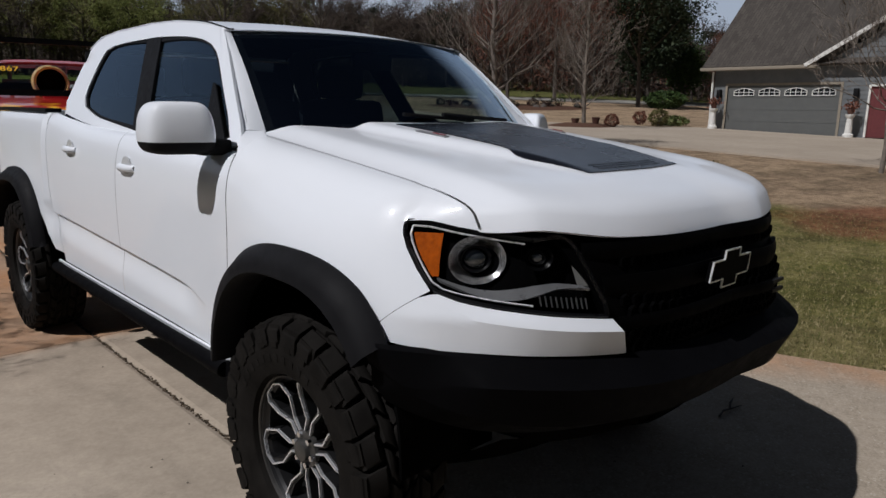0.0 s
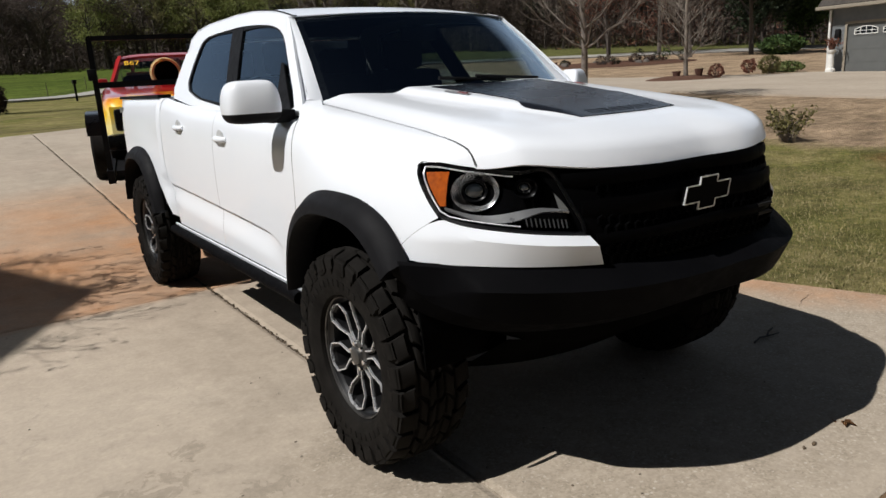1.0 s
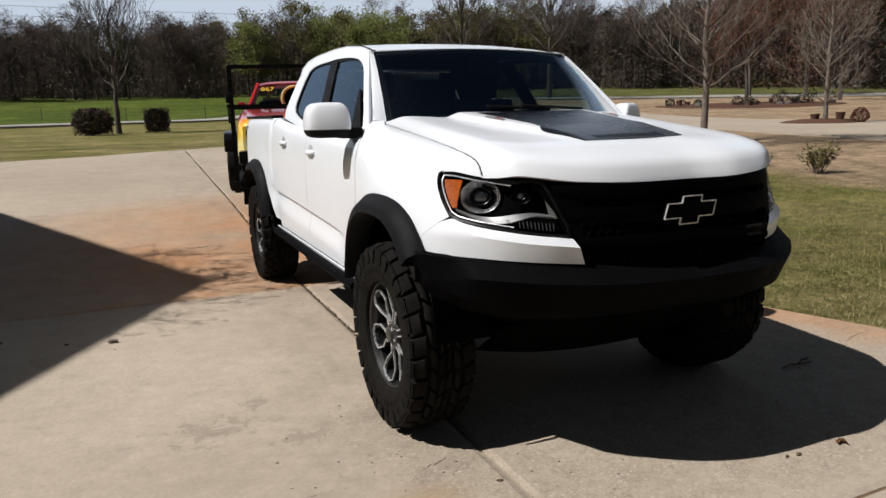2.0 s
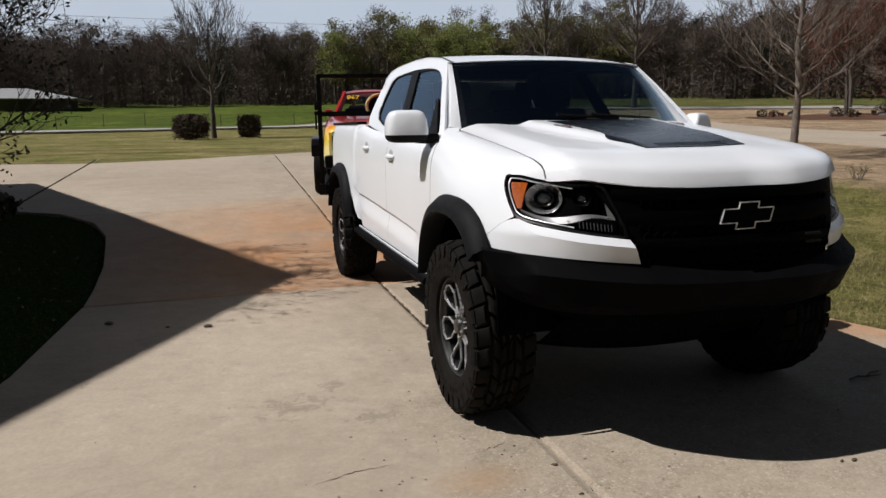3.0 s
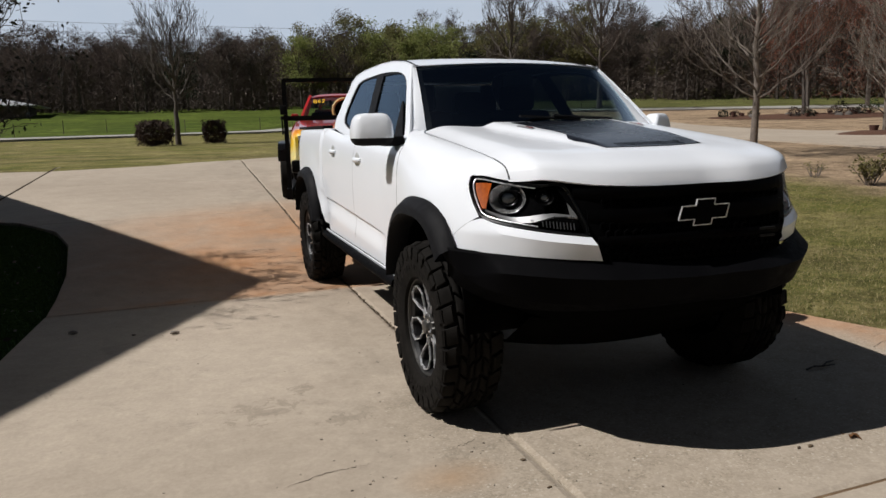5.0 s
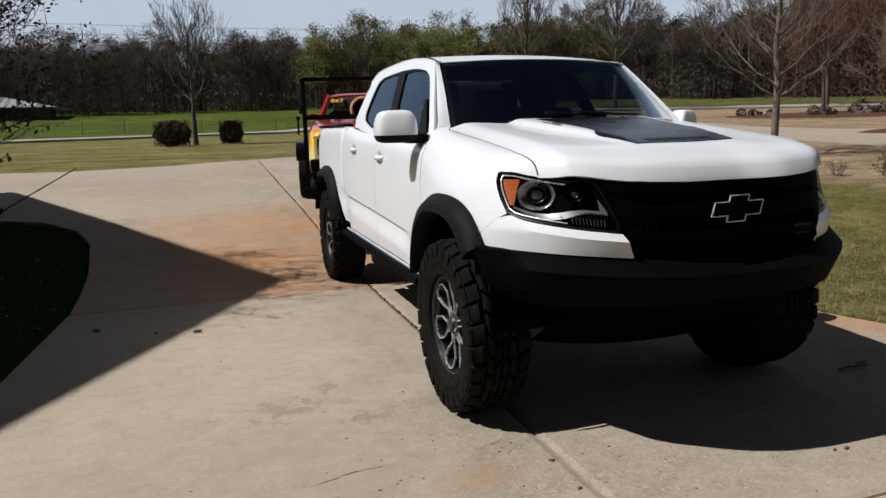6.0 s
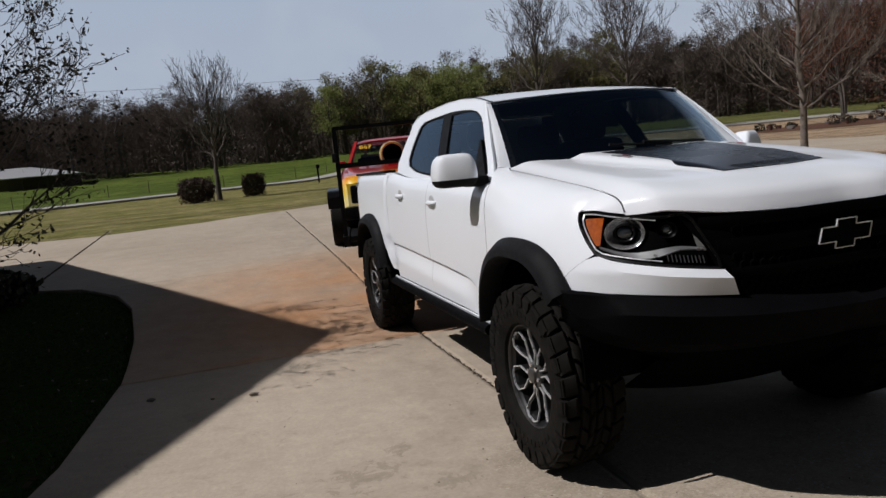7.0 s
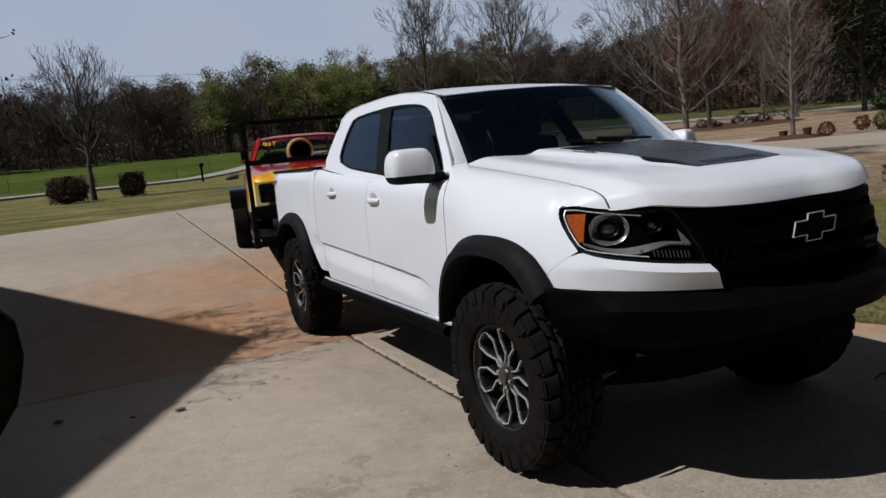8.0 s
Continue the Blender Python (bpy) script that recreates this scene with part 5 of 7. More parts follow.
    f = bm.faces.new([bm.verts.new(at(x, z)) for x, z in outline])
    bm.normal_update()
    bmesh.ops.solidify(bm, geom=[f], thickness=-0.014 if f.normal.y < 0 else 0.014)
    emblem = add("emblem", bm, GRILLE, "black grille emblem with a bright edge")
    bm = bmesh.new()
    for a, b in zip(outline, outline[1:] + outline[:1]):
        beam(bm, at(*a, 0.0135), at(*b, 0.0135), 0.0038, 0.005, (0, 1, 0))
    part("emblem_edge", bm, REFLECTOR, emblem)
    for z in (0.905, 0.875):
        bm = box(bmesh.new(), 0.27, 0.35, prow(0.3, z) - 0.016, prow(0.3, z) - 0.006, z - 0.006, z + 0.004)
        part("grille_badge", bm, STEEL, gr)

    # chin and skid plate
    def chin(u, v):
        x = lerp(-0.62, 0.62, u)
        return (x, lerp(-0.66, -0.30, v) + 0.35 * abs(x) ** 2.6, straight(v, (0, 0.52), (0.75, 0.335), (1, 0.325)) + 0.10 * abs(x) ** 2)
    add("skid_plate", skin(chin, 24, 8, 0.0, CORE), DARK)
    # glass and roof
    shield = add("windshield", skin(glass_place, 32, 14, 0.0, CORE), WINDSHIELD, "dark windshield", sharp=80)
    shield.visible_shadow = False
    def band(side):
        def fn(u, v):
            if side == "low":
                p, q = glass_place(u, 0.0), glass_place(u, 0.055)
            elif side == "high":
                p, q = glass_place(u, 0.94), glass_place(u, 1.0)
            else:
                k = 0.0 if side == "a" else 1.0
                p, q = glass_place(k, u), glass_place(abs(k - 0.022), u)
            p = p.lerp(q, v)
            return p + Vector((0, 0.004, -0.008))
        return fn
    for side in ("low", "high", "a", "b"):
        part("windshield_border", skin(band(side), 28, 2, 0.003, CORE), GLOSSBLACK, shield)
    add("roof", skin(roof_place, 32, 44, 0.004, CORE), WHITE, sharp=60)
    add("headliner", skin(lambda u, v: roof_place(lerp(0.03, 0.97, u), lerp(0.01, 0.98, v), 0.018), 20, 24, 0.0, CORE), CABIN)
    for s in (-1, 1):
        add("cab_lining", ring(shrink(CAB_OUT, 0.012), shrink(round_poly(WIN_OUT), -0.006), (1.55, 1.5), lambda y, z, s=s: Vector((s * (cabin_x(z) - 0.030), y, z)), 96, 0.0), LINING)
        add("door_lining", skin(lambda u, v, s=s: (s * 0.785, lerp(0.46, 2.62, u), lerp(0.60, belt(lerp(0.46, 2.62, u)) - 0.01, v)), 16, 3, 0.0, CORE), CABIN)
        def inner_pillar(u, v, s=s):
            g0 = glass_place(0.5 + 0.5 * s * 0.985, u)
            z = lerp(1.325, 1.705, u)
            return g0.lerp(Vector((s * (cabin_x(z) - 0.03), lerp(0.56, 0.965, u), z)), v) + Vector((-s * 0.008, 0.016, -0.012))
        add("pillar_lining", skin(inner_pillar, 12, 2, 0.0, CORE), LINING)
        def gutter(u, v, s=s):
            g0 = glass_place(0.5 + 0.5 * s, u)
            z = lerp(1.325, 1.705, u)
            y = lerp(0.515, 0.925, u) + 0.025 * math.sin(math.pi * u)
            outer_p = Vector((s * cabin_x(z), y + 0.035, z))
            p = g0.lerp(outer_p, v)
            return p + Vector((s * 0.012, -0.004, 0.012)) * math.sin(math.pi * v)
        add("roof_pillar", skin(gutter, 20, 5, 0.012, CORE), WHITE, sharp=60)
        bm = bmesh.new()
        pts = [roof_place(0.5 + 0.5 * s * 0.95, k / 24) for k in range(25)]
        for a, b in zip(pts, pts[1:]):
            bar(bm, a, b, 0.0055, sides=6, caps=False)
        add("roof_moulding", bm, PLASTIC, "black moulding strip along the roof")
        # wiper
        bm = bmesh.new()
        bar(bm, (s * 0.10 + 0.25, 0.335, 1.372), (s * 0.10 - 0.12, 0.335, 1.395), 0.008, sides=6)
        add("wiper", bm, PLASTIC)
    add("cowl", skin(lambda u, v: Vector((lerp(-0.68, 0.68, u), lerp(0.24, 0.34, v) + 0.46 * lerp(-0.68, 0.68, u) ** 2, lerp(1.33, 1.352, v) - 0.05 * abs(lerp(-0.68, 0.68, u)) ** 2)), 24, 3, 0.01, CORE), PLASTIC)
    def back(u, v):
        x = lerp(-1, 1, u)
        z = lerp(0.75, 1.70, v)
        return (x * (0.635 if z > 1.6 else cabin_x(max(z, 1.3)) * 0.985), 2.66 - 0.04 * smooth(1.3, 1.7, z), z)
    add("cab_back", skin(back, 16, 14, 0.02, CORE), WHITE)
    add("back_lining", skin(lambda u, v: (lerp(-0.62, 0.62, u), 2.63 - 0.06 * v, lerp(0.80, 1.40, v)), 4, 4, 0.0, CORE), CABIN)
    for s in (-1, 1):
        add("rear_pillar_lining", skin(lambda u, v, s=s: (s * lerp(0.50, 0.66, u), 2.60 - 0.06 * v, lerp(1.36, 1.70, v)), 2, 4, 0.0, CORE), CABIN)
    bm = skin(lambda u, v: (lerp(-0.56, 0.56, u), 2.67 - 0.03 * v, lerp(1.38, 1.64, v)), 8, 4, 0.004, CORE)
    add("rear_window", bm, TINTED).visible_shadow = False
    # bed, tailgate, rear bumper, lamps
    bm = bmesh.new()
    box(bm, -0.78, 0.78, 2.72, 4.05, 0.80, 0.84)
    box(bm, -0.80, 0.80, 2.71, 2.74, 0.80, 1.34)
    add("bed_floor", bm, PLASTIC)
    bm = box(bmesh.new(), -0.74, 0.74, 4.06, 4.12, 0.72, 1.37, 0.015)
    add("tailgate", bm, WHITE)
    for s in (-1, 1):
        bm = box(bmesh.new(), s * 0.745, s * 0.80, 4.05, 4.115, 0.95, 1.32, 0.012)
        add("tail_light", bm, REDLENS)
    bm = box(bmesh.new(), -0.80, 0.80, 4.10, 4.26, 0.52, 0.72, 0.03)
    add("rear_bumper", bm, PLASTIC)
    # chassis and cabin
    bm = bmesh.new()
    box(bm, -0.62, 0.62, -0.35, 4.05, 0.50, 0.62)
    for s in (-1, 1):
        box(bm, s * 0.40, s * 0.50, -0.15, 4.05, 0.44, 0.52)
    bar(bm, (-0.75, BASE, HUB), (0.75, BASE, HUB), 0.05, sides=10)
    bar(bm, (-0.75, 0, HUB), (0.75, 0, HUB), 0.035, sides=10)
    box(bm, -0.12, 0.12, BASE - 0.14, BASE + 0.14, HUB - 0.13, HUB + 0.12, 0.05)
    add("chassis", bm, DARK)
    # unseen filler; the upper box stops sun leaking through the panel gaps
    bm = bmesh.new()
    box(bm, -0.60, 0.60, -0.42, 0.30, 0.60, 1.02)
    box(bm, -0.74, 0.74, -0.28, 0.40, 1.02, 1.13)
    add("engine_bay_filler", bm, DARK)
    bm = bmesh.new()
    box(bm, -0.80, 0.80, 0.42, 2.60, 0.62, 0.66)
    box(bm, -0.76, 0.76, 0.42, 0.80, 0.66, 1.20, 0.05)
    box(bm, -0.74, 0.74, 0.40, 0.92, 1.16, 1.27, 0.05)
    add("dashboard", bm, CABIN)
    for s in (-1, 1):
        for y in (1.25, 2.15):
            bm = bmesh.new()
            box(bm, s * 0.38 - 0.25, s * 0.38 + 0.25, y - 0.2, y + 0.3, 0.80, 0.96, 0.05)
            box(bm, s * 0.38 - 0.24, s * 0.38 + 0.24, y + 0.22, y + 0.38, 0.9, 1.46, 0.06, pose(0, 0, 0, -8))
            box(bm, s * 0.38 - 0.13, s * 0.38 + 0.13, y + 0.30, y + 0.40, 1.46, 1.64, 0.04)
            add("car_seat", bm, CABIN)
    bm = bmesh.new()
    wheelpts = [Vector((0.38 + 0.19 * math.cos(a), 0.98 - 0.09 * math.sin(a), 1.20 + 0.165 * math.sin(a))) for a in (k * math.tau / 24 for k in range(24))]
    for a, b in zip(wheelpts, wheelpts[1:] + wheelpts[:1]):
        bar(bm, a, b, 0.016, sides=6, caps=False)
    beam(bm, (0.20, 0.98, 1.20), (0.56, 0.98, 1.20), 0.04, 0.05)
    bar(bm, (0.38, 0.98, 1.20), (0.38, 0.80, 1.15), 0.04)
    add("steering_wheel", bm, CABIN)
    bm = box(bmesh.new(), -0.10, 0.10, 0.80, 0.83, 1.58, 1.65, 0.012)
    add("inside_mirror", bm, CABIN)

    inverse = truck.matrix_basis.inverted()
    build_wheels(truck, 0.805, 1.035, ((-1, 0.0, 0.403, 12), (-1, BASE, 0.403, 40), (1, 0.0, 0.403, 77), (1, BASE, 0.403, 21)), WHEEL, inverse)


build_truck()


# ---- plants ----
def tuft(bm, centre, size, rnd, flat=0.0):
    """One small bent leaf or twig end."""
    d = Vector((rnd.uniform(-1, 1), rnd.uniform(-1, 1), rnd.uniform(-1, 1) * (1 - flat))).normalized()
    e = d.cross(Vector((rnd.uniform(-1, 1), rnd.uniform(-1, 1), rnd.uniform(-1, 1)))).normalized()
    c = Vector(centre)
    bm.faces.new([bm.verts.new(c + p) for p in (d * size, e * size * 0.5, -d * size, -e * size * 0.5)])


def limbs(bm, base, height, rnd, spread=0.5, depth=3, trunk=0.12, first=0.3, count=9, tips=None, lift=0.6, sides=5, fine=0.004):
    """A tapered trunk with limbs that fork; returns the tips of the twigs."""
    tips = [] if tips is None else tips

    def grow(p, d, length, r, level_left):
        pieces = 4 if level_left == depth else 3
        spots = []
        for k in range(pieces):
            q = p + d * (length / pieces)
            r1 = max(r * (1 - 0.8 / pieces), fine * 0.8)
            bar(bm, p, q, r, r1, sides if level_left >= depth - 1 else 3, caps=False)
            p, r = q, r1
            d = (d + Vector((rnd.uniform(-1, 1), rnd.uniform(-1, 1), rnd.uniform(-0.3, 0.9))) * 0.13).normalized()
            spots.append((p, d, r))
        tips.append((p, d))
        if level_left <= 0:
            return
        n = count if level_left == depth else 4
        for k in range(n):
            t = first + (1 - first) * (k + rnd.random()) / n if level_left == depth else 0.25 + 0.75 * (k + rnd.random()) / n
            i = min(pieces - 1, int(t * pieces))
            at, way, rr = spots[i]
            start = at - way * (length / pieces) * (1 - (t * pieces - i))
            a = rnd.uniform(0, math.tau)
            out = Vector((math.cos(a), math.sin(a), 0))
            bend = spread * (1.0 if level_left == depth else 0.8)
            nd = (out * bend + Vector((0, 0, lift)) + way * 0.45).normalized()
            grow(start, nd, length * rnd.uniform(0.36, 0.58) * (1.15 - 0.5 * t if level_left == depth else 1), max(rr * 0.52, fine), level_left - 1)

    grow(Vector(base), Vector((rnd.uniform(-0.04, 0.04), rnd.uniform(-0.04, 0.04), 1)).normalized(), height, trunk, depth)
    return tips


def tree(x, y, height, seed, label, trunk=0.12, spread=0.5, depth=3, count=9, first=0.3, wood=None, leaf=None, leaf_count=0, leaf_size=0.05, lift=0.6, scatter=0.25, extra=0):
    rnd = random.Random(seed)
    z = level(x, y) - 0.06
    fine = max(0.004, 0.00026 * math.hypot(x + 2, y + 3))
    top = thing("tree", label, "tree", (x, y, z))
    bm, tips = bmesh.new(), []
    limbs(bm, (x, y, z), height * 0.86, rnd, spread, depth, trunk, first, count, tips, lift, fine=fine)
    for p, d in tips if extra else ():
        for _ in range(extra):
            q = (d + Vector((rnd.uniform(-1, 1), rnd.uniform(-1, 1), rnd.uniform(-0.4, 1))) * 0.7).normalized()
            bar(bm, p, p + q * rnd.uniform(0.15, 0.45) * height / 8, fine * 0.8, fine * 0.4, 3, caps=False)
    part("trunk", bm, wood or BARK_GREY, top, sharp=60)
    if leaf:
        bm = bmesh.new()
        for _ in range(leaf_count):
            p, d = rnd.choice(tips)
            tuft(bm, p + Vector((rnd.gauss(0, scatter), rnd.gauss(0, scatter), rnd.gauss(0, scatter))), leaf_size * rnd.uniform(0.6, 1.3), rnd)
        part("crown", bm, leaf, top)
    return top


def crown_tree(x, y, h, seed, label, radius, first=0.25, low=0.45, count=16, trunk=0.12, wood=None, leaf=None, per_tip=0, leaf_size=0.04, subs=7, twigs=6, ends=2, rise=0.25, widest=82, lean=0.0, lateral=False):
    """A bare tree whose limbs curve out to a rounded crown and fork into fine twigs."""
    rnd = random.Random(seed)
    z = level(x, y) - 0.06
    fine = max(0.0032, 0.00023 * math.hypot(x + 2, y + 3))
    top = thing("tree", label, "tree", (x, y, z))
    bm, tips = bmesh.new(), []
    root = Vector((x, y, z))

    def sweep(p0, p1, p2, r0, r1, pieces, sides):
        spots, last = [], p0
        for k in range(1, pieces + 1):
            t = k / pieces
            q = p0 * (1 - t) ** 2 + p1 * 2 * t * (1 - t) + p2 * t * t
            if k < pieces:
                q = q + Vector((rnd.gauss(0, 1), rnd.gauss(0, 1), rnd.gauss(0, 1))) * (p2 - p0).length * (0.013 if sides < 8 else 0.004)
            bar(bm, last, q, lerp(r0, r1, (k - 1) / pieces), lerp(r0, r1, t), sides, caps=False)
            spots.append((q, (q - last).normalized(), lerp(r0, r1, t)))
            last = q
        return spots

    def sprout(spots, length, number, left):
        for k in range(number):
            p, d, r = spots[min(len(spots) - 1, int(lerp(0.25, 1.0, (k + rnd.random()) / number) * len(spots)))]
            away = Vector((rnd.gauss(0, 1), rnd.gauss(0, 1), rnd.gauss(0, 0.7)))
            away = (away - d * away.dot(d)).normalized()
            size = length * rnd.uniform(0.55, 1.15)
            mid = p + (d * 0.75 + away * 0.6).normalized() * size * 0.5
            end = p + (d * 0.8 + away * 0.55 + Vector((0, 0, rise))).normalized() * size
            made = sweep(p, mid, end, max(fine, r * 0.55), fine * 0.7, 3, 3)
            if left:
                sprout(made, size * 0.55, twigs if left == 2 else ends, left - 1)
            else:
                tips.append(end)

    crook = Vector((rnd.uniform(-0.01, 0.01) + lean, rnd.uniform(-0.01, 0.01), 0)) * h
    stem = sweep(root, root + Vector((0, 0, h * 0.4)) + crook, root + Vector((0, 0, h * (1.0 if lateral else 0.86))), trunk, max(fine, trunk * 0.12), 10, 8)
    part("trunk", bm, wood or BARK_GREY, top, sharp=60)
    bm = bmesh.new()
    for k in range(count):
        u = (k + rnd.random() * 0.6) / count
        a = k * 2.4 + rnd.uniform(-0.4, 0.4)
        phi = radians(lerp(widest, 8, u**0.75))
        out = Vector((math.cos(a), math.sin(a), 0))
        t = lerp(first, 0.62, u) / 0.86
        p, d, r = stem[min(9, int(t * 10))]
        end = root + Vector((0, 0, h * low)) + out * radius * math.sin(phi) * rnd.uniform(0.82, 1.08) + Vector((0, 0, h * (1 - low) * math.cos(phi) * rnd.uniform(0.9, 1.0)))
        if lateral:
            p, d, r = stem[min(9, int(lerp(first, 0.93, u) * 10))]
            p = p - Vector((0, 0, rnd.random() * h * 0.08))
            far_out = radius * (1.05 - 0.85 * u) * rnd.uniform(0.75, 1.1)
            end = p + out * far_out + Vector((0, 0, far_out * (0.85 + 1.1 * u)))
        gap = end - p
        mid = p + Vector((gap.x * 0.6, gap.y * 0.6, gap.z * 0.38))
        limb = sweep(p, mid, end, max(fine, r * (0.36 if lateral else 0.5)), max(fine, r * 0.08), 7, 5)
        tips.append(end)
        sprout(limb, gap.length * 0.34, subs, 2)
    part("branchwork", bm, wood or BARK_GREY, top, sharp=60)
    if leaf:
        bm = bmesh.new()
        for p in tips:
            for _ in range(per_tip):
                tuft(bm, p + Vector((rnd.gauss(0, 0.035), rnd.gauss(0, 0.035), rnd.gauss(0, 0.035))), leaf_size * rnd.uniform(0.6, 1.3), rnd)
        part("crown", bm, leaf, top)
    return top


def bush(x, y, radius, height, seed, label, leaf, count, size, name="bush", category="bush", box_like=0.0, lift=0.0, group=""):
    rnd = random.Random(seed)
    z = level(x, y) - 0.05
    top = thing(name, label, category, (x, y, z), group)
    bm = bmesh.new()
    for k in range(7):
        a = k * math.tau / 7
        bar(bm, (x, y, z), (x + radius * 0.55 * math.cos(a), y + radius * 0.55 * math.sin(a), z + height * 0.7), 0.02 * radius + 0.006, 0.006, 5)
    part("stems", bm, BARK_DARK, top)
    bm = bmesh.new()
    for _ in range(count):
        d = Vector((rnd.gauss(0, 1), rnd.gauss(0, 1), rnd.gauss(0, 1))).normalized()
        if box_like:
            d = d / max(abs(d.x), abs(d.y), abs(d.z)) * lerp(1.0, 0.86, rnd.random()) if rnd.random() < box_like else d
        wob = 1 + 0.16 * noise.noise(d * 2.3 + Vector((seed, 0, 0)))
        r = wob * rnd.uniform(0.72, 1.0)
        tuft(bm, (x + d.x * radius * r, y + d.y * radius * r, z + lift + height * (0.5 + 0.5 * d.z * r)), size * rnd.uniform(0.6, 1.4), rnd)
    part("leaves", bm, leaf, top)
    return top


def build_woods():
    """The woods beyond the field, dense bare trees with some spring green."""
    rnd = random.Random(11)
    for name, leaf, wood, share, label in (
        ("woodland", TWIGS, BARK_WOODS, 0, "bare grey brown woodland beyond the field"),
        ("green_woodland", SPRING, BARK_WOODS, 1, "trees in fresh spring green at the edge of the woods"),
        ("olive_woodland", OLIVE, BARK_WOODS, 2, "olive leafed trees at the edge of the woods"),
        ("budding_woodland", REDBUD, BARK_WOODS, 3, "budding reddish trees at the edge of the woods"),
        ("pine_woodland", PINE, BARK_WOODS, 4, "dark pines among the bare woods"),
    ):
        wood_bm, leaf_bm = bmesh.new(), bmesh.new()
        spots = []
        for k in range(680):
            a = radians(rnd.uniform(-52, 100))
            r = rnd.uniform(98, 128) - 3 * smooth(radians(25), radians(55), a)
            spots.append((a, r))
        for a, r in spots:
            deg = math.degrees(a)
            roll = rnd.random()
            kind = 0
            if 7 < deg < 32 and roll < 0.55:
                kind = 1 if roll < 0.30 and deg < 22 else 2
            elif deg > 42 and roll < 0.28:
                kind = 3
            elif roll > 0.96 or (deg > 58 and roll > 0.9):
                kind = 4
            elif roll < 0.06:
                kind = 2
            tall = rnd.uniform(8.6, 12.4) + 3.5 * smooth(2, 20, deg) * rnd.random() + 3.0 * smooth(41, 52, deg) - 6.0 * smooth(59, 63, deg) - 0.6 * smooth(24, 36, deg)
            seedling = rnd.randrange(10**6)
            if kind != share:
                continue
            own = random.Random(seedling)
            x, y = -2 + r * math.sin(a), -3 + r * math.cos(a)
            z = level(x, y) - 0.2
            crown = tall * own.uniform(0.22, 0.30)
            lean = Vector((own.uniform(-0.05, 0.05), own.uniform(-0.05, 0.05), 1))
            bar(wood_bm, (x, y, z), Vector((x, y, z)) + lean * tall * 0.62, 0.20, 0.10, 5, caps=False)
            for _ in range(13):
                t = own.uniform(0.35, 0.9)
                aa = own.uniform(0, math.tau)
                p = Vector((x, y, z)) + lean * tall * t * 0.7
                q = p + Vector((math.cos(aa) * crown * 0.8, math.sin(aa) * crown * 0.8, tall * own.uniform(0.12, 0.3)))
                bar(wood_bm, p, q, 0.07, 0.02, 3, caps=False)
            base = Vector((x, y, z))
            heart = base + Vector((0, 0, tall * 0.42))
            if share in (0, 3):
                lobes = []
                for _ in range(13):
                    d = Vector((own.gauss(0, 1), own.gauss(0, 1), own.gauss(0, 1))).normalized() * own.random() ** 0.3
                    lobes.append((base + Vector((d.x * crown * 0.85, d.y * crown * 0.85, tall * (0.66 + 0.30 * d.z))), own.uniform(0.8, 1.5)))
                for _ in range(1750):
                    low = own.random() < 0.26
                    c, size = own.choice(lobes)
                    d = Vector((own.gauss(0, 1), own.gauss(0, 1), own.gauss(0, 1))).normalized() * own.random() ** 0.45
                    c = c + d * size if not low else base + Vector((own.gauss(0, 0.5) * crown, own.gauss(0, 0.5) * crown, tall * own.uniform(0.02, 0.45)))
                    e = (d * 0.7 + Vector((own.gauss(0, 0.5), own.gauss(0, 0.5), 0.25 + own.gauss(0, 0.4)))).normalized() * own.uniform(0.35, 1.0)
                    f = e.cross(Vector((own.uniform(-1, 1), own.uniform(-1, 1), 0.2))).normalized() * own.uniform(0.018, 0.034) * (1.5 if low else 1)
                    leaf_bm.faces.new([leaf_bm.verts.new(c + p) for p in (-e * 0.5 - f, -e * 0.5 + f, e * 0.5)])
            else:
                clumps = []
                for _ in range(22 if share != 4 else 16):
                    d = Vector((own.gauss(0, 1), own.gauss(0, 1), own.gauss(0, 1))).normalized() * own.random() ** 0.3
                    clumps.append((base + Vector((d.x * crown * 0.9, d.y * crown * 0.9, tall * (0.60 + 0.37 * d.z))), own.uniform(0.35, 0.8)))
                for _ in range(2400):
                    c, size = own.choice(clumps)
                    tuft(leaf_bm, c + Vector((own.gauss(0, size), own.gauss(0, size), own.gauss(0, size * 0.7))), own.uniform(0.10, 0.20), own)
        woods = tagged(new(name), label, "woods", kind="stuff")
        tagged(part("trunks", wood_bm, wood, woods, sharp=60), kind="stuff")
        tagged(part("crowns", leaf_bm, leaf, woods), kind="stuff")
    # the dark floor and thicket deep inside the woods
    bm = bmesh.new()
    rows = []
    for k in range(321):
        a = radians(lerp(-108, 252, k / 320))
        r = 133 - 3 * smooth(radians(25), radians(55), a)
        # the unseen side of the ring is added and drawn in to cut sky light
        r = lerp(r, 60, max(smooth(radians(110), radians(135), a), smooth(radians(-62), radians(-85), a)))
        x, y = -2 + r * math.sin(a), -3 + r * math.cos(a)
        h = 9.0 + 2.4 * noise.noise(Vector((k * 0.16, 0, 0))) + 1.6 * noise.noise(Vector((k * 0.9, 3, 0))) + 2.0 * smooth(0, 0.4, a) - 3.5 * smooth(radians(59), radians(63), a)
        rows.append([bm.verts.new((x + 0.06 * (x + 2) * t, y + 0.06 * (y + 3) * t, level(x, y) - 1 + (h + 1) * t ** 0.8)) for t in (0, 0.3, 0.6, 0.8, 1.0)])
    for one, two in zip(rows, rows[1:]):
        for i in range(4):
            bm.faces.new((one[i], two[i], two[i + 1], one[i + 1]))
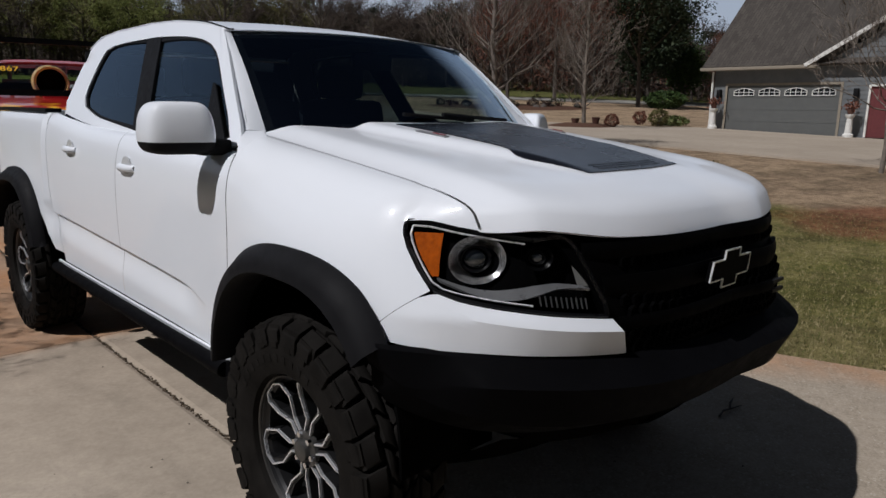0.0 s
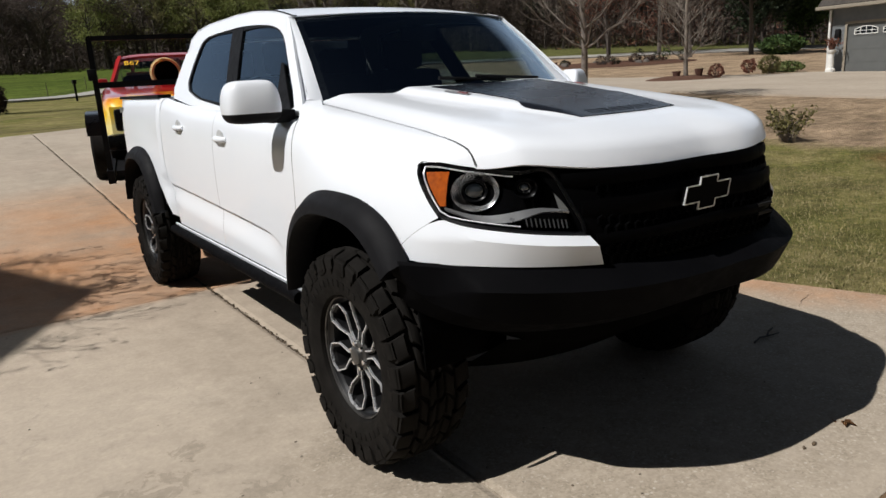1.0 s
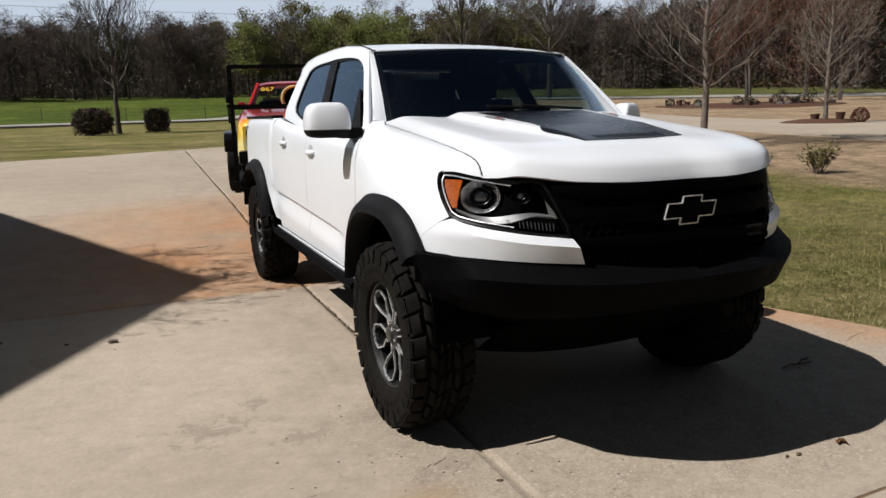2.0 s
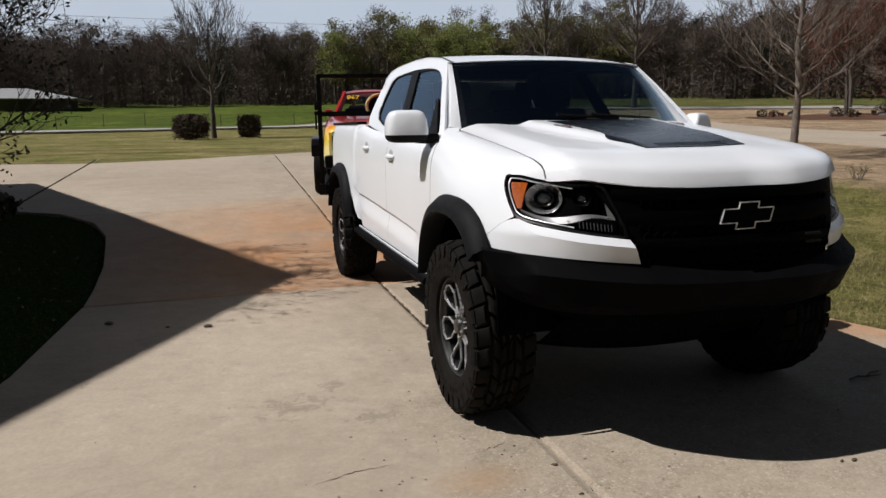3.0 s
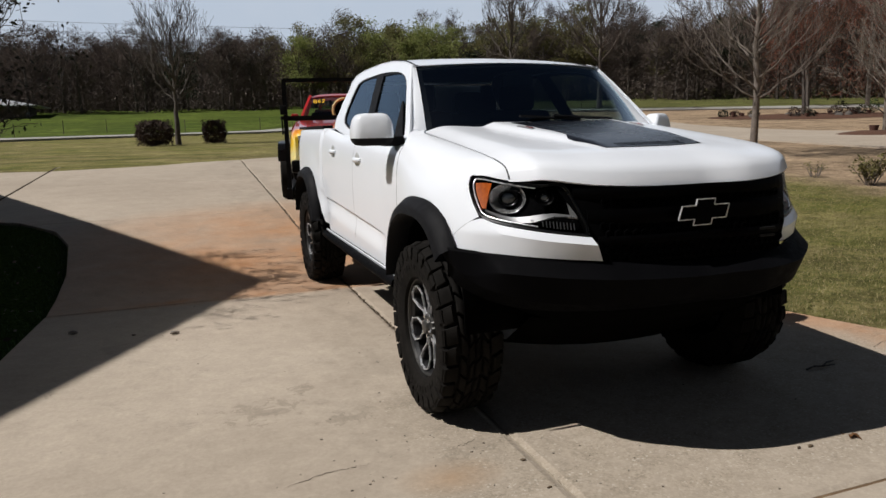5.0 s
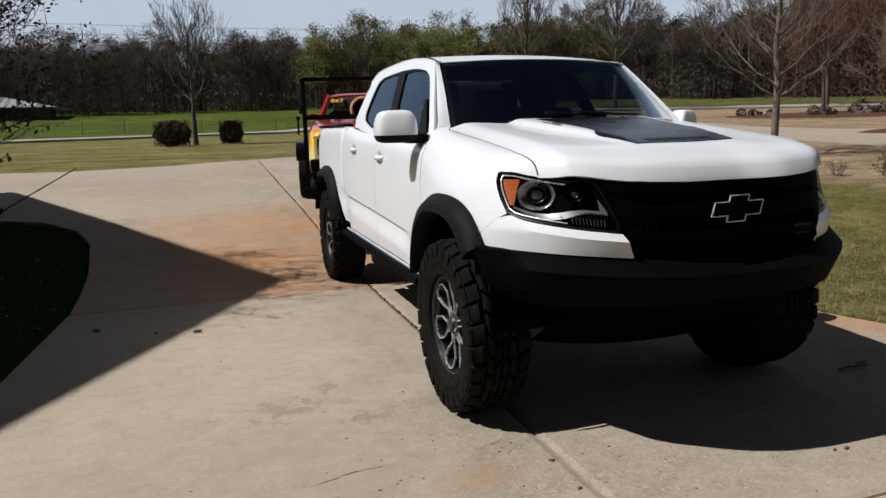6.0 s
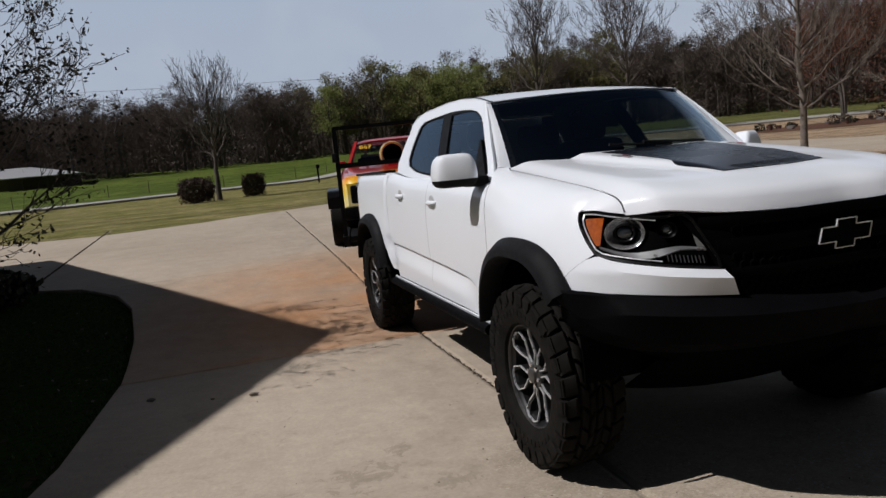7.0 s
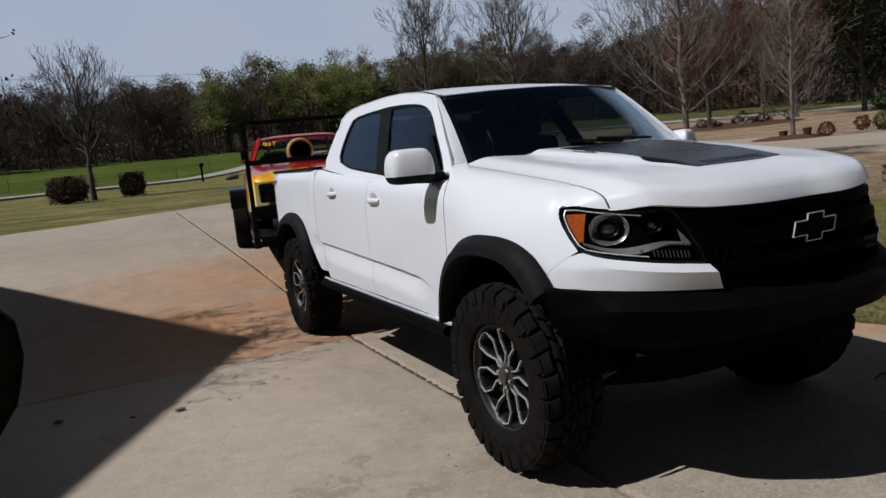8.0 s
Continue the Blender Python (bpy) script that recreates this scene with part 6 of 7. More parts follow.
    tagged(solid("backdrop", bm, WOODFLOOR, "dark thicket deep inside the woods, its unseen side added to block sky", "woods"), kind="structure")
    # undergrowth along the edge
    bm = bmesh.new()
    for _ in range(26000):
        a = radians(rnd.uniform(-55, 102))
        r = rnd.uniform(97, 118) - 3 * smooth(radians(25), radians(55), a)
        x, y = -2 + r * math.sin(a), -3 + r * math.cos(a)
        c = Vector((x, y, level(x, y) + rnd.random() ** 1.6 * 4.2))
        tuft(bm, c, rnd.uniform(0.10, 0.21), rnd)
    tagged(solid("undergrowth", bm, BRUSH, "brown undergrowth at the foot of the woods", "undergrowth"), kind="stuff")


build_woods()

crown_tree(-2.33, 35.2, 6.5, 6, "slim bare young tree standing between two round hedges", 2.0, 0.30, 0.36, 26, 0.15, BARK_DARK, subs=6, twigs=5, rise=0.45, widest=66)
crown_tree(11.2, 10.5, 7.4, 27, "bare tree with pale spreading branches beside the far drive", 1.75, 0.22, 0.22, 64, 0.095, BARK_MID, subs=9, rise=0.5, lateral=True)
crown_tree(23.2, 16.3, 6.6, 8, "bare young tree in a round mulch bed", 1.7, 0.15, 0.26, 36, 0.10, BARK_GREY, rise=0.2, lateral=True)
tree(42.1, 37.6, 8.0, 14, "reddish budding tree above a planted bed", 0.16, 0.75, 3, 14, 0.25, BARK_DARK, REDBUD, 9000, 0.06, lift=0.45, scatter=0.5, extra=2)
crown_tree(32.2, 67.5, 15.5, 31, "tall bare tree in front of the woods", 3.8, 0.30, 0.50, 24, 0.28, BARK_DARK, rise=0.3)
crown_tree(38.3, 59.7, 14.5, 37, "tall bare tree with a wide fine crown", 4.3, 0.28, 0.50, 26, 0.28, BARK_DARK, rise=0.3)
tree(57.0, 51.0, 13.0, 71, "tall reddish budding tree at the edge of the woods", 0.24, 0.7, 3, 15, 0.25, BARK_DARK, REDBUD, 12000, 0.08, lift=0.4, scatter=0.8, extra=2)
tree(61.0, 47.5, 15.0, 73, "broad reddish budding tree beyond the planted bed", 0.24, 0.7, 3, 15, 0.25, BARK_DARK, REDBUD, 12000, 0.08, lift=0.4, scatter=0.8, extra=2)
tree(56.0, 40.0, 12.0, 40, "reddish budding tree near the neighbouring garage", 0.2, 0.7, 3, 14, 0.2, BARK_DARK, REDBUD, 10000, 0.075, lift=0.5, scatter=0.7, extra=2)
tree(62.0, 37.5, 13.0, 43, "dark green pine behind the neighbouring garage", 0.25, 0.7, 3, 16, 0.3, BARK_DARK, PINE, 20000, 0.16, lift=0.2, scatter=0.8)
bush(62.0, 34.5, 2.0, 1.8, 19, "dark green thicket beyond the road", DEEPGREEN, 2400, 0.15)
tree(72.0, 42.5, 9.5, 44, "dark evergreen tree beyond the road", 0.25, 0.6, 3, 16, 0.12, BARK_DARK, PINE, 15000, 0.22, lift=0.3, scatter=0.7)
tree(78.0, 41.0, 5.5, 45, "low evergreen tree beyond the road", 0.2, 0.6, 3, 16, 0.12, BARK_DARK, DEEPGREEN, 9000, 0.17, lift=0.3, scatter=0.6)
crown_tree(14.5, 2.58, 3.9, 61, "small bare tree with fine twigs on the straw lawn", 1.6, 0.25, 0.30, 22, 0.05, BARK_GREY, rise=0.25)
crown_tree(-4.68, 3.82, 3.15, 52, "dark spreading tree with small new leaves by the house", 1.4, 0.22, 0.50, 36, 0.08, BARK_DARK, SHADELEAF, 3, 0.024, subs=10, rise=0.16, widest=84)
bush(-3.36, 33.4, 0.86, 1.25, 3, "round clipped maroon hedge on the lawn", HEDGE, 8500, 0.042, "hedge", "hedge", 0.35, group="round hedges")
bush(-0.55, 35.4, 0.62, 1.22, 4, "smaller round clipped maroon hedge on the lawn", HEDGE, 6500, 0.040, "hedge", "hedge", 0.35, group="round hedges")
bush(-4.64, 3.95, 0.31, 1.3, 8, "dense dark upright shrub beneath the spreading tree", SHADELEAF, 2200, 0.045)
bush(-4.97, 6.9, 0.52, 0.48, 9, "low dark shrub at the corner of the bed", SHADELEAF, 1500, 0.05)
bush(-6.5, 6.6, 1.0, 1.45, 10, "dark shrub in the bed by the house", SHADELEAF, 3400, 0.05)


def straggly(x, y, radius, height, seed, label, stems, per_stem, size):
    """A loose shrub: upright shoots splaying from one foot, with small leaves along them."""
    rnd = random.Random(seed)
    z = level(x, y) - 0.06
    top = thing("shrub", label, "shrub", (x, y, z), "lawn shrubs")
    wood, leaves = bmesh.new(), bmesh.new()
    for k in range(stems):
        a, out = rnd.uniform(0, math.tau), radius * math.sqrt(rnd.random())
        p = Vector((x + 0.06 * math.cos(a), y + 0.06 * math.sin(a), z))
        tip = Vector((x + out * math.cos(a), y + out * math.sin(a), z + height * rnd.uniform(0.55, 1.0)))
        bend = p.lerp(tip, 0.5) + Vector((rnd.gauss(0, 0.04), rnd.gauss(0, 0.04), 0.05))
        bar(wood, p, bend, 0.007, 0.005, 4, caps=False)
        bar(wood, bend, tip, 0.005, 0.002, 4, caps=False)
        for _ in range(per_stem):
            t = rnd.uniform(0.3, 1.0)
            q = p.lerp(bend, t * 2) if t < 0.5 else bend.lerp(tip, t * 2 - 1)
            tuft(leaves, q + Vector((rnd.gauss(0, 0.035), rnd.gauss(0, 0.035), rnd.gauss(0, 0.03))), size * rnd.uniform(0.6, 1.3), rnd)
    part("stems", wood, BARK_MID, top)
    part("leaves", leaves, STRAGGLE, top)


straggly(9.2, 5.7, 0.36, 0.58, 12, "loose straggly olive shrub at the edge of the lawn", 26, 26, 0.03)
straggly(9.25, 6.9, 0.26, 0.34, 13, "thin small shrub at the edge of the lawn", 12, 7, 0.025)
straggly(8.92, 3.83, 0.40, 0.56, 14, "leafy olive shrub between the lawn and the straw", 34, 26, 0.03)
bush(29.2, 16.2, 0.5, 0.85, 15, "brown and green shrub by the far drive", OLIVE, 500, 0.08)
bush(31.0, 16.4, 0.8, 0.5, 16, "low green shrubs by the far drive", SHRUB, 700, 0.08)
bush(29.8, 17.6, 0.35, 0.7, 17, "small brown shrub by the far drive", REDBUD, 300, 0.07)


def build_grass():
    """Standing blades on the lawn beside the driveway."""
    rnd = random.Random(2)
    bm = bmesh.new()
    made = 0
    while made < 140000:
        x, y = rnd.uniform(1.7, 9.0), rnd.uniform(-3.5, 9.0)
        edge = np.interp(y, (-3.5, -2, -0.46, 0.62, 2, 5, 9), (3.35, 2.9, 2.36, 2.0, 1.75, 1.65, 1.78))
        if x < edge + 0.02 or rnd.random() > 1.25 - (x - edge) / 7.5:
            continue
        made += 1
        h, w, a = rnd.uniform(0.010, 0.034), rnd.uniform(0.0014, 0.0032), rnd.uniform(0, math.tau)
        z = level(x, y) - 0.05
        c, s = math.cos(a), math.sin(a)
        lean = rnd.uniform(0.005, 0.045)
        v = [bm.verts.new(p) for p in ((x - s * w, y + c * w, z), (x + s * w, y - c * w, z), (x + c * lean, y + s * lean, z + h))]
        bm.faces.new(v)
    solid("grass", bm, BLADES, "short mixed green and straw coloured grass", "grass", kind="stuff")
    # blades beside the house: a darker green stands for the shade on them
    bm = bmesh.new()
    made = 0
    while made < 9000:
        y = rnd.uniform(-0.5, 7.6)
        edge = np.interp(y, (-2, 0.3, 1.2, 2.8, 4.2, 5.6, 6.45, 7.25, 7.75), (-3.6, -3.3, -3.12, -3.02, -3.08, -3.25, -3.5, -4.05, -4.9))
        x = edge - 0.02 - 2.4 * rnd.random() ** 1.5
        made += 1
        h, w, a = rnd.uniform(0.03, 0.07), rnd.uniform(0.0025, 0.005), rnd.uniform(0, math.tau)
        z = level(x, y) - 0.05
        c, s = math.cos(a), math.sin(a)
        bm.faces.new([bm.verts.new(p) for p in ((x - s * w, y + c * w, z), (x + s * w, y - c * w, z), (x + c * 0.03, y + s * 0.03, z + h))])
    solid("bed_grass", bm, DEEPGREEN, "grass in the shade of the house, its blades coloured darker for it", "grass", kind="stuff")


build_grass()


def build_sky():
    """A far sheet of hazy sky behind the woods."""
    bm = bmesh.new()
    rows = [[bm.verts.new((-2 + 1500 * math.sin(a), -3 + 1500 * math.cos(a), z)) for z in (-40, 60, 150, 300, 500, 700, 900)] for a in (radians(lerp(-75, 120, k / 60)) for k in range(61))]
    for one, two in zip(rows, rows[1:]):
        for i in range(6):
            bm.faces.new((one[i], two[i], two[i + 1], one[i + 1]))
    ob = solid("sky_backdrop", bm, HAZE, "pale hazy spring sky behind the woods", "sky", kind="structure")


build_sky()


# ---- trailer with the race truck ----
TOW = -10.5  # the trailer stands turned behind the pickup


def build_trailer():
    top = thing("car_trailer", "black steel car trailer with an upright gate, behind the pickup", "trailer", (0.05, 4.7, 0.3))
    deck = 0.66
    bm = bmesh.new()
    box(bm, -0.85, 0.95, 5.3, 10.6, deck - 0.06, deck)
    part("deck", bm, STEEL, top)
    for s, x in ((-1, -0.90), (1, 1.00)):
        bm = bmesh.new()
        beam(bm, (x, 5.2, deck - 0.05), (x, 10.7, deck - 0.02), 0.07, 0.13)
        part("side_rail", bm, STEEL, top)
        bm = bmesh.new()
        beam(bm, (x, 5.26, deck - 0.1), (x, 5.26, 1.955), 0.05, 0.05, (1, 0, 0))
        part("gate_post", bm, STEEL, top)
    for z, w in ((1.945, 0.045), (1.505, 0.055)):
        bm = bmesh.new()
        beam(bm, (-0.91, 5.26, z), (1.01, 5.26, z), w, w)
        part("gate_bar", bm, STEEL, top)
    bm = bmesh.new()
    box(bm, -0.96, -0.88, 5.22, 5.31, 1.55, 1.66, 0.012)
    part("gate_latch", bm, STEEL, top)
    for x in (0.02, 0.18):
        bm = bmesh.new()
        beam(bm, (x * 4 - 0.5, 5.3, deck - 0.06), (0.05, 4.72, 0.56), 0.07, 0.09)
        part("tongue", bm, STEEL, top)
    bm = box(bmesh.new(), -0.05, 0.15, 4.62, 4.80, 0.52, 0.64, 0.02)
    part("coupler", bm, STEEL, top)
    bm = bmesh.new()
    bar(bm, (-0.3, 5.05, 0.22), (-0.3, 5.05, 0.85), 0.03, sides=10)
    part("jack", bm, STEEL, top)
    inverse = top.matrix_basis.inverted()
    for x in (-1, 1):
        for y in (8.05, 8.85):
            cx = 0.05 + x * 1.10
            bm = bmesh.new()
            z = level(0, y) + 0.335
            prof = [(-0.10, 0.19), (-0.112, 0.24), (-0.108, 0.31), (-0.085, 0.333), (0.085, 0.333), (0.108, 0.31), (0.112, 0.24), (0.10, 0.19)]
            lathe(bm, prof, 40, (cx, y, z))
            wheel = part("wheel", bm, RUBBER, top)
            bm = bmesh.new()
            lathe(bm, [(-0.085 * x * -1, 0.19), (x * 0.06, 0.17), (x * 0.05, 0.06), (x * 0.09, 0.05), (x * 0.09, 0.0005)], 24, (cx, y, z))
            ob = part("rim", bm, SATIN, wheel)
        bm = bmesh.new()
        cx = 0.05 + x * 1.10
        for k in range(10):
            a0, a1 = (math.pi * (k + j) / 10 for j in (0, 1))
            pts = []
            for a in (a0, a1):
                y = 8.45 - 0.90 * math.copysign(abs(math.cos(a)) ** 0.6, math.cos(a))
                z = 0.72 + level(0, 8.4) * 0.6 + 0.30 * abs(math.sin(a)) ** 0.5
                pts += [(cx - 0.12, y, z), (cx + 0.12, y, z)]
            bm.faces.new([bm.verts.new(p) for p in (pts[0], pts[1], pts[3], pts[2])])
        bmesh.ops.remove_doubles(bm, verts=bm.verts[:], dist=1e-4)
        bm.normal_update()
        bmesh.ops.solidify(bm, geom=bm.faces[:], thickness=0.012)
        part("mudguard", bm, GLOSSBLACK, top)
    top.matrix_basis = Matrix.Translation((0.05, 4.7, 0.3)) @ pose(0, 0, 0, 0, 0, TOW)


build_trailer()


def build_race_truck():
    z0 = 0.66
    top = thing("race_truck", "red race truck with yellow flames and air scoop on a trailer", "race truck", (0.05, 4.7, z0))
    cx = -0.04

    def body(u, v):
        x = lerp(-1, 1, u)
        y = lerp(6.0, 10.2, v)
        half = along(y, (6.0, 0.80), (6.25, 0.88), (7.5, 0.91), (10.2, 0.91))
        mid = along(y, (6.0, z0 + 0.62), (6.15, z0 + 0.72), (7.4, z0 + 0.86), (7.7, z0 + 0.88), (10.2, z0 + 0.86))
        a = abs(x)
        if a < 0.72:
            return (cx + half * x / 0.72 * 0.93, y + 0.10 * (x / 0.72) ** 2 * (1 - smooth(0, 0.1, v)), mid - 0.03 * (a / 0.72) ** 3)
        q = (a - 0.72) / 0.28
        return (cx + math.copysign(half * lerp(0.93, 1.0, math.sin(q * math.pi / 2) ** 0.5), x), y + 0.10 * (1 - smooth(0, 0.1, v)), lerp(mid - 0.03, z0 + 0.25, q ** 1.1))

    part("body", skin(body, 40, 50, 0.015, (cx, 8, z0 + 0.3)), FLAME, top, "red paint with yellow flames", 50)
    part("nose", skin(lambda u, v: (cx + lerp(-0.80, 0.80, u), 5.98 + 0.10 * (2 * u - 1) ** 2 + 0.02 * v, lerp(z0 + 0.25, z0 + 0.62, v)), 16, 6, 0.02, (cx, 8, z0 + 0.3)), FLAME, top)
    for s in (-1, 1):
        bm = box(bmesh.new(), cx + s * 0.44, cx + s * 0.76, 5.93, 6.05, z0 + 0.36, z0 + 0.60, 0.04)
        part("headlight_cover", bm, GLOSSBLACK, top)
    bm = box(bmesh.new(), cx - 0.42, cx + 0.42, 5.94, 6.02, z0 + 0.32, z0 + 0.56, 0.03)
    part("grille", bm, STEEL, top)
    bm = box(bmesh.new(), cx - 0.86, cx + 0.86, 5.86, 6.06, z0 + 0.16, z0 + 0.33, 0.04)
    part("bumper", bm, GLOSSBLACK, top)
    # cab
    def pillar_line(s, a, b, r):
        bm = bmesh.new()
        beam(bm, (cx + s * a[0], a[1], a[2]), (cx + s * b[0], b[1], b[2]), r, r * 0.8)
        return bm
    roof_z = z0 + 1.24
    part("roof", skin(lambda u, v: (cx + lerp(-0.635, 0.635, u), lerp(8.0, 9.0, v) + 0.06 * (2 * u - 1) ** 2, roof_z + 0.05 - 0.045 * abs(2 * u - 1) ** 4 - 0.05 * (2 * v - 1) ** 2), 16, 8, 0.03, (cx, 8.5, z0 + 0.5)), RED, top)
    for s in (-1, 1):
        part("cab_pillar", pillar_line(s, (0.76, 7.55, z0 + 0.86), (0.60, 8.05, roof_z), 0.04), RED, top)
        part("cab_pillar", pillar_line(s, (0.76, 9.05, z0 + 0.86), (0.62, 8.98, roof_z), 0.07), RED, top)
        bm = skin(lambda u, v, s=s: (cx + s * lerp(0.75, 0.61, v), lerp(lerp(7.62, 8.08, v), 8.98, u), lerp(z0 + 0.87, roof_z, v)), 4, 4, 0.005, (cx, 8.3, z0))
        part("door_window", bm, PANE, top)
        bm = box(bmesh.new(), cx + s * 0.79, cx + s * 0.90, 7.60, 7.67, z0 + 0.89, z0 + 0.96, 0.025)
        part("mirror", bm, RED, top)
    screen = part("windshield", skin(lambda u, v: (cx + lerp(-1, 1, u) * lerp(0.74, 0.59, v), lerp(7.56, 8.04, v) + 0.05 * (2 * u - 1) ** 2, lerp(z0 + 0.86, roof_z, v)), 12, 6, 0.005, (cx, 8.5, z0)), RACEGLASS, top)
    screen.visible_shadow = False
    bm = bmesh.new()
    for k in range(4):
        bar(bm, (cx - 0.5 + 0.33 * k, 8.35, z0 + 0.7), (cx - 0.45 + 0.30 * k, 8.45, roof_z - 0.03), 0.025, sides=8)
    bar(bm, (cx - 0.55, 8.4, z0 + 1.02), (cx + 0.55, 8.4, z0 + 1.02), 0.025, sides=8)
    part("roll_cage", bm, TRIM, top)
    bm = box(bmesh.new(), cx - 0.62, cx - 0.12, 8.2, 8.9, z0 + 0.55, z0 + 1.0, 0.08)
    part("seat", bm, CABIN, top)
    bm = box(bmesh.new(), cx - 0.70, cx + 0.70, 9.02, 9.06, z0 + 0.5, z0 + 0.94, 0.01)
    part("cab_back", bm, RED, top)
    # windshield number
    curve = bpy.data.curves.new("race_number", "FONT")
    curve.body, curve.size, curve.extrude, curve.align_x = "867", 0.13, 0.003, "CENTER"
    text = new("race_number", curve)
    a = math.atan2(roof_z - z0 - 0.86, 0.48)
    text.matrix_basis = pose(cx - 0.47, 7.868, roof_z - 0.118, math.degrees(a), 0, 0)
    dg = bpy.context.evaluated_depsgraph_get()
    mesh = bpy.data.meshes.new_from_object(text.evaluated_get(dg))
    m = text.matrix_basis.copy()
    bpy.data.objects.remove(text)
    mesh.transform(m)
    mesh.materials.clear()
    mesh.materials.append(YELLOW)
    ob = new("race_number", mesh)
    ob.parent, ob.matrix_parent_inverse = top, top.matrix_basis.inverted()
    # ram air scoop in front of the windshield
    c = (cx - 0.11, 6.95, z0 + 0.98)
    bm = lathe(bmesh.new(), [(0.0, 0.142), (-0.02, 0.165), (0.0, 0.180), (0.10, 0.188), (0.45, 0.17), (0.52, 0.11)], 32, c, "Y")
    bmesh.ops.solidify(bm, geom=bm.faces[:], thickness=0.006)
    sc = part("air_scoop", bm, CREAM, top, "cream and flame painted round air scoop")
    bm = lathe(bmesh.new(), [(0.03, 0.148), (0.04, 0.0005)], 32, c, "Y")
    part("scoop_inside", bm, DARK, top)
    bm = box(bmesh.new(), cx - 0.2, cx + 0.24, 6.85, 7.5, z0 + 0.70, z0 + 0.86, 0.03)
    part("engine", bm, RED, top)
    for x in (-1, 1):
        for y in (6.75, 9.5):
            bm = lathe(bmesh.new(), [(-0.11, 0.20), (-0.13, 0.26), (-0.12, 0.31), (-0.09, 0.325), (0.09, 0.325), (0.12, 0.31), (0.13, 0.26), (0.11, 0.20)], 36, (cx + x * 0.74, y, z0 + 0.328))
            part("wheel", bm, RUBBER, top)
    top.matrix_basis = Matrix.Translation((0.05, 4.7, z0)) @ pose(0, 0, 0, 0, 0, TOW)


build_race_truck()


# ---- buildings ----
def build_house():
    """The house whose gable shades the driveway."""
    top = thing("house", "gabled house with grey siding beside the driveway", "house", (-12, 4.65, 0))
    x1, x0, yc, near, far, h, eave = -7.85, -19.0, 4.47, 6.49, 6.71, 8.18, 3.91
    bm = bmesh.new()
    poly = [(yc - near + 0.4, 0), (yc + far - 0.4, 0), (yc + far - 0.4, eave - 0.1), (yc, h - 0.3), (yc - near + 0.4, eave - 0.1)]
    for x in (x1 - 0.3, x0 + 0.3):
        bm.faces.new([bm.verts.new((x, y, z)) for y, z in poly])
    for y in (yc - near + 0.4, yc + far - 0.4):
        bm.faces.new([bm.verts.new(p) for p in ((x0 + 0.3, y, 0), (x1 - 0.3, y, 0), (x1 - 0.3, y, eave - 0.1), (x0 + 0.3, y, eave - 0.1))])
    bm.normal_update()
    bmesh.ops.recalc_face_normals(bm, faces=bm.faces[:])
    bmesh.ops.solidify(bm, geom=bm.faces[:], thickness=0.15)
    part("wall", bm, SIDING, top)
    for y in (yc - near, yc + far):
        bm = bmesh.new()
        q = [(x0, yc, h), (x1, yc, h), (x1, y, eave), (x0, y, eave)]
        bm.faces.new([bm.verts.new(p) for p in q])
        bm.normal_update()
        bmesh.ops.solidify(bm, geom=bm.faces[:], thickness=0.12)
        part("roof", bm, SHINGLES, top)


build_house()


def build_sky_blocker():
    """A plain unseen building across the driveway's end, added to block sky light."""
    top = thing("house_wing", "plain unseen grey block across the driveway's end, added to cut sky light", "house", (-2, -12, 0))
    x0, x1, y0, y1, eave, ridge = -9.0, 7.5, -14.5, -7.4, 2.9, 5.9
    for a, b, c, d in ((x0, x1, y1 - 0.18, y1), (x0, x1, y0, y0 + 0.18), (x0, x0 + 0.18, y0 + 0.18, y1 - 0.18), (x1 - 0.18, x1, y0 + 0.18, y1 - 0.18)):
        part("wall", box(bmesh.new(), a, b, c, d, -0.1, eave), SIDING, top)
    mid = (y0 + y1) / 2
    for y in (y0 - 0.4, y1 + 0.4):
        bm = bmesh.new()
        f = bm.faces.new([bm.verts.new(p) for p in ((x0 - 0.4, mid, ridge), (x1 + 0.4, mid, ridge), (x1 + 0.4, y, eave - 0.05), (x0 - 0.4, y, eave - 0.05))])
        bm.normal_update()
        bmesh.ops.solidify(bm, geom=[f], thickness=0.12 if f.normal.z > 0 else -0.12)
        part("roof", bm, SHINGLES, top)


build_sky_blocker()


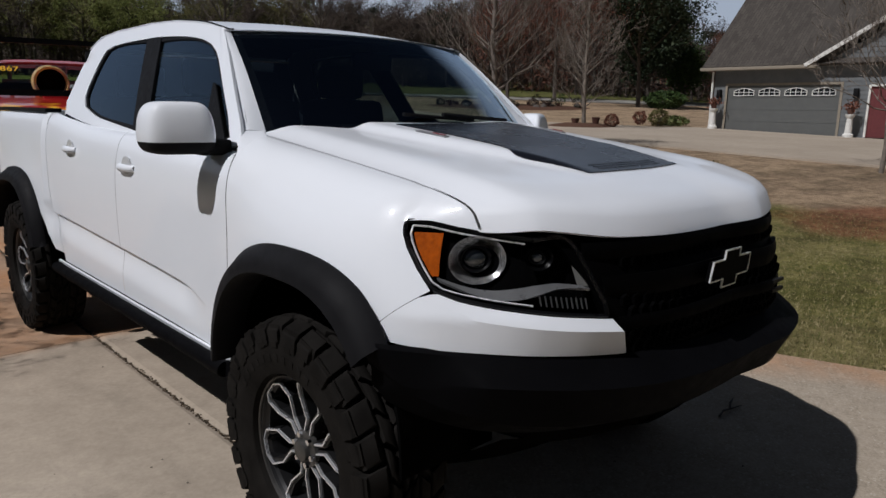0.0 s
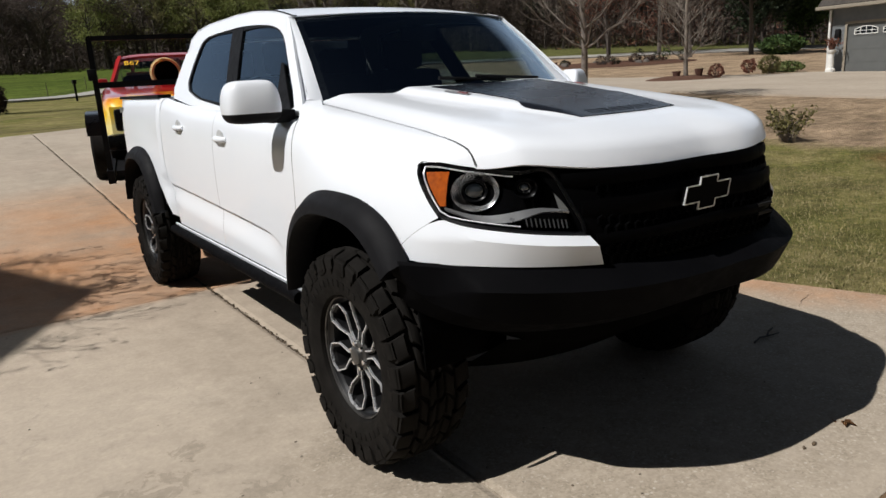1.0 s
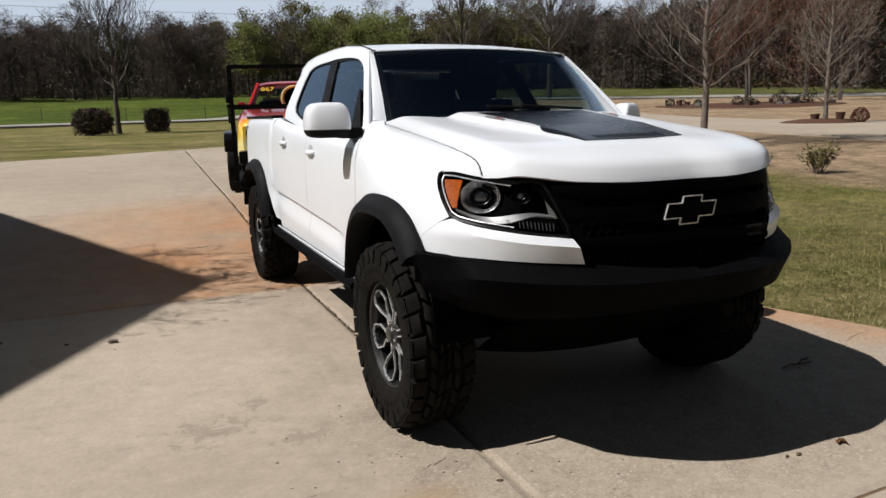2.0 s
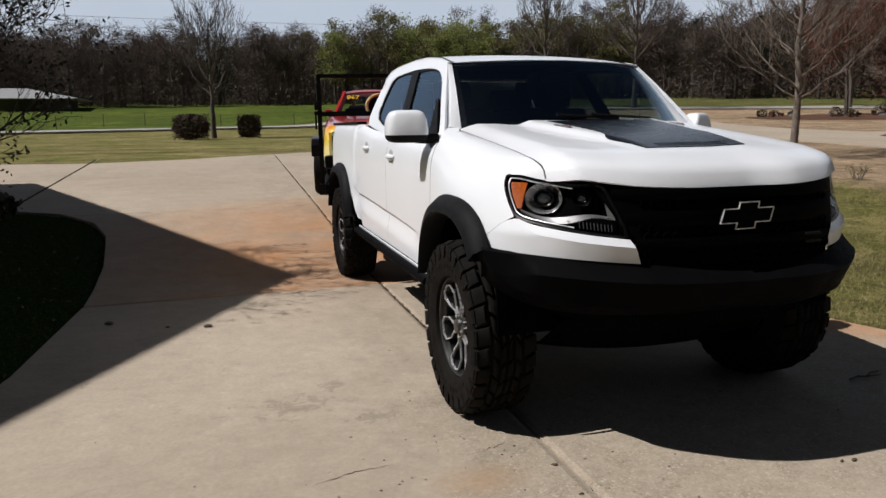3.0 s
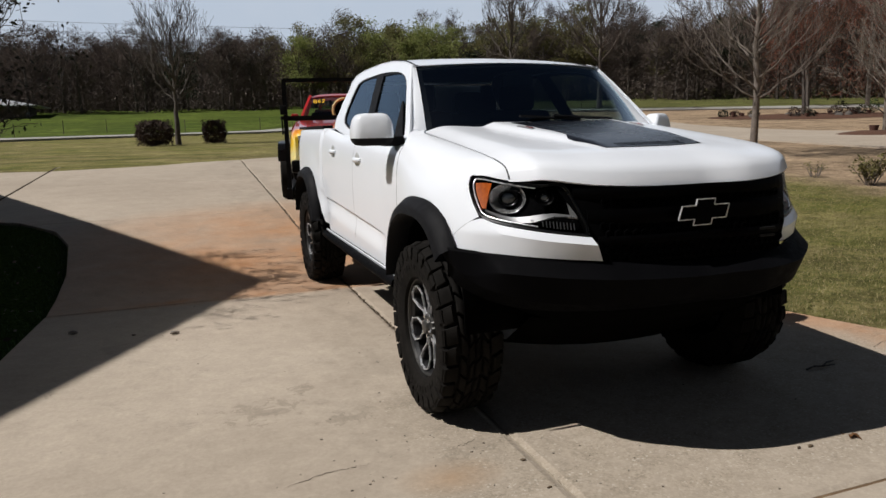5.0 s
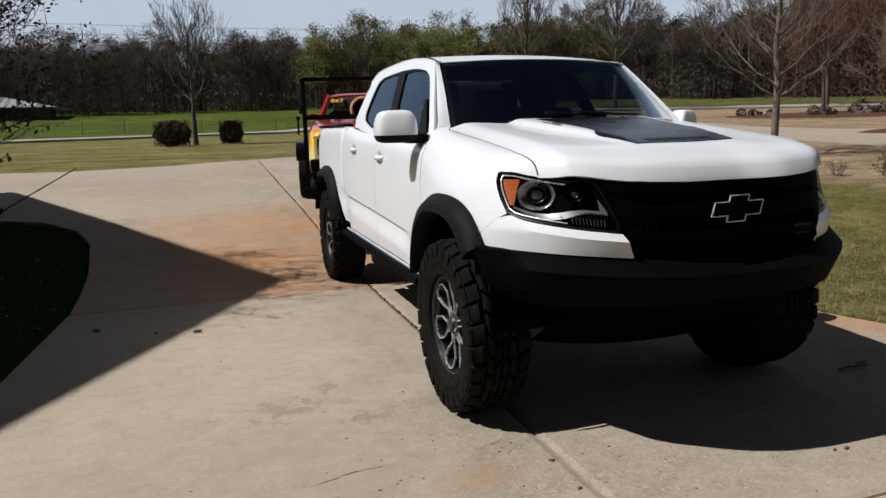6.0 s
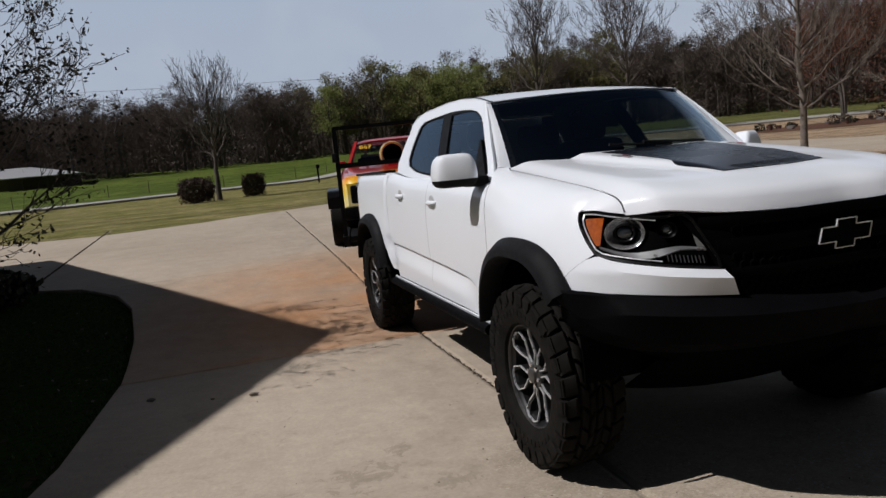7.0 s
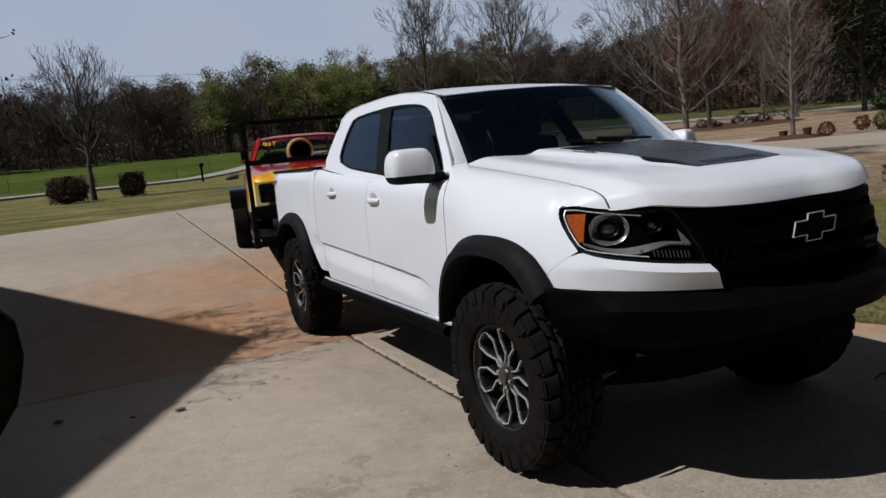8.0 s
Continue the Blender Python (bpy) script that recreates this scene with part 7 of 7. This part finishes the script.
def build_garage():
    """The neighbouring garage: eaves over the door, a gable beside it."""
    X, Z = 30.0, 0.50
    top = thing("garage_building", "grey garage with shingled roof and a wide grey door", "garage", (34, 6, Z))
    y_l, y_r, eave = 13.90, -6.0, Z + 2.95
    dl, dr, dh = 13.25, 8.48, Z + 2.12
    walls = [(dl, y_l, Z - 0.3, eave), (dr, dl, dh, eave), (7.42, dr, Z - 0.3, eave), (y_r, 6.42, Z - 0.3, eave), (6.42, 7.42, Z + 2.05, eave)]
    for a, b, z0, z1 in walls:
        bm = box(bmesh.new(), X, X + 0.2, a, b, z0, z1)
        part("wall", bm, SIDING, top)
    n = 0
    z = Z - 0.1
    while z < eave:
        for a, b, z0, z1 in walls:
            if z0 - 0.05 <= z < z1 - 0.02:
                bm = bmesh.new()
                box(bm, X - 0.014, X, a, b, z, z + 0.012)
                part("siding_lap", bm, SIDING, top)
        z += 0.18
    bm = box(bmesh.new(), X + 0.2, X + 9, y_l - 0.2, y_l, Z - 0.3, eave)
    part("wall", bm, SIDING, top)
    # gable wall and its laps
    gy, gz = 3.0, eave + 3.8
    bm = bmesh.new()
    f = bm.faces.new([bm.verts.new((X - 0.02, y, zz)) for y, zz in ((9.15, eave), (gy, gz), (-3.15, eave))])
    bm.normal_update()
    bmesh.ops.solidify(bm, geom=[f], thickness=0.2)
    part("gable", bm, SIDING, top)
    zz = eave
    while zz < gz - 0.2:
        t = (zz - eave) / (gz - eave)
        bm = box(bmesh.new(), X - 0.24, X - 0.222, lerp(-3.15, gy, t), lerp(9.15, gy, t), zz, zz + 0.014)
        part("siding_lap", bm, SIDING, top)
        zz += 0.2
    def sheet(points, material, name, thick=0.12):
        bm = bmesh.new()
        f = bm.faces.new([bm.verts.new(p) for p in points])
        bm.normal_update()
        bmesh.ops.solidify(bm, geom=[f], thickness=thick if f.normal.z > 0 else -thick)
        return part(name, bm, material, top)
    sheet([(X - 0.45, y_l + 0.45, eave), (X - 0.45, -7, eave), (X + 6.5, -7, eave + 6.2), (X + 6.5, y_l + 0.45, eave + 6.2)], SHINGLES, "roof")
    sheet([(X - 0.55, 9.75, eave + 0.03), (X - 0.55, gy, gz + 0.42), (X + 5.5, gy, gz + 0.42), (X + 5.5, 9.75, eave + 0.03)], SHINGLES, "gable_roof", 0.14)
    bm = bmesh.new()
    beam(bm, (X - 0.58, 9.80, eave - 0.07), (X - 0.58, gy, gz + 0.32), 0.05, 0.15)
    part("rake_board", bm, TRIM, top)
    bm = box(bmesh.new(), X - 0.56, X - 0.40, 9.35, y_l + 0.5, eave - 0.17, eave - 0.03, 0.02)
    part("gutter", bm, TAN, top)
    bm = box(bmesh.new(), X - 0.4, X, 9.35, y_l + 0.45, eave - 0.16, eave - 0.13)
    part("soffit", bm, TAN, top)
    bm = bmesh.new()
    bar(bm, (X - 0.1, y_l + 0.05, Z - 0.1), (X - 0.1, y_l + 0.05, eave - 0.2), 0.05, sides=8)
    part("downspout", bm, TRIM, top)
    # door
    door = part("garage_door", box(bmesh.new(), X + 0.06, X + 0.12, dr, dl, Z, dh), DOORGREY, top, "wide grey sectional garage door with arched lights")
    for k in range(1, 4):
        part("panel_joint", box(bmesh.new(), X + 0.052, X + 0.06, dr, dl, Z + k * 0.53 - 0.005, Z + k * 0.53 + 0.005), DOORGREY, door)
    for bay in range(4):
        a = dr + 0.13 + bay * (dl - dr - 0.26) / 4
        b = a + (dl - dr - 0.26) / 4 - 0.16
        a += 0.06
        frame_bm = bmesh.new()
        ring_pts = [(a, Z + 1.68), (b, Z + 1.68)] + [(lerp(b, a, k / 8), Z + 1.88 + 0.12 * math.sin(math.pi * k / 8)) for k in range(9)]
        glass_bm = bmesh.new()
        glass_bm.faces.new([glass_bm.verts.new((X + 0.055, y, z)) for y, z in ring_pts])
        part("pane", glass_bm, PANE, door)
        for p, q in zip(ring_pts, ring_pts[1:] + ring_pts[:1]):
            if (Vector(p) - Vector(q)).length > 0.01:
                beam(frame_bm, (X + 0.045, *p), (X + 0.045, *q), 0.03, 0.035, (1, 0, 0))
        for k in range(1, 4):
            y = lerp(a, b, k / 4)
            beam(frame_bm, (X + 0.047, y, Z + 1.68), (X + 0.047, y, Z + 1.88 + 0.12 * math.sin(math.pi * k / 4)), 0.02, 0.022, (1, 0, 0))
        beam(frame_bm, (X + 0.047, a, Z + 1.82), (X + 0.047, b, Z + 1.82), 0.02, 0.02)
        part("light_frame", frame_bm, TRIM, door)
    for y0, y1, z0, z1 in ((dl, dl + 0.10, Z, dh + 0.10), (dr - 0.10, dr, Z, dh + 0.10), (dr, dl, dh, dh + 0.10)):
        part("door_trim", box(bmesh.new(), X - 0.03, X + 0.0, y0, y1, z0, z1), TAN, top)
    part("entry_door", box(bmesh.new(), X + 0.05, X + 0.10, 6.48, 7.36, Z, Z + 2.02, 0.0), MAROON, top, "maroon entry door")
    for y0, y1, z0, z1 in ((7.36, 7.44, Z, Z + 2.10), (6.40, 6.48, Z, Z + 2.10), (6.48, 7.36, Z + 2.02, Z + 2.10)):
        part("door_frame", box(bmesh.new(), X - 0.02, X + 0.05, y0, y1, z0, z1), TRIM, top)
    for y in (13.58, 7.85):
        part("wall_lantern", box(bmesh.new(), X - 0.22, X - 0.02, y - 0.09, y + 0.09, Z + 1.55, Z + 1.95, 0.03), STEEL, top)
    for y in (13.6, 7.85):
        urn = thing("pedestal", "white pedestal with a pot of dry flowers beside the garage door", "pedestal", (X - 0.4, y, Z), "pedestals")
        g = level(X - 0.4, y)
        bm = lathe(bmesh.new(), [(g - 0.05, 0.2), (g + 0.10, 0.2), (g + 0.16, 0.14), (g + 0.75, 0.11), (g + 0.82, 0.17), (g + 0.92, 0.18), (g + 0.92, 0.0005)], 20, (X - 0.5, y, 0), "Z")
        part("column", bm, TRIM, urn)
        bm = lathe(bmesh.new(), [(g + 0.92, 0.10), (g + 1.15, 0.17), (g + 1.13, 0.0005)], 16, (X - 0.5, y, 0), "Z")
        part("pot", bm, POT, urn)
        rnd = random.Random(y)
        bm = bmesh.new()
        for _ in range(160):
            tuft(bm, (X - 0.5 + rnd.gauss(0, 0.12), y + rnd.gauss(0, 0.14), g + 1.25 + rnd.gauss(0, 0.09)), 0.06, rnd)
        part("flowers", bm, REDBUD, urn)


build_garage()


def build_distance():
    # barn across the field
    bx, by, eave = -21.7, 86.4, 5.05
    bz = level(bx, by)
    top = thing("barn", "low barn with a grey metal roof across the field", "barn", (bx, by, bz))
    part("wall", box(bmesh.new(), bx - 4.5, bx + 3.0, by + 1, by + 7, bz - 0.5, eave - 0.05), BARK_DARK, top)
    for k in range(4):
        part("post", box(bmesh.new(), bx - 4.4 + k * 2.5, bx - 4.25 + k * 2.5, by - 0.5, by - 0.35, bz - 0.3, eave - 0.02), BARK_DARK, top)
    ridge = [(bx - 4.8, by + 3.5, eave + 1.3), (bx - 1.6, by + 3.5, eave + 1.3)]
    for corners in (((bx - 4.8, by - 0.8, eave), (bx + 4.5, by - 0.8, eave), ridge[1], ridge[0]), ((bx + 4.5, by + 7.8, eave), (bx - 4.8, by + 7.8, eave), ridge[0], ridge[1]), ((bx + 4.5, by - 0.8, eave), (bx + 4.5, by + 7.8, eave), ridge[1])):
        bm = bmesh.new()
        f = bm.faces.new([bm.verts.new(p) for p in corners])
        bm.normal_update()
        bmesh.ops.solidify(bm, geom=[f], thickness=0.1)
        part("roof", bm, METALROOF, top)
    # post and rock by the road
    z = level(4.7, 49)
    bm = bmesh.new()
    beam(bm, (4.7, 49, z - 0.1), (4.7, 49, z + 1.15), 0.12, 0.12, (1, 0, 0))
    box(bm, 4.58, 4.82, 48.7, 49.2, z + 1.0, z + 1.28, 0.04)
    solid("mailbox", bm, STEEL, "dark mailbox on a post beside the road", "mailbox")
    bm = bmesh.new()
    bmesh.ops.create_icosphere(bm, subdivisions=3, radius=1, matrix=Matrix.Translation((6.2, 46.0, level(6.2, 46) + 0.1)) @ Matrix.Diagonal((0.42, 0.3, 0.22, 1)))
    for v in bm.verts:
        v.co += Vector((0.1, 0.1, 0.08)) * noise.noise(v.co * 2.1)
    solid("boulder", bm, STONE, "rough grey boulder at the edge of the lawn", "boulder")
    # power lines
    for k, (h, off) in enumerate(((23.5, 0), (22.0, 2), (20.2, 0))):
        bm = bmesh.new()
        pts = [Vector((lerp(-160, 160, j / 40), 150 + off, h + 14 * (j / 40 - 0.5) ** 2 - 1.0 * j / 40)) for j in range(41)]
        for a, b in zip(pts, pts[1:]):
            bar(bm, a, b, 0.035, sides=3, caps=False)
        solid("power_line", bm, SATIN, "thin grey power line above the woods", "cable", group="power lines")
    # fence posts along the field
    post = None
    for k in range(26):
        x = -34 + k * 3.2
        y = 63 + 0.10 * x + 2 * math.sin(k)
        if post is None:
            bm = bmesh.new()
            bar(bm, (0, 0, -0.2), (0, 0, 1.05), 0.03, 0.026, 6)
            post = solid("fence_post", bm, BARK_DARK, "thin weathered fence post along the field", "fence post", group="field fence")
            post.matrix_basis = pose(x, y, level(x, y))
        else:
            copy_thing(post, pose(x, y, level(x, y)))
    # planted beds towards the road
    for x, y, rx, ry in ((23.2, 16.4, 2.1, 1.2), (42.5, 37.2, 9.0, 3.9)):
        bm = bmesh.new()
        rows = [[bm.verts.new((x + rx * r * math.cos(a), y + ry * r * math.sin(a), level(x + rx * r * math.cos(a), y + ry * r * math.sin(a)) - 0.02 + 0.16 * (1 - r**3))) for a in (j * math.tau / 40 for j in range(40))] for r in (0.05, 0.5, 0.8, 0.95, 1.02)]
        for one, two in zip(rows, rows[1:]):
            for j in range(40):
                bm.faces.new((one[j], one[(j + 1) % 40], two[(j + 1) % 40], two[j]))
        bmesh.ops.recalc_face_normals(bm, faces=bm.faces[:])
        solid("flower_bed", bm, MULCH, "raised bed of red mulch", "flower bed")
    rnd = random.Random(6)
    spots = [(22.85, 16.5), (23.5, 15.9), (24.1, 15.5)]
    for k in range(37):
        x, y = (34.8 + 15.5 * (k + rnd.uniform(-0.6, 0.6)) / 34, 36.6 + rnd.uniform(-1.7, 2.2)) if k < 34 else spots[k - 34]
        z = level(x, y) + 0.05
        if k == 36:
            bush(x, y, 0.33, 0.62, 99, "reddish leafed shrub in the mulch bed", REDBUD, 420, 0.05, group="bed shrubs")
        elif k % 3 == 0 and k < 34:
            bush(x, y, rnd.uniform(0.3, 0.5), rnd.uniform(0.5, 0.9) + (0.5 if 24 < k < 34 else 0), 60 + k, "small shrub in a mulch bed", rnd.choice((SHADELEAF, BRUSH, HEDGE)) if k < 24 else rnd.choice((DEEPGREEN, SHADELEAF)), 260, 0.06, group="bed shrubs")
        elif k % 3 == 1 or k > 33:
            h = rnd.uniform(0.2, 0.32)
            bm = lathe(bmesh.new(), [(z - 0.05, 0.11), (z + h, 0.17), (z + h + 0.03, 0.18), (z + h - 0.02, 0.0005)], 14, (x, y, 0), "Z")
            solid("flower_pot", bm, POT, "clay flower pot standing in a mulch bed", "flower pot", group="bed pots")
        else:
            bm = bmesh.new()
            bmesh.ops.create_icosphere(bm, subdivisions=2, radius=1, matrix=Matrix.Translation((x, y, z + 0.05)) @ Matrix.Diagonal((rnd.uniform(0.2, 0.42), rnd.uniform(0.2, 0.35), rnd.uniform(0.15, 0.28), 1)))
            for v in bm.verts:
                v.co += Vector((0.1, 0.1, 0.1)) * noise.noise(v.co * 3)
            solid("stone", bm, STONE, "grey stone edging a mulch bed", "stone", group="bed stones")


build_distance()

# ---- small things on the driveway ----
for x, y, r in ((-2.75, 2.16, 0.03), (-2.085, 1.86, 0.032)):
    bm = bmesh.new()
    bmesh.ops.create_icosphere(bm, subdivisions=3, radius=1, matrix=Matrix.Translation((x, y, 0.014)) @ Matrix.Diagonal((r, r * 0.55, 0.012, 1)))
    for v in bm.verts:
        v.co += Vector((0.006, 0.006, 0.004)) * noise.noise(v.co * 40)
    solid("wood_chip", bm, BARK_GREY, "small brown wood chip lying on the concrete", "wood chip", group="chips on the driveway")


def build_litter():
    """A curled dead leaf, chips and a twig lying on the concrete."""
    rnd = random.Random(17)
    bm = bmesh.new()
    for k in range(5):
        a = radians(-150 + 68 * k)
        rows = []
        for t in (0.0, 0.25, 0.5, 0.75, 1.0):
            w = 0.012 * math.sin(math.pi * min(1, t + 0.12)) + 0.0015
            c = Vector((0.669 + 0.045 * t * math.cos(a), -1.035 + 0.045 * t * math.sin(a), 0.004 + 0.010 * math.sin(2.6 * t + k)))
            side = Vector((-math.sin(a), math.cos(a), 0.25 * rnd.uniform(-1, 1))) * w
            rows.append([bm.verts.new(p) for p in (c - side, c + Vector((0, 0, 0.003)), c + side)])
        for one, two in zip(rows, rows[1:]):
            for i in range(2):
                bm.faces.new((one[i], one[i + 1], two[i + 1], two[i]))
    bmesh.ops.solidify(bm, geom=bm.faces[:], thickness=0.0008)
    solid("dead_leaf", bm, DEADLEAF, "small curled brown dead leaf on the concrete", "leaf")
    for x, y, r in ((-0.723, -0.69, 0.009), (-0.729, -0.923, 0.007), (0.372, -1.036, 0.008), (0.426, -1.044, 0.010), (-2.35, 1.95, 0.010)):
        bm = bmesh.new()
        bmesh.ops.create_icosphere(bm, subdivisions=2, radius=1, matrix=Matrix.Translation((x, y, 0.004)) @ Matrix.Rotation(rnd.uniform(-0.6, 0.6), 4, "Z") @ Matrix.Diagonal((r * 1.6, r * 0.7, r * 0.5, 1)))
        for v in bm.verts:
            v.co += Vector((0.3, 0.3, 0.2)) * r * noise.noise(v.co * 90)
        solid("wood_chip", bm, CRUMBS, "tiny dark wood chip lying on the concrete", "wood chip", group="chips on the driveway")
    bm = bmesh.new()
    line = [Vector(p) for p in ((1.15, -0.362, 0.006), (1.21, -0.352, 0.012), (1.265, -0.36, 0.008), (1.32, -0.335, 0.014), (1.40, -0.312, 0.006))]
    for p, q in zip(line, line[1:]):
        bar(bm, p, q, 0.006, 0.004, 5)
    bar(bm, line[2], line[2] + Vector((0.06, -0.03, 0.012)), 0.004, 0.002, 5)
    solid("twig", bm, BARK_DARK, "dark broken twig lying on the shaded concrete", "twig")


build_litter()


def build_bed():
    """Grass between the house and the driveway, the house's shade put into its colour."""
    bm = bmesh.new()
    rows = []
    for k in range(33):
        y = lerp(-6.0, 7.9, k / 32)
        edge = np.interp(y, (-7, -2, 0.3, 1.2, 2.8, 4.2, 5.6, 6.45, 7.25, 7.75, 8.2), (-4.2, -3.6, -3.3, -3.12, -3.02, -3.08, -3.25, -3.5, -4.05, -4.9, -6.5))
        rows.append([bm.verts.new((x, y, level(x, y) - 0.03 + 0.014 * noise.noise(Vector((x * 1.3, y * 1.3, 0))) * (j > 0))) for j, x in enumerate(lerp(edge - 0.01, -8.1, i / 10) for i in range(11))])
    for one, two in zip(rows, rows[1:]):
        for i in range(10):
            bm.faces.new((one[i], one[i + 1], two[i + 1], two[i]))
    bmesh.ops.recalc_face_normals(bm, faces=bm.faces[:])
    solid("shaded_lawn", bm, SHADEGRASS, "grass beside the driveway, darkened in colour for the house's shade", "planting bed", kind="structure")
    rnd = random.Random(77)
    bm = bmesh.new()
    for _ in range(120):
        y = rnd.uniform(-1.0, 6.0)
        x = -3.15 - rnd.random() ** 1.4 * 2.5
        c = Vector((x, y, level(x, y) - 0.01))
        tuft(bm, c, rnd.uniform(0.015, 0.035), rnd, 0.85)
    solid("fallen_leaves", bm, BRUSH, "dry fallen leaves on the shaded bed", "leaves", kind="stuff")


build_bed()
